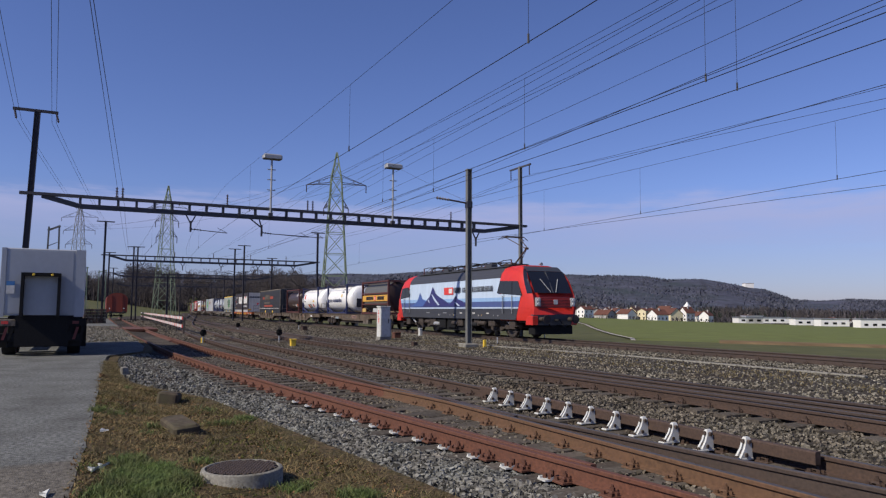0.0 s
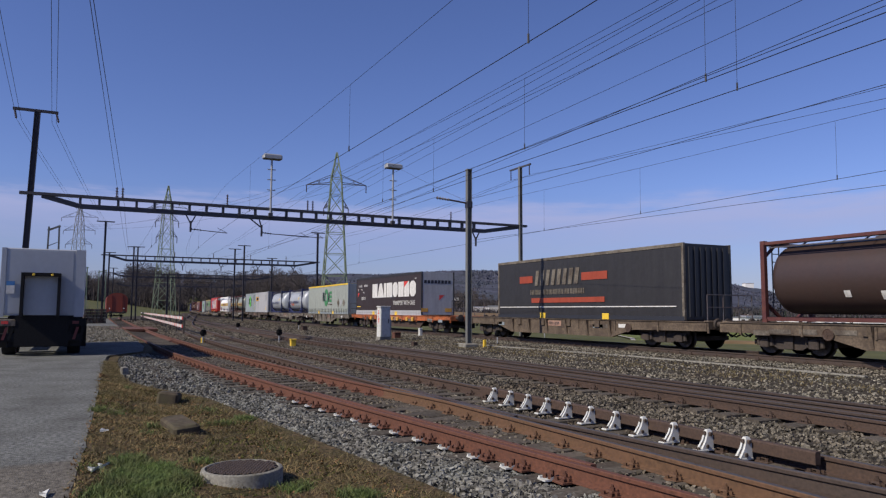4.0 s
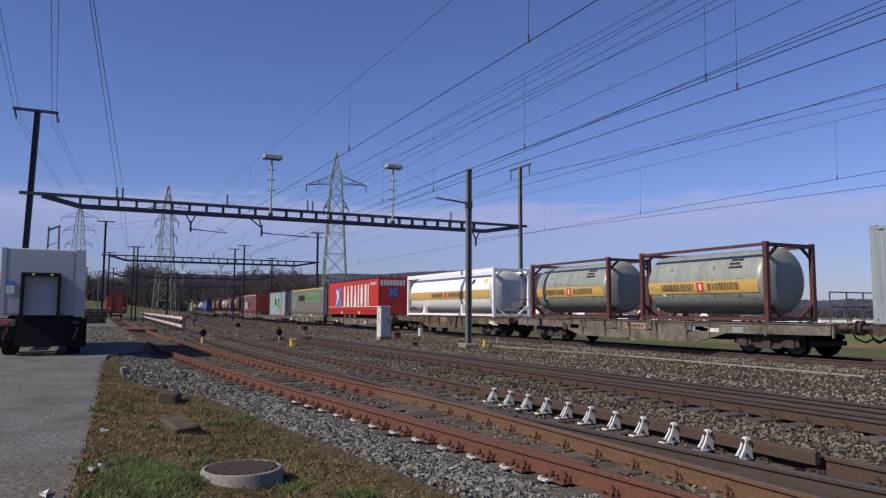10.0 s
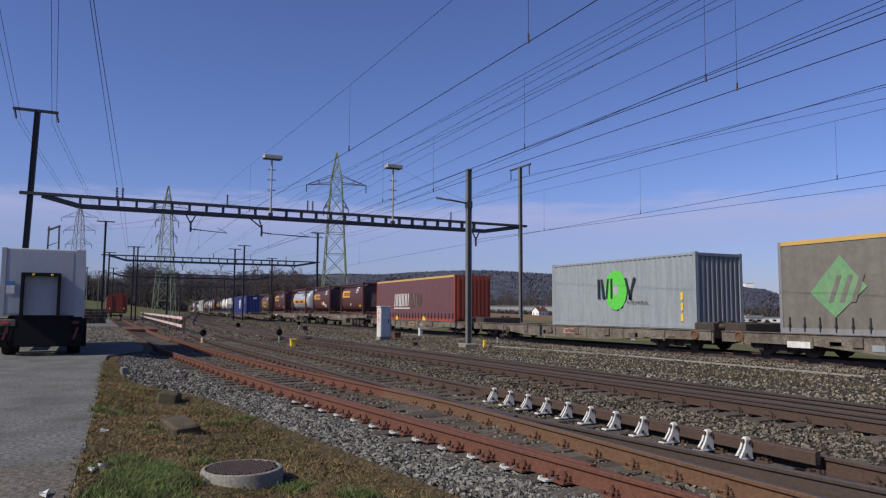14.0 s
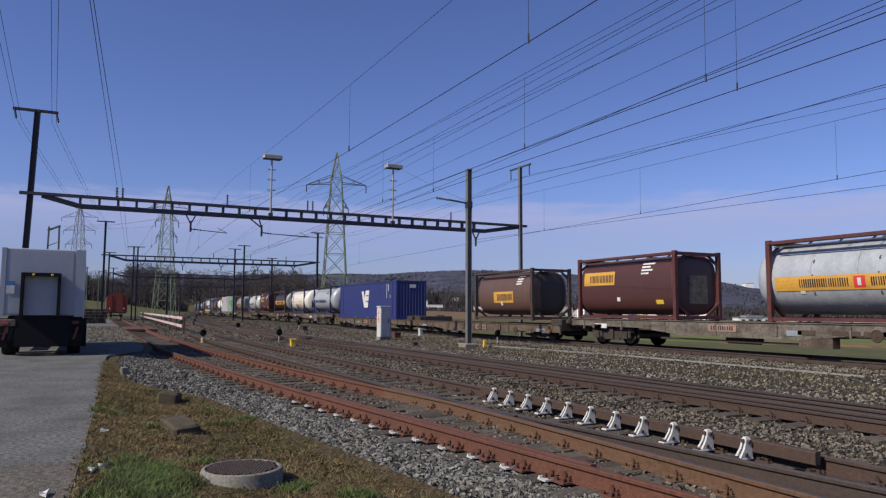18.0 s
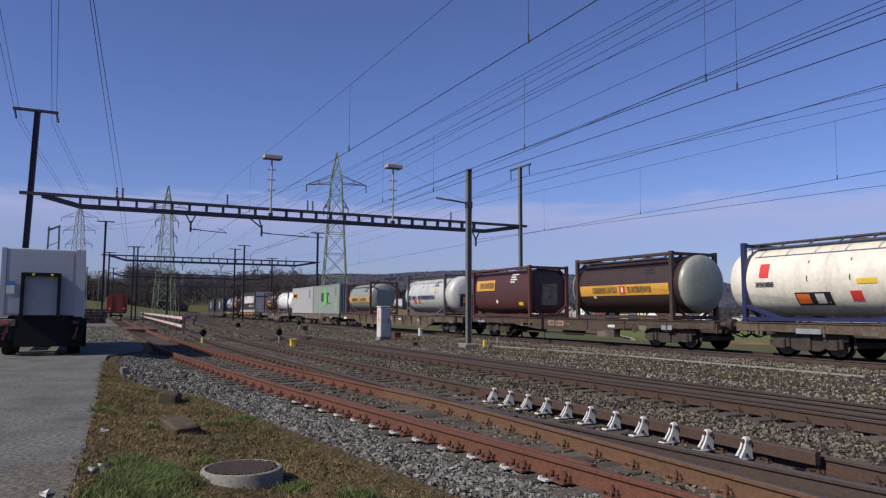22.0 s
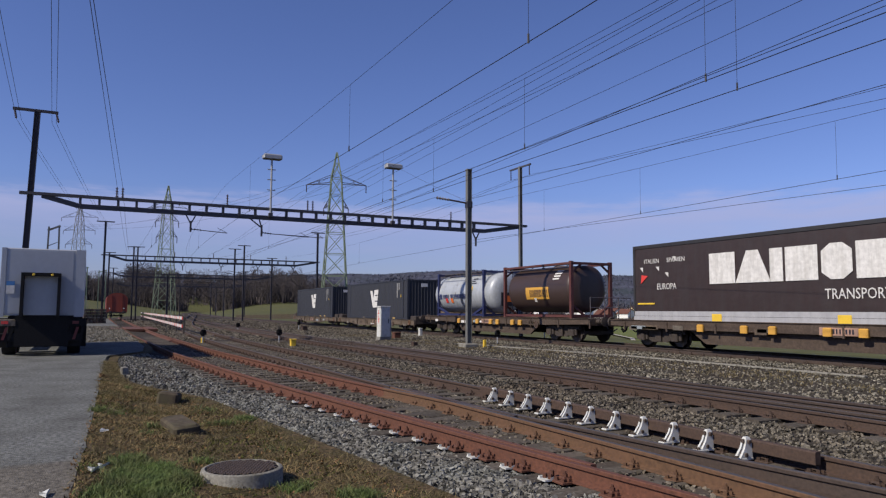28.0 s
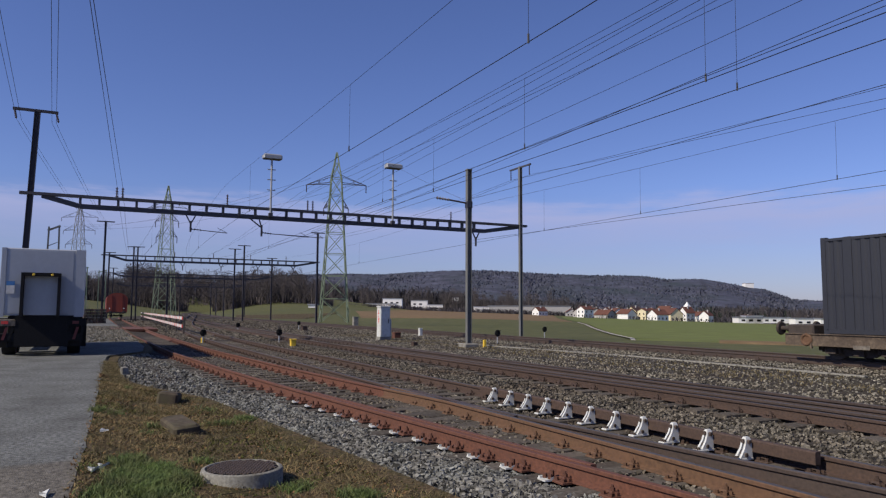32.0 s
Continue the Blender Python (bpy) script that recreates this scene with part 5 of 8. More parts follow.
for nm, c in (("tarp_black", (0.022, 0.021, 0.023)), ("tarp_brown", (0.031, 0.019, 0.018)), ("tarp_pale", (0.30, 0.325, 0.29)), ("tarp_grey", (0.155, 0.145, 0.122)), ("tarp_red", (0.47, 0.026, 0.018)), ("tarp_maroon", (0.13, 0.055, 0.06))):
    defmat(nm, c, 0.55, grain=6, amount=0.12, stain=tuple(0.55 * v + 0.02 for v in c), stain_scale=1.1, stain_amount=0.7, streak=True, bump=0.03, bump_scale=1.6)
for nm, c in (("wagon_brown", (0.115, 0.085, 0.058)), ("wagon_grey", (0.155, 0.135, 0.108)), ("wagon_orange", (0.40, 0.105, 0.03)), ("wagon_dark", (0.072, 0.050, 0.036))):
    defmat(nm, c, 0.8, grain=14, amount=0.35, stain=(0.042, 0.028, 0.020), stain_scale=1.9, stain_amount=0.95)
defmat("plate_salmon", (0.36, 0.22, 0.16), 0.7, grain=14, amount=0.2, stain=(0.10, 0.07, 0.05), stain_scale=3, stain_amount=0.7)
defmat("bogie", (0.042, 0.033, 0.028), 0.8, 0.1, grain=14, amount=0.3, stain=(0.085, 0.06, 0.045), stain_scale=3, stain_amount=0.5)
defmat("orange_band", (0.62, 0.33, 0.05), 0.5, grain=12, amount=0.1, stain=(0.40, 0.23, 0.06), stain_scale=1.5, stain_amount=0.5)
defmat("ochre_band", (0.52, 0.34, 0.10), 0.5, grain=12, amount=0.1, stain=(0.36, 0.26, 0.1), stain_scale=1.5, stain_amount=0.4)
defmat("ink", (0.02, 0.02, 0.03), 0.5, grain=12, amount=0.1)
defmat("ink_blue", (0.03, 0.04, 0.12), 0.5, grain=12, amount=0.1)
defmat("letter_white", (0.66, 0.65, 0.62), 0.55, grain=9, amount=0.14, stain=(0.34, 0.32, 0.28), stain_scale=2.2, stain_amount=0.5, streak=True)
defmat("logo_green", (0.10, 0.52, 0.06), 0.5, grain=8, amount=0.1)
defmat("green_faded", (0.13, 0.29, 0.13), 0.6, grain=5, amount=0.15, stain=(0.2, 0.2, 0.17), stain_scale=1.5, stain_amount=0.5)
defmat("green_pale", (0.095, 0.23, 0.085), 0.6, grain=5, amount=0.15, stain=(0.2, 0.19, 0.17), stain_scale=1.5, stain_amount=0.5)
defmat("loco_mid", (0.06, 0.11, 0.31), 0.35, grain=12, amount=0.06)
defmat("loco_navy", (0.035, 0.035, 0.14), 0.35, grain=12, amount=0.06)
defmat("logo_green_dark", (0.05, 0.20, 0.08), 0.5, grain=8, amount=0.1)
defmat("logo_blue", (0.06, 0.20, 0.45), 0.5, grain=8, amount=0.1)
defmat("grille", (0.10, 0.015, 0.015), 0.5, grain=8, amount=0.1)


def disc_mesh(r, wd, n=22):
    g = G()
    for s in (-1, 1):
        c = s * 0.75
        g.lathe_y([(c - wd / 2, r * 0.99), (c - wd / 2, r * 0.82), (c - wd * 0.2, r * 0.78), (c - wd * 0.2, 0.14), (c + wd * 0.2, 0.14), (c + wd * 0.2, r * 0.78), (c + wd / 2, r * 0.82), (c + wd / 2, r * 0.985)], n, 0, 0)
        g.lathe_y([(c - s * wd * 0.5, r * 1.05), (c - s * wd * 0.25, r * 1.0)], n, 0, 0)
    g.cyl((0, -1.0, 0), (0, 1.0, 0), 0.085, 10)
    g.smooth = True
    return g.mesh("wheelset", M("steel_wheel"))


def bogie_mesh(wb, r, heavy=False):
    """Side frames with curved underside, axle boxes, springs, brake beam."""
    g = G()
    for s in (-1, 1):
        y0, y1 = (0.92, 1.02) if s > 0 else (-1.02, -0.92)
        h = 0.10 if not heavy else 0.16
        prof = [(-wb / 2 - 0.45, r + 0.12), (-wb / 2 - 0.40, r + 0.26), (-0.45, r + 0.30), (0.45, r + 0.30), (wb / 2 + 0.40, r + 0.26), (wb / 2 + 0.45, r + 0.12),
                (wb / 2 + 0.1, r + 0.08), (0.42, r - 0.12 - h), (-0.42, r - 0.12 - h), (-wb / 2 - 0.1, r + 0.08)]
        g.prism_y(prof, y0, y1)
        for dx in (-wb / 2, wb / 2):
            g.cbox(dx - 0.17, dx + 0.17, min(s * 0.98, s * 1.16), max(s * 0.98, s * 1.16), r - 0.16, r + 0.13, 0.03)
            for k in (-0.25, 0.25):
                g.cyl((dx + k, s * 1.05, r - 0.12), (dx + k, s * 1.05, r + 0.16), 0.07, 8)
        g.box(-0.16, 0.16, min(s * 1.0, s * 1.10), max(s * 1.0, s * 1.10), r - 0.2, r + 0.32)
    g.box(-0.25, 0.25, -0.95, 0.95, r + 0.06, r + 0.30)
    for dx in (-wb / 2 - 0.5 - r * 0.1, wb / 2 + 0.5 + r * 0.1):
        g.box(dx - 0.05, dx + 0.05, -0.85, 0.85, r - 0.1, r + 0.06)
    return g.mesh("bogie", M("bogie"))


WHEELS = {"std": disc_mesh(0.46, 0.135), "small": disc_mesh(0.36, 0.13), "loco": disc_mesh(0.62, 0.14)}
BOGIES = {"std": bogie_mesh(1.8, 0.46), "small": bogie_mesh(1.7, 0.36), "loco": bogie_mesh(2.6, 0.62, True)}


def add_bogie(parent, x, kind):
    wb, r = {"std": (1.8, 0.46), "small": (1.7, 0.36), "loco": (2.6, 0.62)}[kind]
    b = part("bogie", BOGIES[kind], None, parent, at=pose(x, 0, 0))
    for dx in (-wb / 2, wb / 2):
        part("wheelset", WHEELS[kind], None, b, at=pose(dx, 0, r))


g = G()
g.lathe_x([(0.0, 0.11), (0.28, 0.11), (0.28, 0.075), (0.50, 0.075), (0.50, 0.2), (0.54, 0.225), (0.57, 0.22), (0.585, 0.12)], 14)
g.smooth = True
BUFFER = g.mesh("buffer", M("bogie"))
g = G()
g.beam((0, 0, 0), (0.45, 0, -0.02), 0.09)
g.beam((0.4, 0, 0.0), (0.62, 0, -0.18), 0.06)
for s in (-1, 1):
    pts = [Vector((0.02, s * 0.4, -0.05 - 0.0)), Vector((0.15, s * 0.42, -0.28)), Vector((0.4, s * 0.35, -0.38)), Vector((0.62, s * 0.28, -0.25))]
    for a, b in zip(pts, pts[1:]):
        g.cyl(a, b, 0.028, 6)
COUPLER = g.mesh("coupler", M("rubber"))
g = G()
g.lathe_y([(-0.03, 0.15), (-0.045, 0.17), (-0.03, 0.19), (0.0, 0.17)], 16)
for a in range(3):
    g.beam((0.16 * math.cos(a * 2.1), -0.025, 0.16 * math.sin(a * 2.1)), (0, -0.025, 0), 0.03)
HANDWHEEL = g.mesh("handwheel", M("rust_brown"))
LOCK = G().cbox(-0.14, 0.14, -0.10, 0.02, -0.20, 0.06, 0.03).mesh("container_lock", M("orange_band"))


def wagon(kind, front, rear, seed, mat):
    r = random.Random(seed)
    L = front - rear
    look_of = {"flat": "container flat wagon with thin side sills", "fish": "container wagon with deep side girders", "mega": "low-floor container wagon on small wheels", "pocket": "pocket wagon with deep stepped side girders"}[kind]
    col = {"wagon_brown": "dirty brown", "wagon_grey": "grimy grey", "wagon_orange": "orange", "wagon_dark": "dark rusty"}[mat]
    w = thing("freight_wagon", col + " " + look_of, "freight wagon", "wagons of the train")
    h = L / 2
    small = kind == "mega"
    bx = h - (2.5 if not small else 2.2)
    if kind == "flat":
        prof = [(-h, 0.82), (-h, 1.08), (h, 1.08), (h, 0.82), (bx - 2.0, 0.78), (bx - 4.2, 0.56), (-bx + 4.2, 0.56), (-bx + 2.0, 0.78)]
    elif kind == "fish":
        prof = [(-h, 0.74), (-h, 1.06), (h, 1.06), (h, 0.74), (bx - 1.4, 0.70), (bx - 2.7, 0.36), (-bx + 2.7, 0.36), (-bx + 1.4, 0.70)]
    elif kind == "pocket":
        prof = [(-h, 0.86), (-h, 1.08), (h, 1.08), (h, 0.86), (bx - 1.6, 0.76), (-bx + 1.6, 0.76)]
    else:
        prof = [(-h, 0.42), (-h, 0.76), (h, 0.76), (h, 0.42), (bx - 1.3, 0.42), (bx - 3.4, 0.24), (-bx + 3.4, 0.24), (-bx + 1.3, 0.42)]
    yo = 1.30 if kind != "flat" else 1.18
    for s in (-1, 1):
        part("side_sill", G().prism_y(prof, s * yo - 0.07, s * yo + 0.07), mat, w)
        top = prof[1][1] if kind != "mega" else 0.76
        part("sill_flange", G().box(-h + 0.01, h - 0.01, s * yo - 0.11, s * yo + 0.11, top, top + 0.025), mat, w)
    zt = 1.05 if not small else 0.72
    if kind == "flat":
        part("deck_frame", G().box(-h + 0.3, h - 0.3, -0.35, 0.35, zt - 0.4, zt - 0.05), "bogie", w)
    else:
        part("deck_frame", G().box(-h + 0.2, h - 0.2, -yo + 0.08, yo - 0.08, zt - 0.22, zt - 0.05), "bogie", w)
    n = int(L // 2.4)
    cm = G().box(-0.08, 0.08, -yo + 0.07, yo - 0.07, zt - 0.25, zt + 0.02).mesh("cross_beam", M(mat))
    rb = G().box(-0.03, 0.03, -0.03, 0.03, zt - 0.38, zt - 0.02).mesh("sill_rib", M(mat))
    gus = G().loft([[(-0.05, 0.0, 0.40), (0.05, 0.0, 0.40), (0.05, -0.02, 0.40), (-0.05, -0.02, 0.40)], [(-0.06, 0.0, 1.04), (0.06, 0.0, 1.04), (0.06, -0.15, 1.04), (-0.06, -0.15, 1.04)]]).mesh("gusset", M(mat))
    if kind == "fish":
        for k in range(int((2 * bx - 5.6) // 1.55) + 1):
            part("gusset", gus, None, w, at=pose(-bx + 2.9 + k * 1.55, -yo - 0.07, 0))
    for k in range(n + 1):
        x = -h + 0.4 + (L - 0.8) * k / n
        part("cross_beam", cm, None, w, at=pose(x, 0, 0))
        part("sill_rib", rb, None, w, at=pose(x + 0.5, -yo - 0.08, 0))
    for e in (-1, 1):
        if small:
            part("headstock", G().cbox(min(e * h, e * (h - 0.9)), max(e * h, e * (h - 0.9)), -1.25, 1.25, 0.5, 1.06, 0.04), "bogie", w)
        else:
            part("headstock", G().cbox(min(e * h, e * (h - 0.25)), max(e * h, e * (h - 0.25)), -1.28, 1.28, 0.80, 1.12, 0.03), mat, w)
        add_bogie(w, e * bx, "small" if small else "std")
        for s in (-1, 1):
            part("buffer", BUFFER, None, w, at=pose(e * (h - 0.02), s * 0.875, 0.98 if not small else 0.92, 0, 0, 0 if e > 0 else 180))
        part("coupler", COUPLER, None, w, at=pose(e * h, 0, 0.92, 0, 0, 0 if e > 0 else 180))
    if kind in ("fish", "pocket"):
        g = G()
        for yy in (-1.15, -0.35, 0.45, 1.15):
            g.cyl((h - 0.14, yy, 1.1), (h - 0.14, yy, 2.05), 0.022, 6)
        for zz in (1.6, 2.05):
            g.cyl((h - 0.14, -1.15, zz), (h - 0.14, 1.15, zz), 0.02, 6)
        part("end_rail", g, "frame_grey", w, "thin steel hand rail at the wagon end")
    y = -yo - 0.075
    for k in range(9):
        x = r.uniform(-h + 1, h - 1)
        lw, lh = r.uniform(0.35, 0.9), r.uniform(0.1, 0.2)
        z = zt - r.uniform(0.2, 0.3)
        part("plate", G().box(x - lw / 2, x + lw / 2, y - 0.012, y, z - lh / 2, z + lh / 2), r.choice(("letter_white", "box_grey", "wagon_grey", "wagon_grey", "wagon_brown", "wagon_dark")), w, "painted marking plate")
    part("handwheel", HANDWHEEL, None, w, at=pose(r.choice((-1, 1)) * (bx - 1.6), y - 0.02, zt - 0.28))
    if small:
        ring = G().lathe_y([(-0.02, 0.10), (-0.055, 0.13), (-0.055, 0.17), (-0.02, 0.20)], 18).mesh("ring", M("rust_orange"))
        for e in (-1, 1):
            part("ring", ring, None, w, "rusty ring", pose(e * (h - 0.75), y, 0.60))
    xp = r.uniform(-1.5, 1.5)
    op = part("owner_plate", G().box(xp - 0.62, xp + 0.62, y - 0.014, y, zt - 0.30, zt - 0.06), "plate_salmon", w, "faded salmon owner plate")
    g = G()
    for a, b, c, d in row_pieces(xp - 0.5, xp + 0.5, zt - 0.25, zt - 0.11, 5, 0.25, seed):
        g.box(a, b, y - 0.02, y - 0.014, c, d)
    part("lettering_block", g, "ink", op)
    if kind == "flat":
        part("brake_box", G().cbox(-1.15 + bx - 3, 0.0 + bx - 3, -1.24, -0.85, 0.34, 0.86, 0.03), r.choice(("wagon_grey", "wagon_grey", "wagon_brown")), w, "pale equipment box")
        g = G()
        g.lathe_x([(-0.7, 0.05), (-0.66, 0.18), (0.66, 0.18), (0.7, 0.05)], 14, -0.7, 0.5)
        g.smooth = True
        part("air_tank", g, "bogie", w)
        part("truss_rod", G().beam((-bx + 3, -1.05, 0.42), (bx - 3.6, -1.05, 0.42), 0.07), "bogie", w)
    if kind == "pocket":
        for s in (-1, 1):
            part("lower_girder", G().prism_y([(-bx + 1.7, 0.78), (-bx + 2.5, 0.27), (bx - 2.5, 0.27), (bx - 1.7, 0.78)], s * 1.12 - 0.05, s * 1.12 + 0.05), "wagon_dark" if mat != "wagon_orange" else "rust_brown", w, "dark lower girder")
        for k in range(7):
            part("container_lock", LOCK, None, w, at=pose(-h + 5.0 + k * (L - 10) / 6.5 + (0.4 if k % 2 else 0), y - 0.02, 0.92))
    if kind in ("fish", "mega"):
        for k in range(4):
            part("bracket", G().box(-0.16, 0.16, -0.06, 0.0, -0.26, 0.02), mat, w, at=pose(-3.2 + k * 2.1, y, zt - 0.03))
    return w, (front + rear) / 2


def decal(parent, name, poly, y, mat, label="", d=0.008):
    """A flat painted shape of (x, z) points on the side at y."""
    part(name, G().prism_y(poly, y - d, y + 0.002), mat, parent, label)


def rect(x0, x1, z0, z1, sk=0.0):
    return [(x0, z0), (x1, z0), (x1 + sk, z1), (x0 + sk, z1)]


def oval(cx, cz, rx, rz, n=24):
    return [(cx + rx * math.cos(2 * math.pi * k / n), cz + rz * math.sin(2 * math.pi * k / n)) for k in range(n)]


def row_pieces(x0, x1, z0, z1, n, gap, seed):
    """A painted name stood in for by a row of plain upright bars: rectangles (x0, x1, z0, z1)."""
    r = random.Random(seed)
    k = (x1 - x0) / n
    out = []
    for i in range(n):
        a, b = x0 + k * (i + gap / 2), x0 + k * (i + 1 - gap / 2)
        s = (b - a) * r.uniform(0.26, 0.40)
        out.append((a, a + s, z0, z1))
        out.append((b - s, b, z0, z1))
    return out


def word_blocks(parent, x0, x1, z0, z1, n, y, mat, sk=0.0, gap=0.16, name="lettering_block"):
    g = G()
    for a, b, c, d in row_pieces(x0, x1, z0, z1, n, gap, n * 7 + int(x0 * 10)):
        u, v = sk * (c - z0) / (z1 - z0), sk * (d - z0) / (z1 - z0)
        g.prism_y([(a + u, c), (b + u, c), (b + v, d), (a + v, d)], y - 0.012, y + 0.002)
    part(name, g, mat, parent, "painted row of plain bars")


def word_shapes(parent, x0, x1, z0, z1, plan, y, mat, gap):
    """A brand name stood in for by plain blocks, wedges and rounded shapes of its letters' widths."""
    k = (x1 - x0) / sum(w for s, w in plan)
    x = x0
    for s, w in plan:
        a, b = x + gap * 0.5 * k * w, x + k * w * (1 - 0.5 * gap)
        c, d = b - a, z1 - z0
        if s == "wedge":
            poly = [(a - 0.1 * c, z0), (b + 0.1 * c, z0), (b - 0.3 * c, z1), (a + 0.3 * c, z1)]
        elif s == "round":
            poly = [(a + 0.3 * c, z0), (b - 0.3 * c, z0), (b, z0 + 0.2 * d), (b, z1 - 0.2 * d), (b - 0.3 * c, z1), (a + 0.3 * c, z1), (a, z1 - 0.2 * d), (a, z0 + 0.2 * d)]
        else:
            poly = rect(a, b, z0, z1)
        decal(parent, "lettering_block", poly, y, mat, "painted block lettering", 0.012)
        x += k * w


def text_mesh(body, size, mat):
    cu = bpy.data.curves.new("lettering", "FONT")
    cu.body, cu.size, cu.extrude = body, size, 0.004
    cu.resolution_u = 2
    ob = bpy.data.objects.new("lettering", cu)
    scene.collection.objects.link(ob)
    me = bpy.data.meshes.new_from_object(ob.evaluated_get(bpy.context.evaluated_depsgraph_get()))
    bpy.data.objects.remove(ob)
    bpy.data.curves.remove(cu)
    me.materials.clear()
    me.materials.append(M(mat))
    return me


def lettering(parent, body, x, z, size, y, mat, sx=1.0):
    part("lettering", text_mesh(body, size, mat), None, parent, "", Matrix.Translation((x, y - 0.006, z)) @ Matrix.Rotation(radians(90), 4, "X") @ Matrix.Diagonal((sx, 1, 1, 1)))


def corner_castings(parent, L, W, H, mat):
    cm = G().cbox(-0.09, 0.09, -0.085, 0.085, 0, 0.12, 0.012).mesh("corner_casting", M(mat))
    for sx in (-1, 1):
        for sy in (-1, 1):
            for z in (0.0, H - 0.10):
                part("corner_casting", cm, None, parent, at=pose(sx * (L / 2 - 0.085), sy * (W / 2 - 0.08), z))


def corrugated(n, a0, a1, depth, out):
    """Points of a trapezoid wave from a0 to a1; out is the face line."""
    pts = []
    p = (a1 - a0) / n
    for k in range(n):
        s = a0 + k * p
        pts += [(s, out), (s + p * 0.30, out), (s + p * 0.48, out - depth), (s + p * 0.82, out - depth)]
    pts.append((a1, out))
    return pts


def box_container(L, H, side, end, label, W=2.44, casting=None, posts40=False):
    c = thing("container", label, "container", "containers on the train")
    n = max(8, int(L / 0.28))
    for s in (-1, 1):
        pts = corrugated(n, -L / 2 + 0.14, L / 2 - 0.14, 0.036, W / 2 - 0.012)
        g = G()
        g.loft([[(x, s * y, z) for x, y in pts] for z in (0.14, H - 0.09)], False, False, closed=False)
        part("side_wall", g, side, c)
        part("bottom_rail", G().box(-L / 2 + 0.1, L / 2 - 0.1, s * W / 2 - (0.05 if s > 0 else 0), s * W / 2 + (0.0 if s > 0 else 0.05), 0.02, 0.15), side, c)
        part("top_rail", G().box(-L / 2 + 0.1, L / 2 - 0.1, s * W / 2 - (0.06 if s > 0 else 0), s * W / 2 + (0 if s > 0 else 0.06), H - 0.10, H - 0.02), side, c)
    for e in (-1, 1):
        pts = corrugated(9, -W / 2 + 0.14, W / 2 - 0.14, 0.05, L / 2 - 0.02)
        g = G()
        g.loft([[(e * x, y, z) for y, x in pts] for z in (0.16, H - 0.10)], False, False, closed=False)
        part("end_wall", g, end, c)
        for s in (-1, 1):
            part("corner_post", G().box(min(e * L / 2, e * (L / 2 - 0.15)), max(e * L / 2, e * (L / 2 - 0.15)), min(s * W / 2, s * (W / 2 - 0.15)), max(s * W / 2, s * (W / 2 - 0.15)), 0.1, H - 0.05), casting or side, c)
        part("end_header", G().box(min(e * L / 2, e * (L / 2 - 0.08)), max(e * L / 2, e * (L / 2 - 0.08)), -W / 2 + 0.12, W / 2 - 0.12, H - 0.13, H - 0.02), end, c)
        part("end_sill", G().box(min(e * L / 2, e * (L / 2 - 0.08)), max(e * L / 2, e * (L / 2 - 0.08)), -W / 2 + 0.12, W / 2 - 0.12, 0.02, 0.17), end, c)
    part("roof", G().box(-L / 2 + 0.1, L / 2 - 0.1, -W / 2 + 0.05, W / 2 - 0.05, H - 0.06, H - 0.03), side, c)
    part("floor", G().box(-L / 2 + 0.1, L / 2 - 0.1, -W / 2 + 0.06, W / 2 - 0.06, 0.03, 0.12), end, c)
    if posts40:
        for e in (-1, 1):
            part("intermediate_post", G().box(e * 6.0 - 0.12, e * 6.0 + 0.12, -W / 2 - 0.004, -W / 2 + 0.1, 0.05, H - 0.01), side, c)
    corner_castings(c, L, W, H, casting or side)
    return c


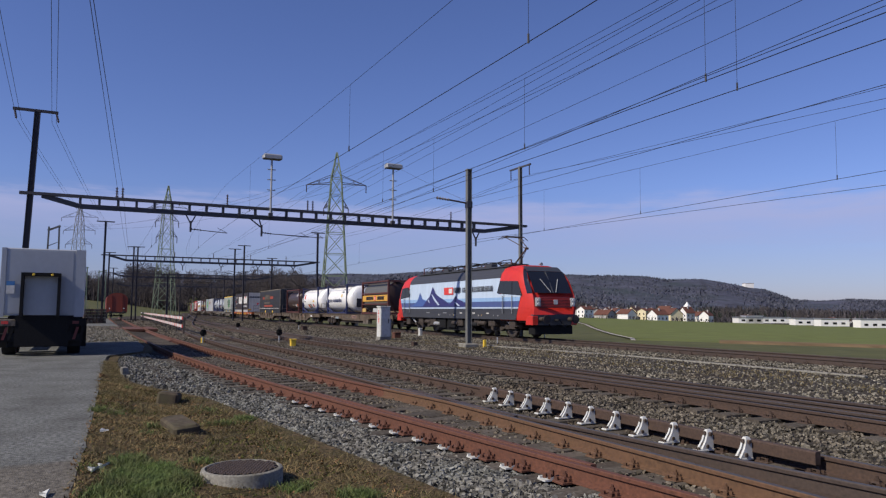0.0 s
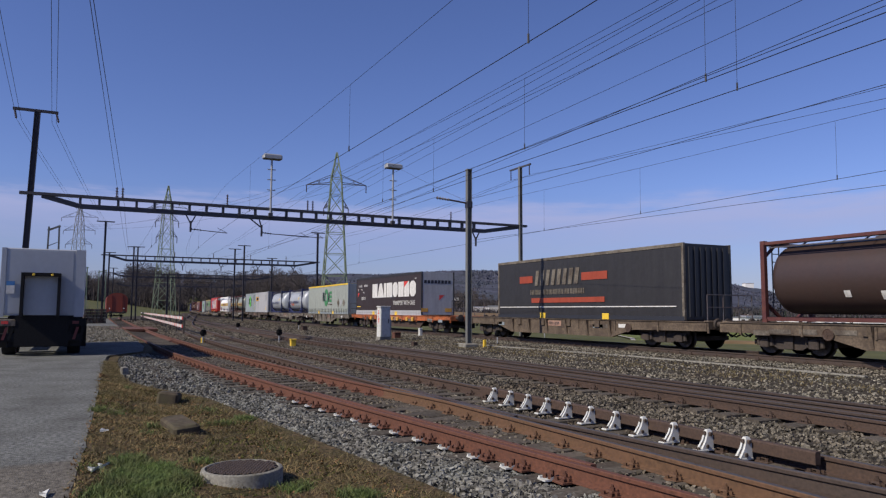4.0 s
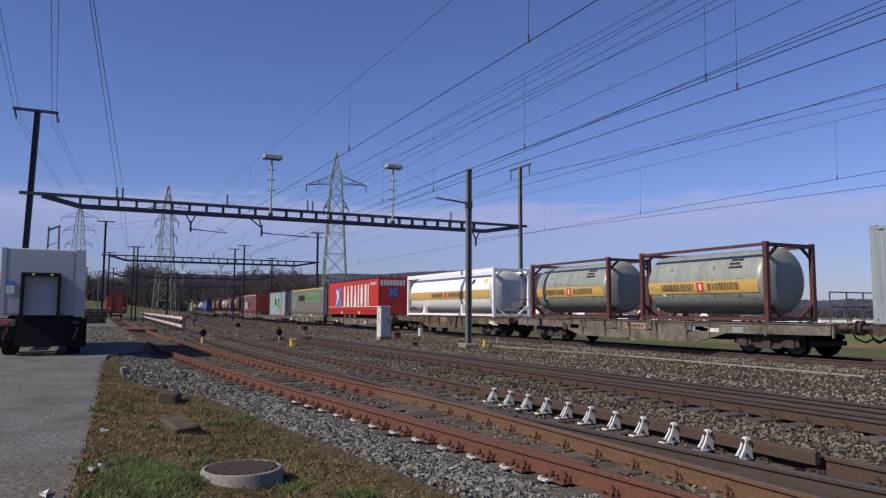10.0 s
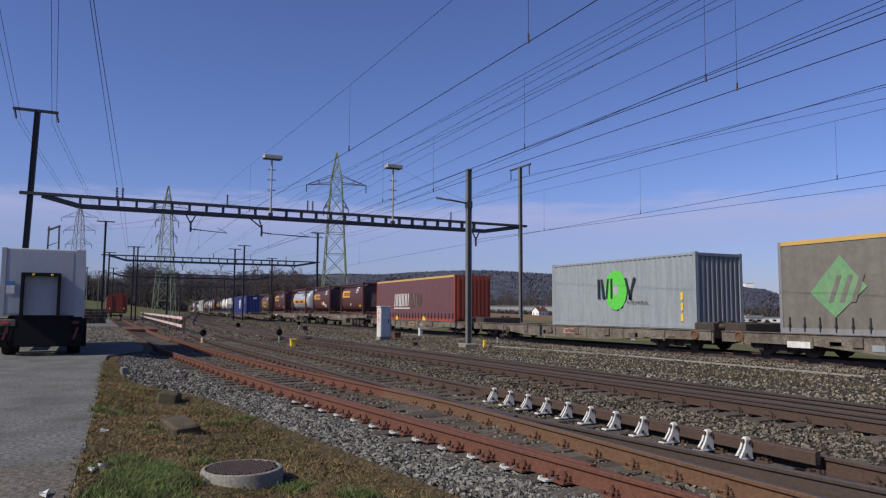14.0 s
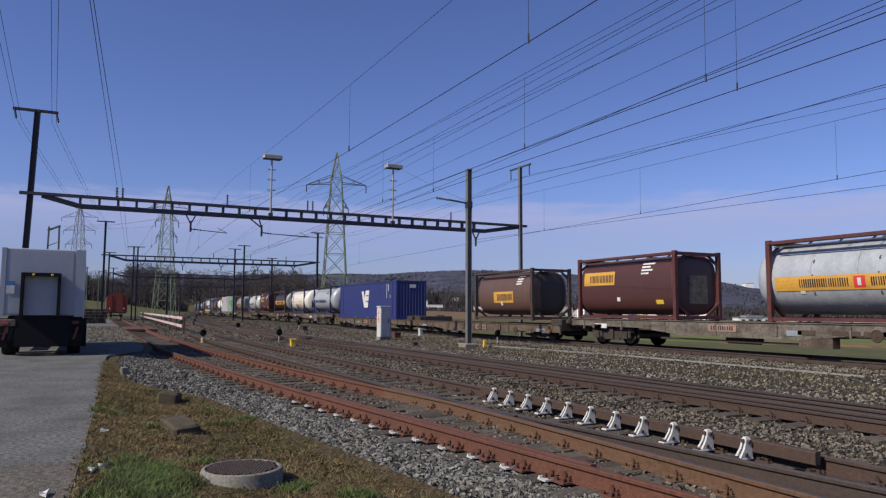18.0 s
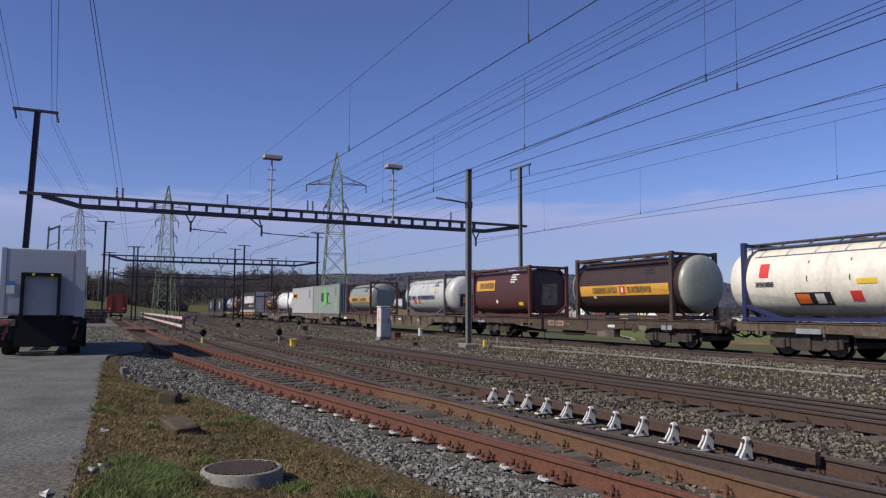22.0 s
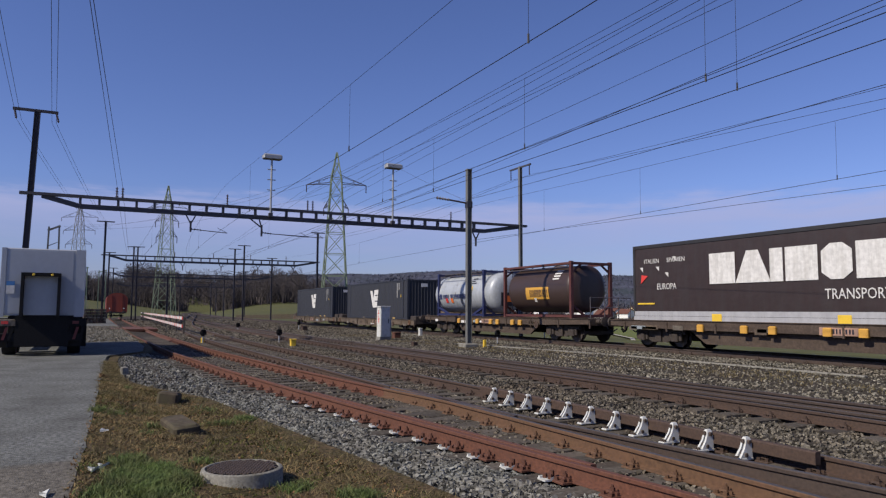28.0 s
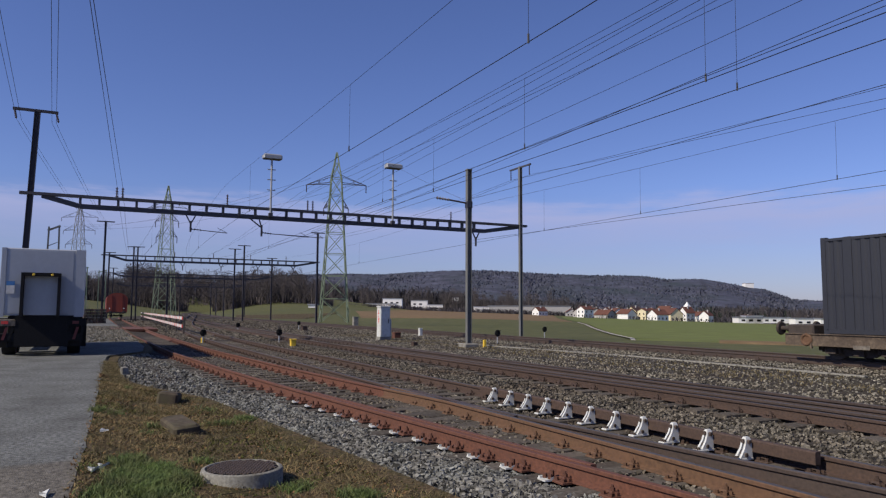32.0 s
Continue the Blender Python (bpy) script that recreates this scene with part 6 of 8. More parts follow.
def curtain_box(L, H, side, end, trim, label, W=2.5, band=None, hooks=True, roof="galv"):
    c = thing("swap_body", label, "swap body", "containers on the train")
    g = G()
    n = 26
    pts = []
    for k in range(n * 2 + 1):
        x = -L / 2 + 0.08 + (L - 0.16) * k / (n * 2)
        pts.append((x, W / 2 - 0.012 + (0.012 if k % 2 else 0.0)))
    for s in (-1, 1):
        g = G()
        g.loft([[(x, s * (y - (0.0 if 0 < i < 3 else 0.02)), z) for x, y in pts] for i, z in enumerate((0.16, 0.7, H - 0.6, H - 0.12))], False, False, closed=False)
        g.smooth = True
        part("curtain", g, side, c)
        part("top_rail", G().box(-L / 2, L / 2, min(s * W / 2, s * (W / 2 - 0.1)), max(s * W / 2, s * (W / 2 - 0.1)), H - 0.13, H), trim, c)
        part("bottom_rail", G().box(-L / 2, L / 2, min(s * (W / 2 + 0.01), s * (W / 2 - 0.1)), max(s * (W / 2 + 0.01), s * (W / 2 - 0.1)), 0.0, 0.16), band or end, c)
    if band:
        decal(c, "lower_board", rect(-L / 2 + 0.06, L / 2 - 0.06, 0.17, 0.35), -W / 2 - 0.004, band, "pale lower side board")
    for e in (-1, 1):
        part("end_wall", G().box(min(e * L / 2, e * (L / 2 - 0.06)), max(e * L / 2, e * (L / 2 - 0.06)), -W / 2 + 0.03, W / 2 - 0.03, 0.05, H - 0.03), end, c)
        for s in (-1, 1):
            part("corner_post", G().box(min(e * (L / 2 + 0.01), e * (L / 2 - 0.1)), max(e * (L / 2 + 0.01), e * (L / 2 - 0.1)), min(s * (W / 2 + 0.005), s * (W / 2 - 0.09)), max(s * (W / 2 + 0.005), s * (W / 2 - 0.09)), 0.02, H), trim if trim not in ("yellow", "ochre_band", "ink") else end, c)
    part("roof", G().box(-L / 2 + 0.03, L / 2 - 0.03, -W / 2 + 0.1, W / 2 - 0.1, H - 0.08, H - 0.02), roof, c)
    part("floor", G().box(-L / 2 + 0.05, L / 2 - 0.05, -W / 2 + 0.1, W / 2 - 0.1, 0.0, 0.14), "bogie", c)
    if hooks:
        hm = G()
        hm.box(-0.02, 0.02, -0.02, 0.0, 0.05, 0.5)
        hm.box(-0.035, 0.035, -0.035, 0.0, 0.18, 0.27)
        hm = hm.mesh("strap", M("grille" if side == "tarp_red" else "ink"))
        k = -L / 2 + 0.35
        while k < L / 2 - 0.2:
            part("strap", hm, None, c, at=pose(k, -W / 2 - 0.012, 0))
            k += 0.52
    for x in (-L * 0.185, L * 0.165):
        part("lifting_pocket", G().cbox(x - 0.22, x + 0.22, -W / 2 - 0.035, -W / 2 + 0.02, 0.0, 0.26, 0.02), "yellow", c, "yellow grapple pocket")
    return c


def se(a, r, p):
    """Point of a rounded-square ring of half-width r at angle a."""
    c, s = math.cos(a), math.sin(a)
    return r * math.copysign(abs(c) ** (2 / p), c), r * math.copysign(abs(s) ** (2 / p), s)


def tank_container(tank, frame, end, label, overhang=0.0, p=2.0, r=1.16, L=6.06, H=2.67, W=2.44, full=True, dome=0.35, walkway=True, rings=4, inset=0.22):
    c = thing("tank_container", label, "tank container", "containers on the train")
    zc = H - r - 0.12
    n = 28
    b0 = L / 2 - (inset if not overhang else -overhang)

    def ring(x, rr):
        return [(x, se(2 * math.pi * k / n, rr, p)[0], zc + se(2 * math.pi * k / n, rr, p)[1]) for k in range(n)]

    g = G()
    g.loft([ring(x, r) for x in (-b0 + dome, -b0 / 3, b0 / 3, b0 - dome)], False, False)
    g.smooth = True
    part("barrel", g, tank, c)
    for e in (-1, 1):
        g = G()
        prof = [(0, 1.0), (0.35, 0.985), (0.62, 0.93), (0.85, 0.78), (0.96, 0.5), (1.0, 0.15)]
        g.loft([ring(e * (b0 - dome + dome * t), r * f) for t, f in prof], False, True)
        g.smooth = True
        part("tank_end", g, end, c)
    for k in range(rings):
        x = -b0 + dome + 0.25 + (2 * b0 - 2 * dome - 0.5) * k / max(1, rings - 1)
        g = G()
        g.loft([ring(x - 0.025, r + 0.012), ring(x + 0.025, r + 0.012)], False, False)
        part("stiffening_ring", g, tank, c)
    hx = L / 2
    t = 0.075
    for e in (-1, 1):
        for s in (-1, 1):
            part("frame_post", G().box(e * (hx - t) - t, e * (hx - t) + t, s * (W / 2 - t) - t, s * (W / 2 - t) + t, 0.05, H - 0.02), frame, c)
            part("diagonal", G().beam((e * (hx - t), s * (W / 2 - 0.08), 0.65), (e * (hx - t), s * 0.35, 0.08), 0.09), frame, c)
            if full:
                part("corner_brace", G().beam((e * (hx - t), s * (W / 2 - 0.08), H - 0.55), (e * (hx - t), s * 0.55, H - 0.08), 0.08), frame, c)
            else:
                part("saddle_brace", G().beam((e * (hx - 0.1), s * (W / 2 - 0.08), 0.55), (e * (hx - 1.5), s * (W / 2 - 0.15), 0.10), 0.12), frame, c)
        part("frame_head", G().box(e * (hx - t) - t, e * (hx - t) + t, -W / 2 + 0.14, W / 2 - 0.14, H - 0.14, H - 0.02), frame, c)
        part("frame_foot", G().box(e * (hx - t) - t, e * (hx - t) + t, -W / 2 + 0.14, W / 2 - 0.14, 0.04, 0.18), frame, c)
    for s in (-1, 1):
        part("bottom_rail", G().box(-hx + 0.14, hx - 0.14, s * (W / 2 - 0.1) - 0.06, s * (W / 2 - 0.1) + 0.06, 0.05, 0.17), frame, c)
        if full:
            part("top_rail", G().box(-hx + 0.14, hx - 0.14, s * (W / 2 - 0.07) - 0.05, s * (W / 2 - 0.07) + 0.05, H - 0.12, H - 0.02), frame, c)
    if walkway:
        part("walkway", G().box(-hx + 0.12, hx - 0.12, -0.75, -0.25, H - 0.05, H - 0.01), "frame_grey", c, "grating walkway along the top")
        g = G()
        for k in range(6):
            x = -hx + 0.5 + k * (2 * hx - 1.0) / 5
            g.beam((x, -0.75, H - 0.03), (x, -W / 2 + 0.08, H - 0.22), 0.035)
        g.beam((-hx + 0.3, -W / 2 + 0.07, H - 0.22), (hx - 0.3, -W / 2 + 0.07, H - 0.22), 0.04)
        part("side_rail", g, "frame_grey", c)
        part("manlid", G().lathe_z([(H - 0.13, 0.28), (H - 0.04, 0.28), (H - 0.02, 0.2)], 14, 0.3, 0.2), "frame_grey", c)
        g = G()
        for dy in (-0.62, -0.28):
            g.beam((-hx - 0.02, dy, 0.3), (-hx - 0.02, dy, H), 0.03)
        for k in range(8):
            g.beam((-hx - 0.02, -0.62, 0.4 + 0.27 * k), (-hx - 0.02, -0.28, 0.4 + 0.27 * k), 0.025)
        part("ladder", g, "frame_grey", c)
    corner_castings(c, L, W, H, frame)

    def patch(name, x0, x1, z0, z1, mat, label="", lift=0.014, g=None):
        """A painted panel that follows the barrel's near side; z is measured from the barrel's axis."""
        own = g is None
        g = g or G()
        rows = []
        for j in range(5):
            z = z0 + (z1 - z0) * j / 4
            q = max(0.0, 1 - abs(z / r) ** p) ** (1 / p) * r
            rows.append((-(q + lift), zc + z))
        g.loft([[(x0, y, z) for y, z in rows], [(x1, y, z) for y, z in rows]], False, False, closed=False)
        if own:
            part(name, g, mat, c, label)
        return g

    return c, patch


def band_words(patch, c, x0, x1, z0, z1, n, mat, gap=0.22, lift=0.02):
    g = G()
    for p, q, s, t in row_pieces(x0, x1, z0, z1, n, gap, n * 5 + int(x0 * 10)):
        patch("", p, q, s, t, None, lift=lift, g=g)
    part("lettering_block", g, mat, c, "painted row of plain bars")


def small_print(patch, c, x, z, mat="letter_white", rows=4, w=0.7):
    r = random.Random(int(x * 100))
    for k in range(rows):
        patch("small_print", x, x + w * r.uniform(0.5, 1), z - 0.13 * k, z - 0.13 * k + 0.07, mat, "rows of small illegible marking", 0.018)


def brown_tank(kind):
    """Insulated brown tank with a yellow name panel."""
    if kind == "new":
        c, p = tank_container("tank_brown", "frame_brown", "tank_brown", "wine-brown insulated tank container with yellow name panel", p=3.4, r=1.17, rings=0, dome=0.16, walkway=True, inset=0.10)
        p("name_panel", -2.6, -0.53, 0.08, 0.66, "orange_band", "yellow name panel")
        band_words(p, c, -2.2, -0.62, 0.2, 0.52, 8, "ink")
        p("end_sign", 1.9, 2.3, -0.75, -0.58, "yellow", "yellow sign")
        small_print(p, c, 1.1, 0.85)
        p("placard", -0.4, -0.2, -0.62, -0.45, "letter_white", "small white placard")
        part("plate", G().box(2.90, 2.945, -0.45, 0.55, 0.65, 1.75), "wagon_grey", c, "grey plate on the tank end")
    elif kind == "mid":
        c, p = tank_container("tank_brown", "frame_brown", "tank_brown", "dark brown tank container with hazard placards and yellow name panel", p=3.2, r=1.16, rings=0, dome=0.18, inset=0.10)
        p("name_panel", -2.67, -0.5, 0.03, 0.52, "orange_band", "yellow name panel")
        band_words(p, c, -2.25, -0.6, 0.12, 0.42, 8, "ink")
        small_print(p, c, 1.3, 0.85)
        p("placard", 0.05, 0.45, -0.55, -0.25, "orange_plate", "orange hazard plate")
        p("placard", 0.55, 1.0, -0.55, -0.25, "letter_white", "white placard")
        p("placard", 1.05, 1.7, -0.75, -0.45, "tank_pale", "pale placard")
    else:
        c, p = tank_container("tank_rust" if kind == "rust" else "tank_dark", "frame_dark" if kind == "rust" else "frame_brown", "tank_dark", "weathered brown tank container with central yellow name panel", p=2.7 if kind == "rust" else 2.15, r=1.14, rings=0, dome=0.16 if kind == "rust" else 0.3)
        if kind != "bare":
            p("name_panel", -0.95, 1.08, -0.48, 0.12, "orange_band", "yellow name panel")
            band_words(p, c, -0.6, 1.0, -0.36, 0.0, 8, "ink")
        else:
            p("placard", 0.85, 1.5, -0.7, -0.45, "letter_white", "white placard")
            p("placard", 1.75, 2.05, -0.7, -0.4, "orange_plate", "orange hazard plate")
        small_print(p, c, 1.35, 0.85)
        p("placard", -0.25, -0.05, -0.62, -0.42, "letter_white", "small white placard")
    return c


def banded_tank(tank, frame, end, band, label, overhang=0.0):
    c, p = tank_container(tank, frame, end, label, overhang=overhang, p=2.0, r=1.14, rings=5, dome=0.3, walkway=overhang > 0)
    a = 2.7 + overhang * 0.3
    for x in (-1.45, 0.62, 1.75):
        p("strap", x, x + 0.05, -1.05, 1.05, "frame_dark", "dark stained strap", 0.013)
    p("band", -a + 0.1, a - 0.1, -0.40, 0.05, band, "ochre name band", 0.016)
    band_words(p, c, -1.9, -0.25, -0.30, -0.04, 11, "ink")
    p("cross_sign", -0.1, 0.25, -0.34, 0.0, "red_sign", "red sign with white cross", 0.022)
    p("cross_bar", 0.02, 0.13, -0.28, -0.06, "letter_white", "", 0.026)
    band_words(p, c, 0.4, 1.8, -0.30, -0.04, 10, "ink")
    small_print(p, c, 1.3, 0.72, "ink", 3)
    p("placard", -1.9, -1.72, -0.5, -0.34, "letter_white", "small white placard")
    return c


def swap_tank(tank, frame, end, label, name_mat, extra):
    c, p = tank_container(tank, frame, end, label, overhang=0.80, p=2.0, r=1.17, rings=3, dome=0.55, full=False)
    for x in (-0.62, 0.78):
        p("strap", x, x + 0.04, -1.1, 1.1, "frame_grey", "dark strap round the barrel", 0.013)
    if extra == "bird":
        p("emblem", -2.35, -2.0, 0.10, 0.55, "red_sign", "red emblem", 0.02)
        band_words(p, c, -2.5, -1.8, -0.22, -0.05, 7, "ink")
        p("placard", -1.1, 0.12, -0.82, -0.42, "ink", "dark placard board")
        p("placard", -1.05, -0.6, -0.77, -0.47, "orange_plate", "orange hazard plate", 0.02)
        p("placard", -0.4, -0.1, -0.77, -0.47, "letter_white", "white placard", 0.022)
        p("placard", 1.0, 1.6, -0.2, -0.05, "yellow", "yellow placard")
        p("placard", 0.75, 1.1, -0.7, -0.4, "red_sign", "red placard")
    elif extra == "stripe":
        p("stripe", -2.5, -2.1, -0.6, 0.75, "ink_blue", "dark blue stripe", 0.02)
        p("placard", -1.8, -1.5, -0.75, -0.5, "orange_plate", "orange hazard plate", 0.02)
        p("placard", 0.6, 1.0, 0.1, 0.3, "yellow", "yellow placard", 0.02)
    else:
        p("emblem", -2.8, -2.5, -0.32, 0.0, name_mat, "dark emblem", 0.02)
        band_words(p, c, -2.35, -1.5, -0.3, -0.03, 3, name_mat)
        band_words(p, c, -1.3, 1.45, -0.3, -0.03, 10, name_mat)
        if extra == "hazard":
            p("placard", -2.0, -1.7, -0.55, -0.25, "red_sign", "red placard", 0.02)
            p("placard", -1.3, -1.0, -0.55, -0.25, "orange_plate", "orange hazard plate", 0.02)
        p("placard", 1.3, 1.6, 0.15, 0.4, "yellow", "yellow placard", 0.02)
        small_print(p, c, 1.2, 0.8, "ink", 3)
    part("end_plate", G().box(3.66, 3.85, -0.52, 0.42, 0.62, 1.38), "ink", c, "dark plate on the tank end")
    if extra in ("hazard", "bird"):
        part("end_sign", G().box(3.85, 3.858, -0.3, 0.15, 0.85, 1.2), "orange_plate", c, "orange hazard plate")
    return c


def round_logo(c, cx, zc, y, k, green, name_end=True):
    """Green oval ring between slanted dark strokes."""
    decal(c, "emblem", oval(cx, zc, 0.70 * k, 0.84 * k), y, green, "green oval emblem", 0.012)
    decal(c, "emblem_eye", oval(cx + 0.02, zc + 0.02, (0.16 if name_end else 0.24) * k, (0.24 if name_end else 0.36) * k), y - 0.006, "box_silver" if name_end else "tarp_pale", "pale centre", 0.012)
    for x, sk in ((-1.15, 0.0), (-0.82, -0.12), (-0.62, 0.12), (-0.28, 0.0)):
        decal(c, "stroke", rect(cx + (x - 0.045) * k, cx + (x + 0.085) * k, zc - 0.36 * k, zc + 0.5 * k, sk * k), y - 0.008, "ink", "", 0.012)
    for sk, x in ((-0.3, 0.92), (0.3, 0.86)):
        decal(c, "stroke", rect(cx + (x - 0.065) * k, cx + (x + 0.065) * k, zc - 0.40 * k, zc + 0.5 * k, sk * k), y - 0.008, "ink", "", 0.012)


def tall_logo(c, cx, zc, y):
    """White slanted double letter shape."""
    decal(c, "emblem", [(cx - 0.95, zc + 0.62), (cx - 0.45, zc + 0.62), (cx - 0.12, zc + 0.05), (cx + 0.05, zc + 0.66), (cx + 0.95, zc + 0.68), (cx + 0.62, zc - 0.72), (cx - 0.28, zc - 0.72)], y, "letter_white", "white painted emblem", 0.012)
    for z in (-0.22, 0.24):
        decal(c, "slit", rect(cx + 0.18, cx + 0.80, zc + z - 0.04, zc + z + 0.04), y - 0.012, "ink", "", 0.006)


def high_cube(side, dark):
    c = box_container(13.716, 2.896, side, side, ("navy blue" if side == "navy" else "slate black") + " forty-five-foot corrugated container with white emblem", posts40=True)
    tall_logo(c, 0.06, 1.6, -1.222)
    for x, z0, z1 in ((4.9, 1.6, 2.65), (5.25, 2.15, 2.65)):
        decal(c, "marking", rect(x, x + 0.07, z0, z1), -1.22, "letter_white", "white upright marking", 0.01)
    decal(c, "marking", rect(5.6, 5.7, 1.6, 1.8), -1.22, "yellow", "yellow marking", 0.01)
    for x in (-2.6, 0.4, 2.6, 4.1):
        decal(c, "marking", rect(x, x + 0.45, 0.05, 0.14), -1.222, "ochre_band" if x > 2 else "wagon_grey", "", 0.01)
    part("end_marking", G().box(6.86, 6.87, -0.15, 0.35, 2.35, 2.6), "letter_white", c, "white marking on the end wall")
    return c


def thirty_foot(mat, end, kind):
    c = box_container(9.125, 2.80, mat, end, "pale grey thirty-foot bulk container with corrugated sides" if kind == "panel" else "grey thirty-foot corrugated container with a green emblem")
    if kind == "panel":
        decal(c, "name_panel", rect(-4.19, -2.16, 1.60, 2.19), -1.224, "orange_band", "yellow name panel", 0.012)
        word_blocks(c, -3.75, -2.3, 1.74, 2.06, 8, -1.238, "ink", 0, 0.2)
        decal(c, "sign", [(3.0, 0.35), (3.4, 0.35), (3.2, 0.75)], -1.224, "yellow", "yellow warning triangle", 0.012)
        decal(c, "marking", rect(3.55, 3.72, 0.35, 0.5), -1.224, "letter_white", "", 0.012)
        for x in (3.1, 3.5):
            decal(c, "marking", rect(x, x + 0.05, 1.6, 2.5), -1.224, "ink", "", 0.01)
    else:
        round_logo(c, -0.2, 1.55, -1.224, 1.0, "logo_green")
        lettering(c, "INTERMODAL", 0.5, 0.95, 0.2, -1.228, "wagon_grey")
        for z in (0.35, 0.75, 1.15):
            decal(c, "marking", rect(3.55, 3.68, z, z + 0.3), -1.224, "yellow" if z != 0.75 else "letter_white", "", 0.012)
        for x in (3.2, 3.5):
            decal(c, "marking", rect(x, x + 0.05, 1.7, 2.5), -1.224, "ink", "", 0.01)
    return c


def box_silo():
    c, p = tank_container("silo_grey", "frame_brown", "tank_dark", "grimy brown silo container with an orange name band in heavy frame", p=3.0, r=1.13, rings=0, dome=0.15)
    part("band_rail", G().box(-2.9, 2.9, -1.24, -1.15, 1.62, 1.72), "frame_brown", c)
    part("band_rail", G().box(-2.9, 2.9, -1.24, -1.15, 0.78, 0.88), "frame_brown", c)
    decal(c, "name_band", rect(-2.88, 2.88, 1.06, 1.54), -1.17, "orange_band", "orange name band", 0.012)
    word_blocks(c, -2.0, -0.3, 1.16, 1.44, 10, -1.185, "ink", 0, 0.2)
    decal(c, "cross_sign", rect(-0.1, 0.3, 1.12, 1.48), -1.185, "red_sign", "red sign with white cross", 0.01)
    decal(c, "cross_bar", rect(0.04, 0.16, 1.18, 1.42), -1.196, "letter_white", "", 0.008)
    word_blocks(c, 0.6, 2.1, 1.16, 1.44, 10, -1.185, "ink", 0, 0.2)
    for x in (-2.6, 0.0, 2.3):
        part("lower_panel", G().cbox(x - 0.3, x + 0.5, -1.2, -1.1, 0.2, 0.5, 0.02), "ochre_band" if x else "tank_pale", c)
    return c


def white_forty():
    c, p = tank_container("tank_white", "tank_white", "tank_pale", "long white tank container with an ochre band and white frame", L=12.19, p=2.25, r=1.20, H=2.75, rings=0, dome=0.35, walkway=False)
    for s in (-1, 1):
        part("roof_coaming", G().box(-6.0, 6.0, s * 1.16 - 0.055, s * 1.16 + 0.055, 2.50, 2.745), "tank_white", c, "broad white upper rail")
    p("band", -5.6, 5.6, -0.38, 0.12, "ochre_band", "ochre name band", 0.016)
    band_words(p, c, -2.05, -0.3, -0.26, 0.02, 11, "ink")
    p("cross_sign", -0.14, 0.22, -0.3, 0.06, "red_sign", "red sign with white cross", 0.022)
    band_words(p, c, 0.4, 2.05, -0.26, 0.02, 11, "ink")
    for x in (-3.2, 2.2):
        part("saddle", G().prism_y([(x - 0.35, 0.1), (x + 0.12, 0.1), (x + 0.06, 0.7), (x - 0.06, 0.7)], -1.2, -1.0), "tank_white", c)
    for x in (3.4, 4.9):
        p("sign", x, x + 0.3, 0.5, 0.75, "ink" if x < 4 else "yellow", "small warning sign", 0.02)
    g = G()
    for k in range(9):
        g.beam((-5.4 + k * 1.35, -0.9, 2.62), (-5.4 + k * 1.35, 0.9, 2.62), 0.06)
    part("roof_bar", g, "frame_grey", c)
    return c


def dark_curtain_body():
    c = curtain_box(13.6, 3.0, "tarp_brown", "box_silver", "tarp_black", "dark brown curtain-sided swap body with huge white block lettering", band="box_silver", hooks=False)
    y = -1.262
    word_shapes(c, -2.85, 5.95, 1.33, 2.42, (("block", 1.15), ("wedge", 1.2), ("block", 0.5), ("block", 1.15), ("round", 1.0), ("block", 1.05), ("block", 0.9), ("round", 1.1)), y, "letter_white", 0.1)
    decal(c, "emblem", [(3.8, 2.0), (4.55, 2.42), (3.8, 2.42)], y - 0.012, "red_sign", "red corner mark", 0.01)
    lettering(c, "TRANSPORT WITH CARE", 1.65, 0.74, 0.45, y, "letter_white", 0.80)
    lettering(c, "ITALIEN", -6.15, 2.25, 0.24, y, "letter_white")
    lettering(c, "SPANIEN", -4.9, 2.25, 0.24, y, "letter_white")
    lettering(c, "EUROPA", -5.45, 1.2, 0.34, y, "letter_white", 0.8)
    for x, z in ((-6.4, 2.1), (-5.5, 2.1), (-4.6, 2.45), (-5.0, 1.85)):
        decal(c, "arrow", [(x, z), (x + 0.18, z), (x + 0.18, z - 0.18)], y, "letter_white", "white arrow corner")
    decal(c, "arrow", [(-6.35, 1.45), (-5.95, 1.75), (-6.3, 1.8)], y, "red_sign", "red arrow")
    decal(c, "marking", rect(-6.55, -5.6, 0.62, 0.68), y, "yellow", "")
    decal(c, "marking", rect(5.7, 6.0, 2.55, 2.6), y, "letter_white", "")
    g = G()
    for k in range(8):
        g.box(6.802, 6.812, -1.05 + k * 0.26, -0.86 + k * 0.26, 2.2, 2.42)
    part("lettering_block", g, "ink", c, "dark block lettering on the rear doors")
    part("rear_mark", G().prism_x([(0.1, 1.05), (0.1, 1.4), (0.5, 1.4)], 6.802, 6.81), "red_sign", c, "red mark on the rear doors")
    for yy in (-0.95, 0.85):
        part("rear_plate", G().box(6.802, 6.812, yy - 0.3, yy + 0.2, 0.25, 0.5), "orange_band", c, "orange reflector plate")
    return c


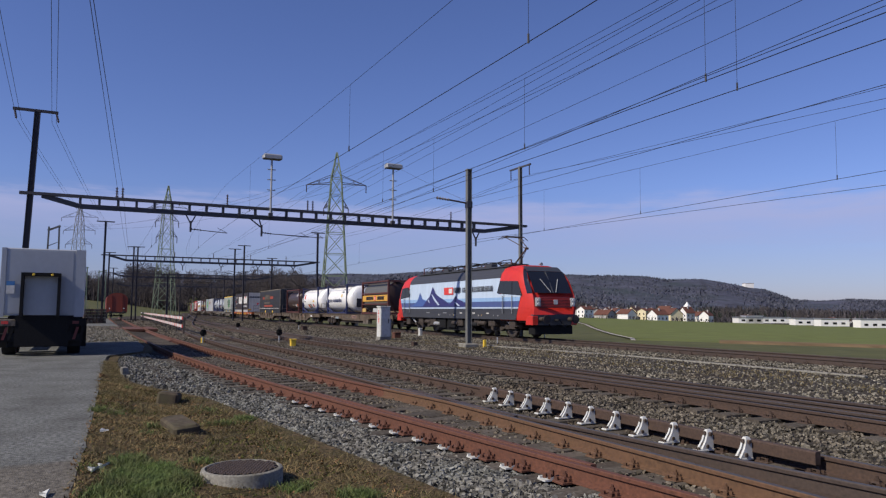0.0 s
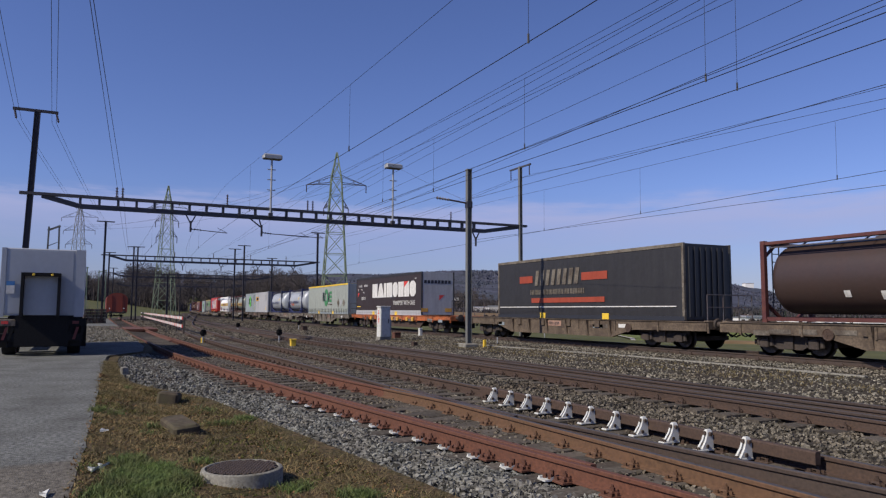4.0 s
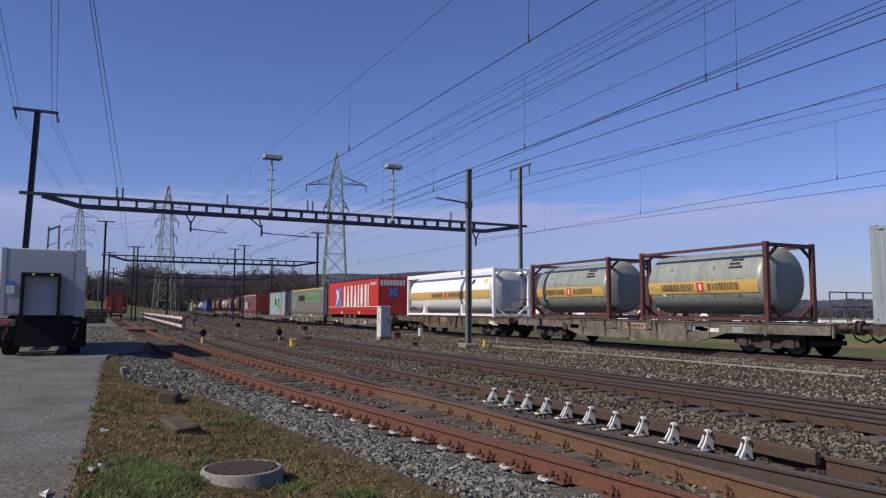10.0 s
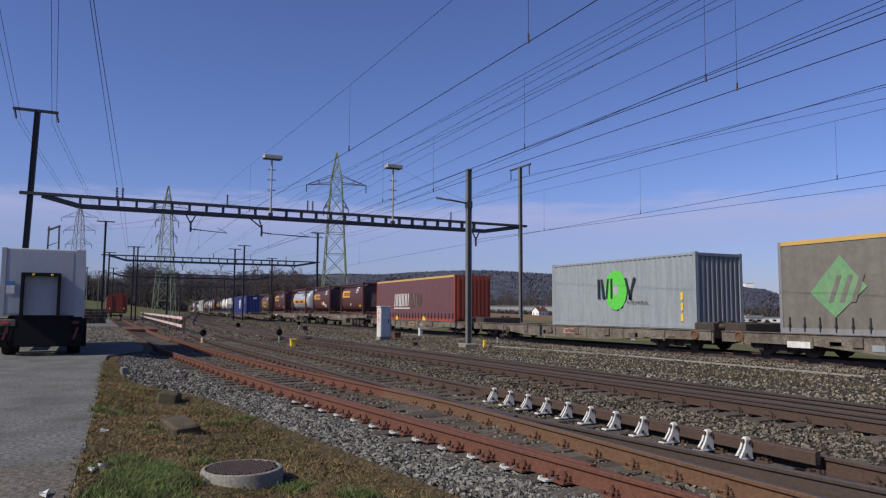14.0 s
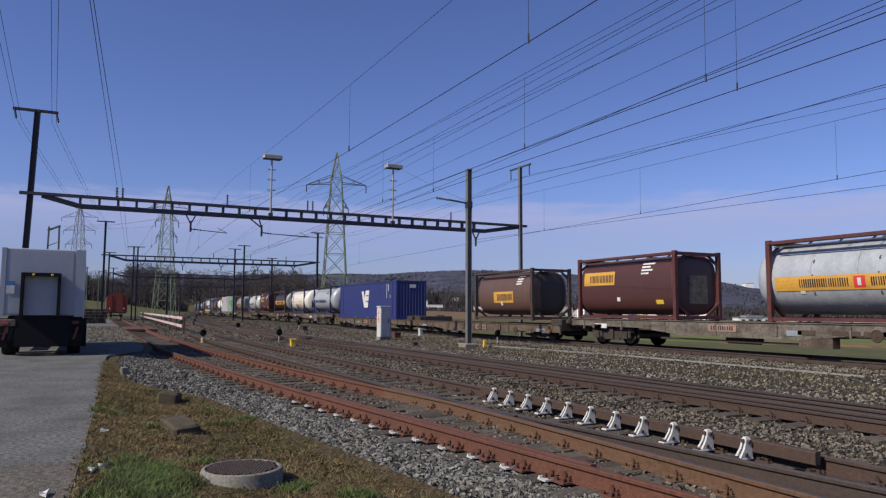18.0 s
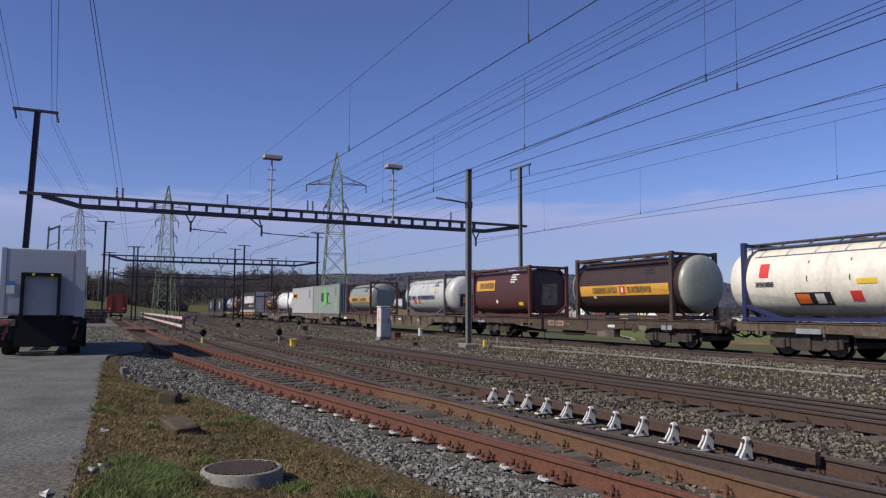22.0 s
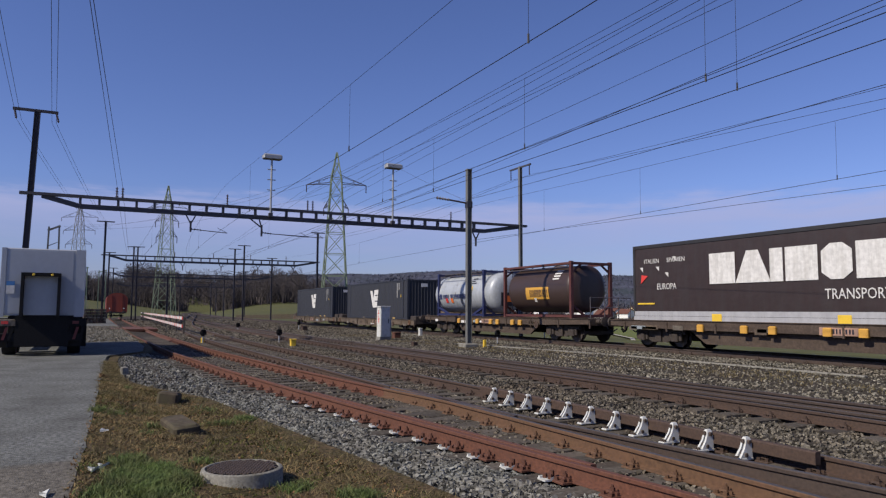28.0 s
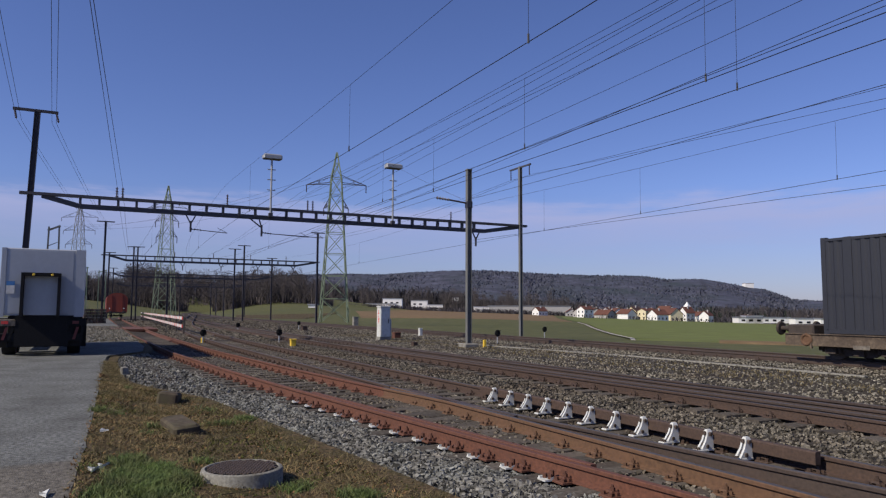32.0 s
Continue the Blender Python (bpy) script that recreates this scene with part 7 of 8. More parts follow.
def pale_curtain_body():
    c = curtain_box(13.6, 2.74, "tarp_pale", "box_grey", "yellow", "pale green-grey curtain-sided swap body with a green oval emblem", roof="yellow")
    round_logo(c, -0.05, 1.56, -1.262, 1.0, "logo_green_dark", False)
    for k in range(3):
        decal(c, "stroke", rect(1.05, 1.78, 1.12 + k * 0.38, 1.36 + k * 0.38), -1.262, "logo_green_dark", "")
    lettering(c, "INTERMODAL", 0.75, 0.82, 0.2, -1.262, "wagon_grey")
    for x in (3.9, 4.75, 5.6):
        decal(c, "placard", [(x - 0.36, 1.02), (x, 0.66), (x + 0.36, 1.02), (x, 1.38)], -1.262, "box_silver" if x == 4.75 else "wagon_grey", "grey diamond placard")
    return c


def grey_curtain_body():
    c = curtain_box(13.6, 2.9, "tarp_grey", "box_end", "ochre_band", "weathered grey curtain-sided container with green panel and emblem", roof="ochre_band")
    decal(c, "emblem", [(-5.7, 1.25), (-4.9, 0.5), (-3.9, 1.4), (-4.7, 2.35)], -1.262, "green_faded", "faded green rhombus emblem")
    for k in range(3):
        decal(c, "stroke", rect(-5.1 + k * 0.35, -4.95 + k * 0.35, 0.95, 1.75, 0.3), -1.27, "tarp_grey", "")
    word_blocks(c, -3.3, -0.6, 1.62, 2.22, 5, -1.262, "ink", 0, 0.25)
    decal(c, "panel", rect(-0.4, 5.6, 1.45, 2.5), -1.262, "green_pale", "faded green panel")
    lettering(c, "Intermodal", -0.1, 1.68, 0.95, -1.272, "tarp_grey", 1.1)
    for e in range(8):
        part("end_rib", G().box(6.8, 6.84, -1.05 + e * 0.28, -0.93 + e * 0.28, 0.15, 2.75), "box_grey", c)
    return c


def red_trailer():
    c = curtain_box(13.6, 3.0, "tarp_red", "tarp_red", "ink", "bright red curtain-sided semi-trailer with white block lettering and emblem", roof="box_silver")
    word_shapes(c, -2.2, 4.68, 0.62, 2.48, (("block", 0.8), ("wedge", 1.05), ("block", 0.85), ("wedge", 1.05), ("block", 0.6), ("round", 1.0), ("block", 0.85), ("block", 0.4)), -1.262, "letter_white", 0.48)
    decal(c, "emblem", [(x + 1.1, z) for x, z in [(-5.6, 2.2), (-5.0, 2.4), (-4.7, 2.1), (-4.3, 2.4), (-3.9, 2.2), (-4.2, 1.5), (-3.9, 0.8), (-4.3, 0.6), (-4.7, 0.9), (-5.2, 0.6), (-5.6, 0.8), (-5.3, 1.5)]], -1.262, "logo_blue", "blue jagged emblem", 0.01)
    decal(c, "emblem_light", [(x + 1.1, z) for x, z in [(-5.4, 2.1), (-4.9, 2.2), (-4.6, 1.5), (-5.0, 1.1), (-5.5, 0.75), (-5.0, 1.5)]], -1.274, "letter_white", "white part of the emblem", 0.008)
    word_blocks(c, 4.95, 6.36, 2.38, 2.58, 15, -1.262, "letter_white", 0.0, 0.2)
    decal(c, "stripe", rect(-6.6, 6.5, 0.62, 0.66), -1.262, "letter_white", "thin white line")
    g = G()
    for k in range(8):
        g.box(6.802, 6.812, -1.08 + k * 0.27, -0.88 + k * 0.27, 2.3, 2.75)
    part("lettering_block", g, "letter_white", c, "pale block lettering on the rear doors")
    part("rear_emblem", G().prism_x([(-0.45, 1.3), (0.0, 1.5), (0.5, 1.3), (0.3, 1.75), (0.5, 2.2), (0.0, 2.0), (-0.45, 2.2), (-0.25, 1.75)], 6.802, 6.81), "logo_blue", c, "blue emblem on the rear doors")
    for x in (-1.9, -0.6, 0.7):
        g = G()
        g.lathe_y([(-1.15, 0.1), (-1.17, 0.25), (-1.12, 0.30), (-1.15, 0.46), (-1.05, 0.5), (-0.85, 0.5), (-0.8, 0.3)], 20, x, -0.12)
        g.smooth = True
        part("tyre", g, "rubber", c, "black trailer tyre")
        part("rim", G().lathe_y([(-1.16, 0.05), (-1.14, 0.22), (-1.10, 0.29)], 16, x, -0.12), "galv", c)
    part("chassis", G().box(-5.5, 6.4, -0.5, 0.5, -0.3, 0.0), "bogie", c)
    return c


def maroon_body():
    c = curtain_box(13.6, 2.87, "tarp_maroon", "box_red", "ochre_band", "faded maroon curtain-sided container with white block lettering", roof="wagon_brown")
    word_blocks(c, -3.1, -0.4, 0.95, 1.85, 5, -1.262, "letter_white", 0.12, 0.2)
    decal(c, "stroke", rect(-3.2, -0.2, 0.78, 0.86, 0.1), -1.262, "letter_white", "white underline")
    word_blocks(c, -0.3, 1.9, 0.95, 1.85, 4, -1.262, "wagon_grey", 0.12, 0.4)
    for e in range(8):
        part("end_rib", G().box(6.8, 6.85, -1.05 + e * 0.28, -0.91 + e * 0.28, 0.15, 2.7), "box_red", c)
    return c


def black_body():
    c = curtain_box(13.6, 2.95, "tarp_black", "slate", "wagon_grey", "black curtain-sided swap body with faint grey block lettering", hooks=False)
    word_blocks(c, -3.3, 0.4, 1.6, 2.35, 4, -1.262, "wagon_grey", 0.15, 0.2)
    word_blocks(c, -3.6, 0.8, 1.15, 1.4, 18, -1.262, "wagon_grey", 0.0, 0.2)
    for x0, x1 in ((-4.6, -3.4), (0.6, 2.4)):
        decal(c, "stripe", rect(x0, x1, 1.75, 2.1), -1.262, "box_red", "dull red stripe")
    decal(c, "stripe", rect(-3.5, 2.2, 0.75, 0.98), -1.262, "box_red", "dull red stripe")
    decal(c, "stripe", rect(-6.6, 6.4, 0.52, 0.56), -1.262, "letter_white", "thin white line")
    for e in range(7):
        part("end_rib", G().box(6.8, 6.85, -1.0 + e * 0.3, -0.85 + e * 0.3, 0.15, 2.8), "slate", c)
    return c


def grey_short():
    c = box_container(9.125, 2.87, "box_grey", "box_end", "grey corrugated container with a ribbed end and green emblem", casting="box_grey")
    round_logo(c, 0.1, 1.55, -1.224, 1.0, "logo_green")
    lettering(c, "INTERMODAL", 0.8, 0.95, 0.2, -1.228, "wagon_grey")
    for z in (0.3, 0.7, 1.1):
        decal(c, "marking", rect(3.8, 3.92, z, z + 0.28), -1.224, "yellow", "", 0.012)
    return c


# ---------------------------------------------------------------- the locomotive
def nose_x(z):
    return float(np.interp(z, [0.9, 1.5, 2.0, 2.35, 3.0, 3.5, 3.75, 3.9], [8.72, 8.92, 8.9, 8.72, 8.36, 7.98, 7.6, 7.1]))


BODY = [(-1.46, 0.95), (-1.5, 1.2), (-1.5, 1.6), (-1.5, 2.2), (-1.5, 2.8), (-1.46, 3.1), (-1.34, 3.45), (-1.12, 3.72), (-0.8, 3.86)]
BODY = BODY + [(-y, z) for y, z in reversed(BODY)]


def locomotive():
    lo = thing("locomotive", "red and white electric locomotive with blue mountain picture on its side", "locomotive")

    def cab(e):
        back = 5.85 if e > 0 else 6.5
        g = G()
        rings = []
        for b in (-1.0, 0.0, 0.45, 0.75, 0.92, 1.0):
            ring = []
            for y, z in BODY:
                x = back if b < 0 else 7.0 + (nose_x(z) - 7.0) * b
                k = 1 - 0.15 * max(0, b) ** 4
                ring.append((e * x, y * k, z))
            rings.append(ring)
        g.loft(rings, False, True)
        g.smooth = True
        c = part("cab", g, "loco_red", lo, "bright red cab")

        def front(name, y0, y1, z0, z1, mat, lift=0.012, rows=5, label=""):
            q = G()
            q.loft([[(e * (nose_x(z) + lift - 0.02), y0 + (y1 - y0) * j / 4, z) for j in range(5)] for z in np.linspace(z0, z1, rows)], False, False, closed=False)
            return part(name, q, mat, c, label)

        for s in (-1, 1):
            rows = []
            for z in np.linspace(2.34, 3.80, 9):
                wid = float(np.interp(z, [q[1] for q in BODY[:9]], [-q[0] for q in BODY[:9]]))
                rows.append([(e * (7.0 + (nose_x(z) - 7.0) * b + 0.02), s * (wid * (1 - 0.15 * b ** 4) + 0.012), z) for b in (0.82, 0.88, 0.94, 1.0)])
            part("wrap_mask", G().loft(rows, False, False, closed=False), "glass_dark", c, "black mask round the windscreen")
        front("windscreen", -1.14, 1.14, 2.36, 3.50, "glass_dark", 0.03, 8, "dark windscreen")
        front("roof_mask", -1.1, 1.1, 3.52, 3.78, "loco_grey", 0.03, 5, "black mask above the windscreen")
        front("front_grille", -0.95, 0.95, 1.60, 2.15, "grille", 0.03, 5, "dark red ventilation grille")
        for k in range(7):
            z = 1.65 + k * 0.075
            part("slat", G().beam((e * (nose_x(z) + 0.02), -0.9, z), (e * (nose_x(z) + 0.02), 0.9, z), 0.03), "loco_red", c)
        for s in (-1, 1):
            part("headlight", G().cbox(min(e * 8.82, e * 8.98), max(e * 8.82, e * 8.98), s * 1.06 - 0.15, s * 1.06 + 0.15, 1.68, 2.12, 0.04), "galv", c, "silver headlight unit")
            for z in (1.80, 2.0):
                part("lens", G().lathe_x([(e * 8.98, 0.085), (e * 9.0, 0.07)], 12, s * 1.06, z), "letter_white", c)
            part("wiper", G().beam((e * (nose_x(2.4) + 0.05), s * 0.15, 2.4), (e * (nose_x(3.1) + 0.05), s * 0.55, 3.1), 0.03), "galv", c)
        part("centre_pillar", G().beam((e * (nose_x(2.36) + 0.03), 0, 2.36), (e * (nose_x(3.5) + 0.03), 0, 3.5), 0.05), "loco_grey", c)
        part("emblem", G().box(min(e * 8.92, e * 8.945), max(e * 8.92, e * 8.945), -0.12, 0.12, 1.78, 2.02), "letter_white", c, "white cross emblem")
        for s in (-1, 1):
            y = s * 1.522
            w = G().loft([[(e * (back - 0.2), y, 2.40), (e * 8.1, y * 0.975, 2.22), (e * 7.7, y * 0.972, 2.98), (e * (back + 0.1), y * 0.990, 3.05)], [(e * (back - 0.2), y + s * 0.02, 2.40), (e * 8.1, y * 0.975 + s * 0.02, 2.22), (e * 7.7, y * 0.972 + s * 0.02, 2.98), (e * (back + 0.1), y * 0.990 + s * 0.02, 3.05)]])
            part("side_window", w, "glass_dark", c, "dark side window band")
            part("door_gap", G().box(e * 7.15 - 0.012, e * 7.15 + 0.012, min(y, y + s * 0.006), max(y, y + s * 0.006), 1.3, 3.0), "ink", c)
            part("door_gap", G().box(e * 6.35 - 0.012, e * 6.35 + 0.012, min(y, y + s * 0.006), max(y, y + s * 0.006), 1.3, 3.0), "ink", c)
            for dx in (6.27, 7.22):
                part("handrail", G().beam((e * dx, y + s * 0.05, 1.3), (e * dx, y + s * 0.05, 2.25), 0.03), "galv", c)
        part("apron", G().cbox(min(e * 8.2, e * 8.75), max(e * 8.2, e * 8.75), -1.2, 1.2, 0.26, 0.72, 0.06), "black", c)
        part("buffer_beam", G().cbox(min(e * 8.3, e * 8.85), max(e * 8.3, e * 8.85), -1.36, 1.36, 0.72, 1.28, 0.05), "loco_red" if e < 0 else "loco_grey", c)
        for s in (-1, 1):
            part("lower_cheek", G().cbox(min(e * 8.25, e * 8.87), max(e * 8.25, e * 8.87), s * 1.2 - 0.20, s * 1.2 + 0.20, 0.74, 1.22, 0.05), "loco_red", c)
            part("buffer", BUFFER, None, lo, at=pose(e * 8.86, s * 0.875, 1.03, 0, 0, 0 if e > 0 else 180))
        part("coupler", COUPLER, None, lo, at=pose(e * 8.86, 0, 1.0, 0, 0, 0 if e > 0 else 180))

    cab(1)
    cab(-1)
    x0, x1 = -6.5, 5.85
    sides = [(1.56, 1.64, "loco_white"), (1.64, 1.95, "loco_blue"), (1.95, 2.16, "loco_sky"), (2.16, 3.22, "loco_white")]
    for s in (-1, 1):
        for z0, z1, m in sides:
            ys = [float(np.interp(z, [0.9, 2.8, 3.1, 3.45], [1.5, 1.5, 1.46, 1.34])) for z in (z0, z1)]
            part("side_panel", G().loft([[(x0, s * ys[0], z0), (x0, s * ys[1], z1), (x0, s * (ys[1] - 0.06), z1), (x0, s * (ys[0] - 0.06), z0)], [(x1, s * ys[0], z0), (x1, s * ys[1], z1), (x1, s * (ys[1] - 0.06), z1), (x1, s * (ys[0] - 0.06), z0)]]), m, lo)
        part("skirt", G().box(x0, x1, min(s * 1.5, s * 1.42), max(s * 1.5, s * 1.42), 0.98, 1.56), "loco_grey", lo, "dark grey lower body side")
    for e in (-1, 1):
        for s in (-1, 1):
            for lo_z, hi_z, m in ((0.98, 1.56, "loco_grey"), (1.56, 1.64, "loco_white"), (1.64, 1.95, "loco_blue"), (1.95, 2.16, "loco_sky"), (2.16, 2.34, "loco_white")):
                xa, xb = 7.5 + 0.38 * (lo_z - 0.98), 7.5 + 0.38 * (hi_z - 0.98)
                xs = 5.85 if e > 0 else 6.5
                g = G()
                g.loft([[(e * xs, s * yy, lo_z), (e * xa, s * yy * 0.9985, lo_z), (e * xb, s * yy * 0.9975, hi_z), (e * xs, s * yy, hi_z)] for yy in (1.47, 1.508)])
                part("cab_side_panel", g, m, lo)
    g = G()
    prof = [(y, z) for y, z in BODY if z > 3.05]
    prof[0], prof[-1] = (-1.43, 3.22), (1.43, 3.22)
    g.prism_x(prof, x0, x1)
    part("roof", g, "loco_grey", lo, "dark grey roof")
    y = -1.505
    ranges = [[(x - 0.85, z) for x, z in poly] for poly in [[(-5.1, 1.70), (-4.2, 2.05), (-3.75, 2.62), (-3.35, 2.2), (-2.9, 2.1), (-2.2, 1.70)], [(-3.3, 1.70), (-2.6, 2.15), (-2.2, 2.35), (-1.75, 2.95), (-1.35, 2.55), (-0.9, 2.35), (-0.2, 2.15), (0.4, 1.95), (0.8, 1.70)],
              [(0.4, 1.70), (1.1, 2.02), (1.55, 2.35), (1.85, 2.12), (2.4, 2.02), (3.2, 1.70)]]]
    for k, poly in enumerate(ranges):
        decal(lo, "mountain", poly, y - 0.006 * k, "loco_mid" if k == 0 else "loco_navy", "dark blue painted mountain", 0.008)
    for poly in ([(-1.9, 2.5), (-1.75, 2.45), (-0.7, 1.80), (-0.9, 1.78), (-1.5, 2.1)], [(1.4, 1.95), (1.6, 1.95), (2.1, 1.74), (1.9, 1.72)], [(-2.5, 2.1), (-2.3, 2.15), (-2.15, 1.9)]):
        decal(lo, "snow", [(x - 0.85, z) for x, z in poly], y - 0.022, "loco_white", "", 0.006)
    decal(lo, "emblem", rect(-0.92, 0.33, 2.42, 2.86), y, "red_sign", "red emblem panel", 0.01)
    decal(lo, "emblem_mark", rect(-0.25, 0.22, 2.5, 2.78), y - 0.01, "letter_white", "", 0.006)
    word_blocks(lo, 0.48, 1.28, 2.52, 2.84, 3, y, "ink", 0, 0.2)
    word_blocks(lo, 1.48, 2.55, 2.52, 2.80, 5, y, "ink", 0, 0.25)
    word_blocks(lo, 2.75, 5.15, 2.52, 2.82, 13, y, "ink", 0, 0.3)
    q = random.Random(6)
    for k in range(16):
        xx, ww = q.uniform(-5.2, 6.2), q.choice((0.06, 0.1, 0.3, 0.5))
        decal(lo, "marking", rect(xx, xx + ww, 1.28, 1.33) if ww > 0.2 else rect(xx, xx + ww, 1.14, 1.22), -1.51, q.choice(("letter_white", "galv", "galv", "ochre_band")), "", 0.006)
    for xx, ww, zz in ((-6.9, 0.3, 0.5), (-4.75, 0.35, 0.62), (-2.9, 0.45, 0.5), (-1.6, 0.6, 0.38), (-0.2, 0.5, 0.42), (0.9, 0.4, 0.55), (2.0, 0.55, 0.4), (3.0, 0.3, 0.6), (4.75, 0.35, 0.62), (6.9, 0.3, 0.5)):
        part("underframe_box", G().cbox(xx - ww, xx + ww, -1.38, -0.9, zz, 0.985, 0.04), "black" if zz < 0.5 else "bogie", lo)
    for xx, zz, m in ((-3.6, 0.72, "bogie"), (-2.2, 0.62, "galv"), (0.35, 0.70, "bogie"), (2.75, 0.66, "rubber"), (3.7, 0.74, "bogie")):
        g = G()
        g.lathe_x([(xx - 0.42, 0.04), (xx - 0.38, 0.13), (xx + 0.38, 0.13), (xx + 0.42, 0.04)], 12, -1.32, zz)
        g.smooth = True
        part("air_reservoir", g, m, lo)
    for xx in (-6.3, -3.2, 3.2, 6.3):
        part("damper", G().cyl((xx, -1.28, 0.9), (xx + 0.55, -1.24, 0.62), 0.05, 8), "galv", lo)
    for xx in (-7.4, 7.3):
        for z in (0.34, 0.62):
            part("step", G().box(xx - 0.22, xx + 0.22, -1.42, -1.2, z, z + 0.04), "bogie", lo)
    part("transformer", G().cbox(-2.6, 2.6, -1.25, 1.25, 0.25, 1.0, 0.06), "black", lo)
    part("underframe", G().box(-8.2, 8.2, -1.2, 1.2, 0.82, 1.05), "bogie", lo)
    add_bogie(lo, 4.75, "loco")
    add_bogie(lo, -4.75, "loco")
    # roof gear
    part("roof_tray", G().box(-6.0, 6.0, -1.0, 1.0, 3.84, 3.90), "loco_grey", lo)
    r = random.Random(2)
    rows = {-0.75: [], -0.3: [], 0.15: [], 0.6: []}
    for k in range(26):
        xx = -5.6 + k * 0.43
        yy = (-0.75, -0.3, 0.15, 0.6)[k % 4]
        top = r.uniform(4.10, 4.32)
        g = G()
        insulator(g, (xx, yy, 3.88), (xx, yy, top), 0.075, 4)
        part("roof_insulator", g, "insulator" if k % 5 else "grille", lo)
        rows[yy].append(Vector((xx, yy, top)))
    g = G()
    for line in rows.values():
        for p, q in zip(line, line[1:]):
            m = p.lerp(q, 0.5) + Vector((0, 0, r.uniform(-0.06, 0.14)))
            g.cyl(p, m, 0.022, 6)
            g.cyl(m, q, 0.022, 6)
    for k in range(9):
        xx = r.uniform(-5.4, 4.6)
        g.cyl((xx, -0.75, 4.2), (xx + r.uniform(-0.3, 0.3), 0.6, 4.25), 0.02, 6)
    part("busbar", g, "rubber", lo)
    for k, xx in enumerate((-4.9, -2.2, 0.6, 3.3)):
        part("roof_box", G().cbox(xx, xx + 0.7, -0.95, -0.5, 3.86, 4.03 + 0.06 * (k % 2), 0.03), "loco_grey", lo)
    for xx in (-4.0, -1.0, 2.0):
        part("roof_hatch", G().cbox(xx - 0.8, xx + 0.8, -0.7, 0.7, 3.86, 4.02, 0.05), "loco_grey", lo)

    def panto(x, up, d):
        p = part("pantograph", G().box(x - 0.6, x + 0.6, -0.55, 0.55, 3.98, 4.05), "cast_iron", lo, "raised pantograph" if up else "folded pantograph")
        if up:
            kx, kz, tx, tz = x + d * 1.25, 4.85, x - d * 0.15, 5.55
        else:
            kx, kz, tx, tz = x + d * 1.4, 4.12, x - d * 0.5, 4.28
        g = G()
        g.cyl((x, 0, 4.05), (kx, 0, kz), 0.045, 8)
        g.cyl((x + d * 0.35, 0.12, 4.05), (kx - d * 0.1, 0.05, kz - 0.06), 0.018, 6)
        part("lower_arm", g, "cast_iron", p)
        g = G()
        for s in (-1, 1):
            g.cyl((kx, s * 0.08, kz), (tx, s * 0.45, tz), 0.025, 6)
        g.cyl((kx, -0.1, kz), (kx, 0.1, kz), 0.06, 8)
        part("upper_arm", g, "cast_iron", p)
        g = G()
        for dx in (-0.18, 0.18):
            g.cyl((tx + dx, -0.62, tz + 0.06), (tx + dx, 0.62, tz + 0.06), 0.028, 6)
            for s in (-1, 1):
                g.cyl((tx + dx, s * 0.6, tz + 0.06), (tx + dx, s * 0.85, tz - 0.12), 0.02, 6)
        g.cyl((tx - 0.18, -0.45, tz), (tx + 0.18, -0.45, tz), 0.02, 6)
        g.cyl((tx - 0.18, 0.45, tz), (tx + 0.18, 0.45, tz), 0.02, 6)
        part("contact_head", g, "cast_iron", p)
        for dx in (-0.5, 0.5):
            for s in (-1, 1):
                g = G()
                insulator(g, (x + dx, s * 0.45, 3.86), (x + dx, s * 0.45, 4.02), 0.07, 3)
                part("roof_insulator", g, "insulator", p)

    panto(5.0, True, 1)
    panto(-5.0, False, -1)
    part("horn", G().lathe_x([(7.0, 0.03), (7.25, 0.09)], 10, 0.3, 3.95), "galv", lo)
    return lo


SPEED = ((0, 16.8), (8, 16.85), (11, 16.45), (13, 16.17), (24, 15.975), (32, 15.975))


def travel(t):
    """Metres that the train has gone since ten seconds; it slows a little on the way."""
    m = (np.arange(400) + 0.5) / 400 * (t - 10) + 10
    return float(np.interp(m, [k[0] for k in SPEED], [k[1] for k in SPEED]).mean() * (t - 10))


def on_line(s, z=0.0):
    """Pose on the through track at distance s along it."""
    if s >= CURVE_X:
        return pose(s, TRAIN_Y, z)
    u = (CURVE_X - s) / CURVE_R
    return pose(CURVE_X - CURVE_R * math.sin(u), TRAIN_Y + CURVE_R * (1 - math.cos(u)), z, 0, 0, -math.degrees(u))


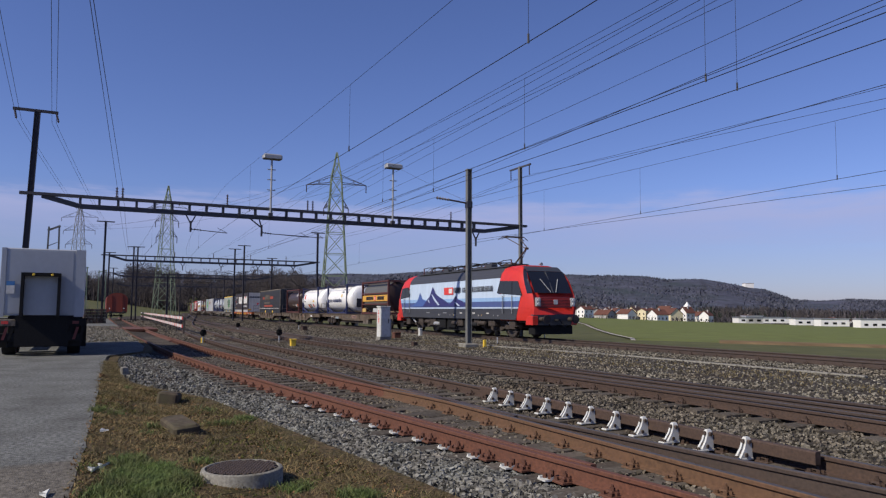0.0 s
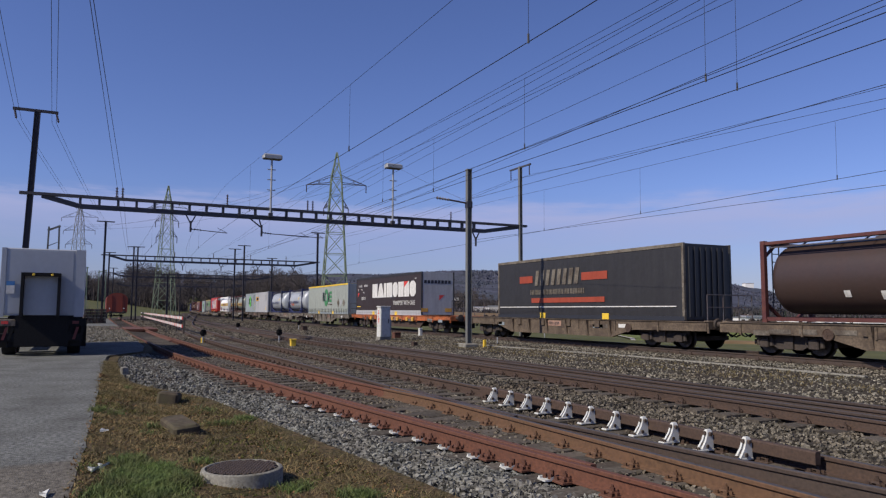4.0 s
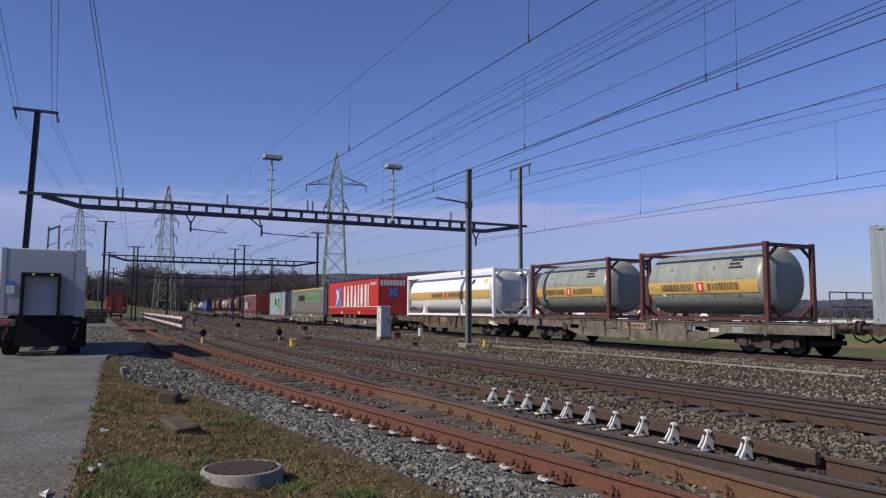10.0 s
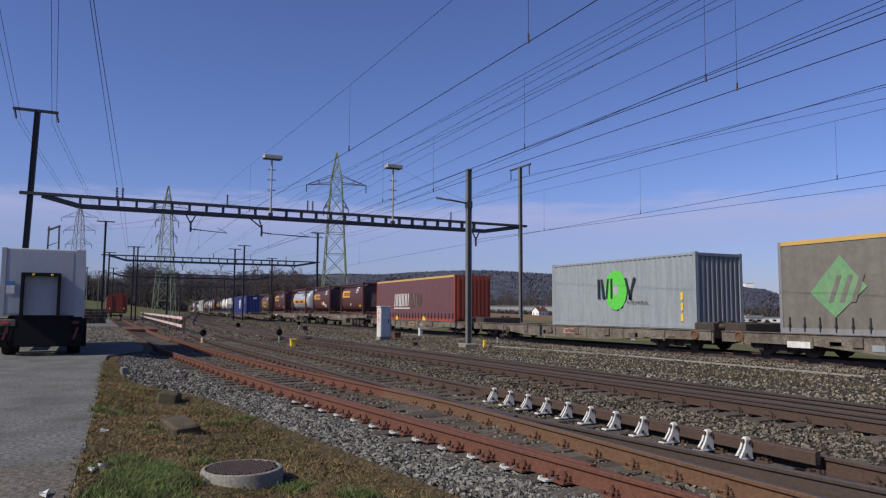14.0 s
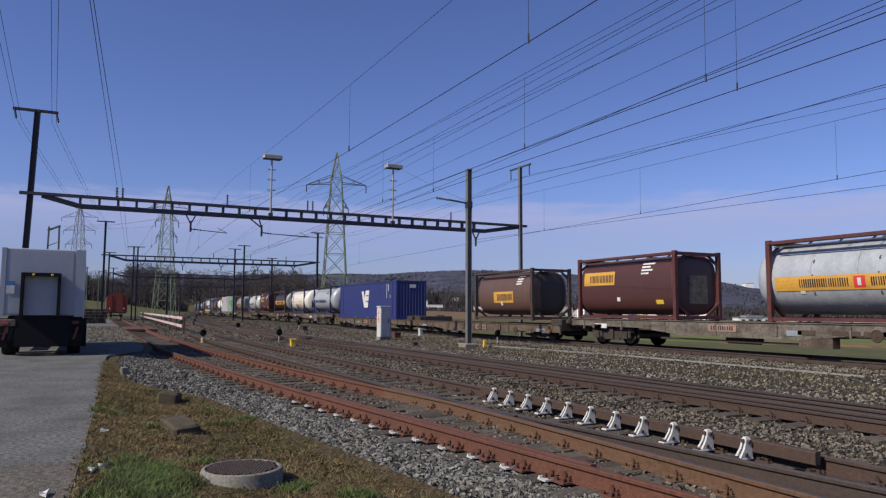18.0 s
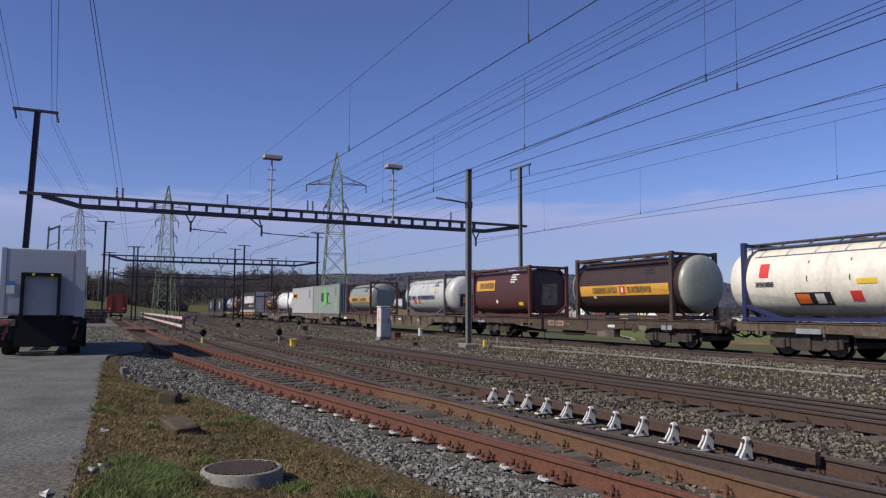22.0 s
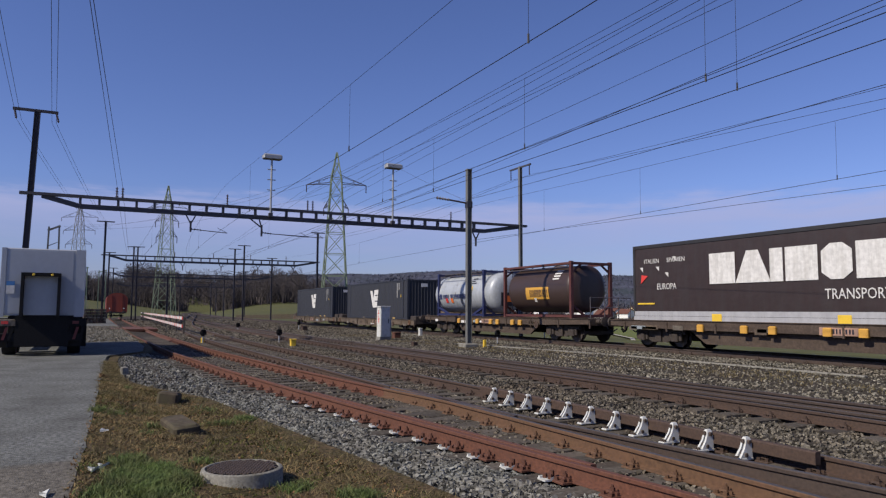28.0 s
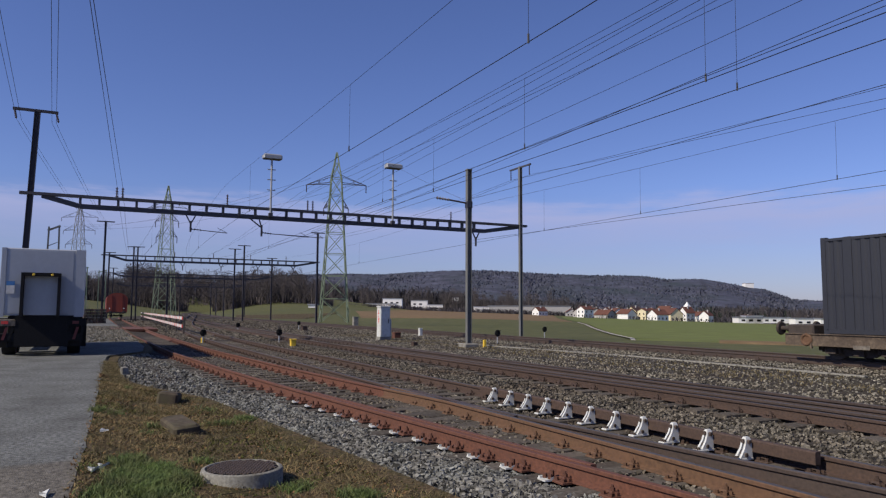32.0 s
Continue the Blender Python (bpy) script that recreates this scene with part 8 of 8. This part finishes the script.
WAGONS = [("flat", 119.29, 100.68, "wagon_brown"), ("fish", 99.88, 82.87, "wagon_brown"), ("fish", 82.27, 63.87, "wagon_brown"), ("pocket", 61.87, 42.87, "wagon_orange"), ("fish", 41.97, 26.57, "wagon_grey"),
          ("flat", 25.67, 7.49, "wagon_grey"), ("flat", 5.89, -12.57, "wagon_dark"), ("fish", -13.76, -31.06, "wagon_grey"), ("fish", -32.04, -47.33, "wagon_brown"), ("mega", -48.78, -65.36, "wagon_grey"),
          ("mega", -66.90, -83.13, "wagon_grey"), ("mega", -83.61, -101.14, "wagon_grey"), ("mega", -101.61, -118.35, "wagon_grey"), ("flat", -119.77, -136.76, "wagon_grey"), ("flat", -138.08, -156.36, "wagon_grey"),
          ("mega", -157.21, -174.41, "wagon_brown"), ("mega", -174.88, -192.71, "wagon_brown"), ("flat", -193.93, -211.25, "wagon_brown"), ("flat", -212.19, -230.13, "wagon_dark"), ("fish", -231.25, -255.05, "wagon_brown"),
          ("flat", -256.08, -274.51, "wagon_grey"), ("fish", -275.64, -291.90, "wagon_grey"), ("pocket", -293.77, -313.58, "wagon_dark"), ("pocket", -315.07, -332.44, "wagon_dark"), ("mega", -334.30, -351.84, "wagon_brown"), ("mega", -352.30, -369.04, "wagon_brown")]
STD, LOW = 1.10, 0.785


def train():
    """All moving things as (thing, middle along the line at ten seconds, height)."""
    out = [(locomotive(), 129.46, 0.0)]
    for k, (kind, a, b, m) in enumerate(WAGONS):
        w, mid = wagon(kind, a, b, 100 + k, m)
        out.append((w, mid, 0.0))

    def put(c, front, rear, z=STD):
        out.append((c, (front + rear) / 2, z))

    put(box_silo(), 118.24, 112.19)
    put(swap_tank("tank_white", "frame_blue", "tank_white", "white swap tank with dark block lettering and navy frame", "ink_blue", "plain"), 108.03, 101.98)
    put(swap_tank("tank_white", "frame_blue", "tank_white", "glossy white swap tank in a blue frame with red emblem", "ink", "bird"), 98.43, 92.38)
    put(brown_tank("bare"), 90.57, 84.52)
    put(black_body(), 81.17, 67.47)
    put(dark_curtain_body(), 57.27, 43.67)
    put(pale_curtain_body(), 41.47, 27.67)
    put(swap_tank("tank_grey", "frame_blue", "tank_grey", "light grey swap tank with blue block lettering and hazard plates", "ink_blue", "hazard"), 24.58, 18.58)
    put(swap_tank("tank_grey", "frame_blue", "tank_grey", "light grey swap tank with blue block lettering", "ink_blue", "plain"), 14.33, 8.28)
    put(thirty_foot("box_silver", "box_end", "panel"), 5.76, -3.36)
    put(thirty_foot("box_grey", "box_end", "logo"), -3.42, -12.54)
    put(banded_tank("tank_steel", "frame_brown", "tank_steel", "ochre_band", "dirty steel tank with an ochre band in a brown frame"), -16.03, -22.08)
    put(banded_tank("tank_steel", "frame_brown", "tank_steel", "ochre_band", "dirty steel tank with an ochre band in a brown frame"), -24.04, -30.09)
    put(white_forty(), -33.84, -46.04)
    put(red_trailer(), -51.79, -65.39)
    put(grey_curtain_body(), -67.10, -81.00, LOW)
    put(grey_short(), -84.40, -93.52, LOW)
    put(maroon_body(), -103.75, -117.45, LOW)
    put(brown_tank("new"), -120.90, -126.95)
    put(brown_tank("mid"), -130.58, -136.63)
    put(banded_tank("tank_grey", "frame_brown", "tank_grey", "orange_band", "silver swap tank with a yellow band in a brown frame", 0.55), -139.77, -145.82)
    put(brown_tank("new"), -149.90, -155.95)
    put(brown_tank("rust"), -159.74, -165.79, 0.95)
    put(high_cube("navy", True), -177.89, -191.59, LOW)
    put(swap_tank("tank_grey", "frame_blue", "tank_grey", "light grey swap tank with blue block lettering", "ink_blue", "plain"), -194.88, -200.93)
    put(swap_tank("tank_cream", "frame_blue", "tank_cream", "cream-stained white swap tank in a blue frame with red emblem", "ink", "bird"), -204.95, -211.00)
    put(banded_tank("tank_dark", "frame_dark", "tank_steel", "orange_band", "dark brown swap tank with an orange band and steel ends", 0.55), -214.26, -220.31)
    put(brown_tank("new"), -224.17, -230.22)
    put(swap_tank("tank_pale", "frame_grey", "tank_pale", "grimy pale swap tank with dark block lettering and hazard plates", "ink_blue", "hazard"), -233.97, -240.02)
    put(banded_tank("tank_steel", "frame_brown", "tank_steel", "ochre_band", "dirty steel tank with an ochre band in a brown frame"), -247.74, -253.79)
    put(thirty_foot("box_green_grey", "box_end", "logo"), -256.07, -265.19)
    put(thirty_foot("box_silver", "box_end", "panel"), -265.33, -274.45)
    put(swap_tank("tank_white", "frame_grey", "tank_white", "white swap tank with a dark blue upright stripe", "ink_blue", "stripe"), -276.89, -282.94)
    put(brown_tank("plain"), -285.63, -291.68)
    put(dark_curtain_body(), -298.65, -312.25)
    put(brown_tank("plain"), -316.55, -322.60)
    put(swap_tank("tank_grey", "frame_blue", "tank_grey", "light grey swap tank with blue block lettering and hazard plates", "ink_blue", "hazard"), -324.81, -330.86)
    put(high_cube("slate", True), -335.85, -349.55, LOW)
    put(high_cube("slate", True), -354.08, -367.83, LOW)
    return out


def motions():
    for ob, s, z in train():
        walk(ob, [(t, on_line(s + travel(t), z)) for t in np.arange(0.0, 32.1, 1.0)])


# ---------------------------------------------------------------- parked truck and red van
defmat("truck_box", (0.35, 0.37, 0.40), 0.4, grain=6, amount=0.04, stain=(0.30, 0.31, 0.33), stain_scale=0.8, stain_amount=0.4, streak=True)
defmat("van_red", (0.21, 0.034, 0.016), 0.6, grain=8, amount=0.15, stain=(0.12, 0.03, 0.02), stain_scale=1.0, stain_amount=0.6)


def truck():
    t = thing("box_truck", "pale grey box trailer with a lowered fork rack at its rear", "truck")
    L, W = 9.0, 2.26
    part("box_body", G().cbox(-L, 0, -W / 2, W / 2, 1.24, 3.30, 0.03), "truck_box", t)
    part("rear_frame", G().box(-0.02, 0.03, -W / 2 - 0.01, -W / 2 + 0.12, 1.2, 3.30), "truck_box", t)
    part("rear_frame", G().box(-0.02, 0.03, W / 2 - 0.26, W / 2 + 0.01, 1.2, 3.30), "truck_box", t)
    part("rear_door", G().box(0.0, 0.02, -W / 2 + 0.13, W / 2 - 0.33, 1.3, 3.22), "truck_box", t)
    rk = part("rack", G().box(0.03, 0.40, -0.58, 0.48, 2.44, 2.54), "black", t, "black rear rack")
    for s in (-0.58, 0.40):
        part("rack_post", G().box(0.03, 0.40, s, s + 0.08, 1.2, 2.5), "black", rk)
    part("rack_panel", G().box(0.05, 0.1, -0.50, 0.40, 1.25, 2.44), "truck_box", rk)
    for s in (-0.25, 0.25):
        part("rack_light", G().lathe_x([(0.40, 0.04), (0.43, 0.03)], 8, s, 2.48), "yellow", rk)
    part("notice", G().box(0.03, 0.036, -0.98, -0.76, 1.9, 2.15), "letter_white", t, "white notice")
    part("notice_head", G().box(0.03, 0.036, -0.98, -0.76, 2.15, 2.28), "logo_blue", t)
    part("chassis", G().box(-L + 0.4, 0.0, -0.5, 0.5, 0.75, 1.22), "black", t)
    # black board and block added to stand for the deep shade under the box
    part("underrun_board", G().box(-0.02, 0.09, -0.70, 0.75, 0.30, 1.235), "black", t)
    part("tail_lift", G().cbox(-0.55, -0.02, -0.9, 1.12, 0.28, 1.235, 0.03), "black", t, "black folded tail lift")
    part("rear_bumper", G().cbox(-0.15, 0.08, -1.15, 1.15, 0.45, 0.70, 0.03), "black", t)
    for s in (-1, 1):
        # lights, lenses and stripes have the rear's shade painted into dimmer colours
        part("tail_light", G().cbox(0.02, 0.10, s * 0.95 - 0.28, s * 0.95 + 0.28, 0.92, 1.12, 0.02), "wagon_grey" if s < 0 else "black", t)
        part("tail_lens", G().box(0.10, 0.108, s * 0.95 - 0.10, s * 0.95 + 0.08, 0.98, 1.07), "red_sign" if s < 0 else "grille", t)
        part("mud_flap", G().box(-0.5, -0.46, s * 0.95 - 0.3, s * 0.95 + 0.3, 0.25, 1.15), "black", t)
        for k in range(3):
            part("hazard_stripe", G().loft([[(0.085, s * 0.95 - 0.25 + k * 0.16, 0.5), (0.085, s * 0.95 - 0.17 + k * 0.16, 0.5), (0.085, s * 0.95 - 0.07 + k * 0.16, 0.88), (0.085, s * 0.95 - 0.15 + k * 0.16, 0.88)], [(0.092, s * 0.95 - 0.25 + k * 0.16, 0.5), (0.092, s * 0.95 - 0.17 + k * 0.16, 0.5), (0.092, s * 0.95 - 0.07 + k * 0.16, 0.88), (0.092, s * 0.95 - 0.15 + k * 0.16, 0.88)]]), "grille" if k % 2 else "black", t)
        for x in (-1.1, -2.25, -7.6):
            g = G()
            g.lathe_y([(s * 0.72, 0.3), (s * 0.72, 0.5), (s * 0.9, 0.52), (s * 1.08, 0.5), (s * 1.09, 0.3)], 20, x, 0.52)
            g.smooth = True
            w = part("wheel", g, "rubber", t, "black tyre")
            part("rim", G().lathe_y([(s * 1.06, 0.3), (s * 1.0, 0.2), (s * 1.05, 0.08)], 14, x, 0.52), "galv", w)
    part("underrun_guard", G().box(-6.6, -3.2, -1.1, -1.06, 0.5, 0.95), "galv", t)
    t.matrix_basis = pose(-25.0, -1.50, 0.0, 0, 0, 0.6)


truck()


def red_van():
    v = thing("covered_van", "old rust-red round-roofed railway van on the siding", "railway van")
    prof = [(-1.4, 1.0), (1.4, 1.0), (1.42, 2.9)] + [(1.42 * math.cos(a), 2.9 + 0.95 * math.sin(a)) for a in np.linspace(0.15, math.pi - 0.15, 11)] + [(-1.42, 2.9)]
    part("body", G().prism_x(prof, -9, 0), "van_red", v)
    part("end_rib", G().box(0, 0.06, -0.75, -0.65, 1.0, 3.5), "van_red", v)
    part("end_rib", G().box(0, 0.06, 0.65, 0.75, 1.0, 3.5), "van_red", v)
    part("frame", G().box(-9, 0.1, -1.3, 1.3, 0.85, 1.05), "bogie", v)
    for s in (-1, 1):
        part("buffer", BUFFER, None, v, at=pose(0.1, s * 0.875, 1.0))
        part("lamp", G().lathe_x([(0.06, 0.09), (0.12, 0.09), (0.13, 0.06)], 10, s * 0.95, 1.55), "letter_white", v)
    part("coupler", COUPLER, None, v, at=pose(0.1, 0, 0.95))
    for x in (-1.8, -7.2):
        part("wheelset", WHEELS["std"], None, v, at=pose(x, 0, 0.46))
    v.matrix_basis = pose(-114.0, y_siding(-114), 0.0, 0, 0, 0.2)


red_van()


def loading_gauge():
    f = thing("loading_gantry", "slender steel gantry frame behind the truck", "gantry")
    for y in (-0.45, 0.45):
        part("leg", G().beam((0, y, 0), (0, y * 0.75, 7.6), 0.12), "mast_grey", f)
    part("cross_bar", G().beam((0, -0.42, 7.3), (0, 0.42, 7.7), 0.14), "mast_grey", f)
    g = G()
    for k in range(2):
        g.beam((0, -0.42, 4.8 + k * 1.3), (0, 0.38, 5.2 + k * 1.3), 0.05)
    part("bracing", g, "mast_grey", f)
    f.matrix_basis = pose(-60, -3.1, 0)


loading_gauge()


def timber_stack():
    s = thing("timber_stack", "stack of old brown timber baulks beside the siding", "timber stack")
    q = random.Random(12)
    for j in range(5):
        for i in range(7):
            a = q.uniform(-0.04, 0.04)
            part("baulk", G().cbox(-1.3 + a, 1.3 + a, -1.05 + 0.30 * i, -0.79 + 0.30 * i, 0.30 * j, 0.30 * j + 0.27, 0.02), "sleeper_wood" if q.random() < 0.6 else "rust_brown", s)
    s.matrix_basis = pose(-80.5, -0.15, 0.0, 0, 0, 4)


timber_stack()
for y, hh in ((-1.7, 6.9), (0.55, 6.6)):
    f = thing("yard_gantry", "slim grey-green steel frame standing behind the truck", "gantry", "gantries in the yard")
    for dy in (-0.42, 0.42):
        part("post", G().box(-0.07, 0.07, dy - 0.06, dy + 0.06, 0.0, hh), "pylon_green", f)
    part("cross_bar", G().beam((0, -0.55, hh - 0.3), (0, 0.55, hh + 0.05), 0.13), "pylon_green", f)
    f.matrix_basis = pose(-104, y, 0)


# ---------------------------------------------------------------- loose stones, grass, twigs
defmat("grass_green", (0.080, 0.122, 0.024), 0.7, grain=3, amount=0.4, stain=(0.15, 0.125, 0.045), stain_scale=2.5, stain_amount=0.6, island=0.35)
defmat("grass_dry", (0.165, 0.130, 0.068), 0.85, grain=3, amount=0.3, stain=(0.085, 0.082, 0.030), stain_scale=2.5, stain_amount=0.6, island=0.35)
defmat("straw", (0.20, 0.145, 0.07), 0.85, grain=3, amount=0.3, island=0.35)
defmat("dead_leaf", (0.15, 0.088, 0.042), 0.85, grain=12, amount=0.4, island=0.6)
defmat("moss", (0.075, 0.078, 0.022), 0.95, grain=20, amount=0.4, island=0.4)


def bed(x, y):
    return shoulder(x, y)


def scatter(n, x0, x1, near, far, power=1.5, dz=0.0, top=bed):
    """Points spread between two lines, thinning out along the line away from the camera."""
    pts = []
    while len(pts) < n:
        x = x1 - (x1 - x0) * RNG.random() ** power
        a, b = near(x), far(x)
        if b <= a:
            continue
        y = a + (b - a) * RNG.random()
        pts.append((x, y, top(x, y) + dz + RNG.uniform(-0.012, 0.026)))
    return np.array(pts)


s1 = scatter(18000, -26, -2.0, lambda x: max(ballast_near(x) - 0.05 + 0.1 * math.sin(x * 5), asphalt_edge(x) + 0.06), lambda x: y_siding(x) - GA - (0.30 if -12.8 < x < -5.2 else 0.05), 1.3)
s1 = np.concatenate([s1, scatter(19000, -14, -2.0, lambda x: ballast_near(x) + 0.02 * math.sin(x * 9), lambda x: y_siding(x) - GA - (0.30 if -12.8 < x < -5.2 else 0.05), 1.0, 0.012)])
s1 = np.concatenate([s1, scatter(3600, -12.8, -5.0, lambda x: y_siding(x) - GA - 0.34, lambda x: y_siding(x) - GA - 0.02, 1.0, -0.012)])
rocks("ballast_shoulder", s1, 0.047, "stones_fresh", "fresh grey ballast stones heaped beside the siding", 0.95)
s2 = np.concatenate([
    scatter(13000, -34, -2.0, lambda x: y_siding(x) - GA, lambda x: y_siding(x) + GA, 1.3, 0.022),
    scatter(4500, -40, -12.0, lambda x: y_siding(x) + GA + 0.1, lambda x: y_main(x) - GA - 0.1, 1.3),
    scatter(14000, -40, -1.0, lambda x: y_main(x) - GA + 0.1, lambda x: y_main(x) + GA - 0.1, 1.3, 0.020),
    scatter(28000, -45, 1.0, lambda x: y_main(x) + GA + 0.1, lambda x: y_second(x) - GA - 0.1, 1.4, 0.008),
    scatter(5000, -45, 1.0, lambda x: y_second(x) - GA, lambda x: y_second(x) + GA, 1.3, 0.020)])
rocks("ballast_stones", s2, 0.041, "stones", "brown-grey ballast stones between the rails", 0.95)
s3 = np.concatenate([
    scatter(14000, -50, 2.0, lambda x: y_second(x) + GA + 0.2, lambda x: y_second(x) + 3.6, 1.3, 0.006),
    scatter(14000, -60, 2.0, lambda x: 13.6, lambda x: y_train(x) - 1.9, 1.2, 0.004),
    scatter(14000, -60, 2.0, lambda x: y_train(x) - 2.4, lambda x: y_train(x) - GA - 0.1, 1.2, 0.02)])
rocks("gravel_stones", s3, 0.046, "stones_pale", "pale gravel stones between the yard and the through track", 0.9)
s4 = np.concatenate([
    scatter(7000, -125, -40, lambda x: y_siding(x) + GA + 0.2, lambda x: y_second(x) - GA, 1.3, 0.01),
    scatter(7000, -130, -45, lambda x: y_second(x) + GA, lambda x: y_train(x) - GA, 1.3, 0.01)])
rocks("far_ballast", s4, 0.12, "stones", "coarse brown-grey ballast in the distance", 0.7)
s5 = scatter(5000, -66, -34.5, lambda x: -1.6, lambda x: asphalt_edge(x), 1.0, 0.0, lambda x, y: 0.012)
rocks("gravel_apron", s5, 0.055, "stones_pale", "pale loose gravel on the yard before the crossing", 0.6)


def tufts(n, per, x0, x1, keep, spread=0.06):
    pts = []
    while len(pts) < n:
        x = x1 - (x1 - x0) * RNG.random() ** 1.4
        a, b = asphalt_edge(x) + 0.03, ballast_near(x) + 0.15
        y = a + (b - a) * RNG.random()
        if not keep(x, y):
            continue
        for k in range(per):
            u, w = RNG.normal(0, spread, 2)
            pts.append((x + u, y + w, verge(x + u, y + w) - 0.004))
    return np.array(pts)


def lush(x, y):
    """How green the verge is: one ragged fresh patch, thin moss elsewhere."""
    n = 0.8 * noise.noise((x * 1.1, y * 1.5, 3)) + 0.9 * noise.noise((x * 3.4, y * 4.2, 8))
    return n + 1.15 * math.exp(-((x + 6.2) / 1.5) ** 2 - ((y - 0.42) / 0.42) ** 2) - 0.58


blades("green_grass", tufts(40000, 11, -15, -2.0, lambda x, y: lush(x, y) > 0.5 * RNG.random()), 0.072, "grass_green", "short fresh green grass in tufts on the verge", 0.9, 0.0035)
blades("dry_grass", tufts(46000, 9, -22, -2.0, lambda x, y: lush(x, y) < 1.1 * RNG.random()), 0.045, "grass_dry", "matted dry yellow-brown grass on the verge", 1.6, 0.003)
mp = []
for k in range(3000):
    x = -2 - 20 * RNG.random() ** 1.3
    a, b = asphalt_edge(x), ballast_near(x) + 0.1
    y = a + (b - a) * RNG.random()
    mp.append((x, y, verge(x, y)))
rocks("moss_and_clods", np.array(mp), 0.026, "moss", "crumbs of soil and moss on the verge", 0.5)
mp = []
while len(mp) < 9000:
    x = -3.5 - 13 * RNG.random() ** 1.3
    y = asphalt_edge(x) + (ballast_near(x) - asphalt_edge(x)) * RNG.random()
    if noise.noise((x * 1.1, y * 1.3, 9)) > 0.08:
        mp.append((x, y, verge(x, y) - 0.003))
blades("moss_patches", np.array(mp), 0.022, "moss", "low olive moss and seedlings in patches", 1.0, 0.009)
mp = []
while len(mp) < 9000:
    x = -5.0 - 11 * RNG.random()
    y = asphalt_edge(x) + (ballast_near(x) - asphalt_edge(x)) * RNG.random()
    if noise.noise((x * 0.9, y * 1.1, 14)) > -0.05:
        mp.append((x, y, verge(x, y)))
blades("straw", np.array(mp), 0.03, "straw", "pale dead straw lying on the verge", 2.6, 0.005)
mp = []
for k in range(7000):
    x = -4 - 42 * RNG.random()
    y = 14.3 + 3.2 * RNG.random()
    if noise.noise((x * 0.35, y * 0.9, 6)) > -0.1:
        mp.append((x, y, shoulder(x, y)))
blades("track_weeds", np.array(mp), 0.06, "grass_dry", "low brown weeds growing in the gravel", 0.9, 0.012)
mp = []
for k in range(5200):
    x = -3.0 - 15 * RNG.random() ** 1.2
    y = asphalt_edge(x) - 0.05 + (ballast_near(x) - asphalt_edge(x)) * RNG.random()
    if noise.noise((x * 1.6, y * 1.9, 21)) > -0.1:
        mp.append((x, y, max(verge(x, y), -0.2) + 0.004))
blades("dead_leaves", np.array(mp), 0.022, "dead_leaf", "curled brown dead leaves on the verge", 1.6, 0.011, "leaves")
tw = thing("twigs", "pale dead twigs lying on the verge", "twigs", kind="stuff")
g = G()
r = random.Random(17)
for k in range(26):
    x, y = r.uniform(-11, -5.5), r.uniform(0.3, 2.0)
    if y > ballast_near(x):
        continue
    p = Vector((x, y, verge(x, y) + 0.02))
    a = r.uniform(0, 6.28)
    for j in range(3):
        q = p + Vector((math.cos(a), math.sin(a), r.uniform(-0.05, 0.1))) * r.uniform(0.08, 0.2)
        g.cyl(p, q, 0.004, 4)
        p, a = q, a + r.uniform(-0.5, 0.5)
part("twig", g, "grass_dry", tw)


motions()
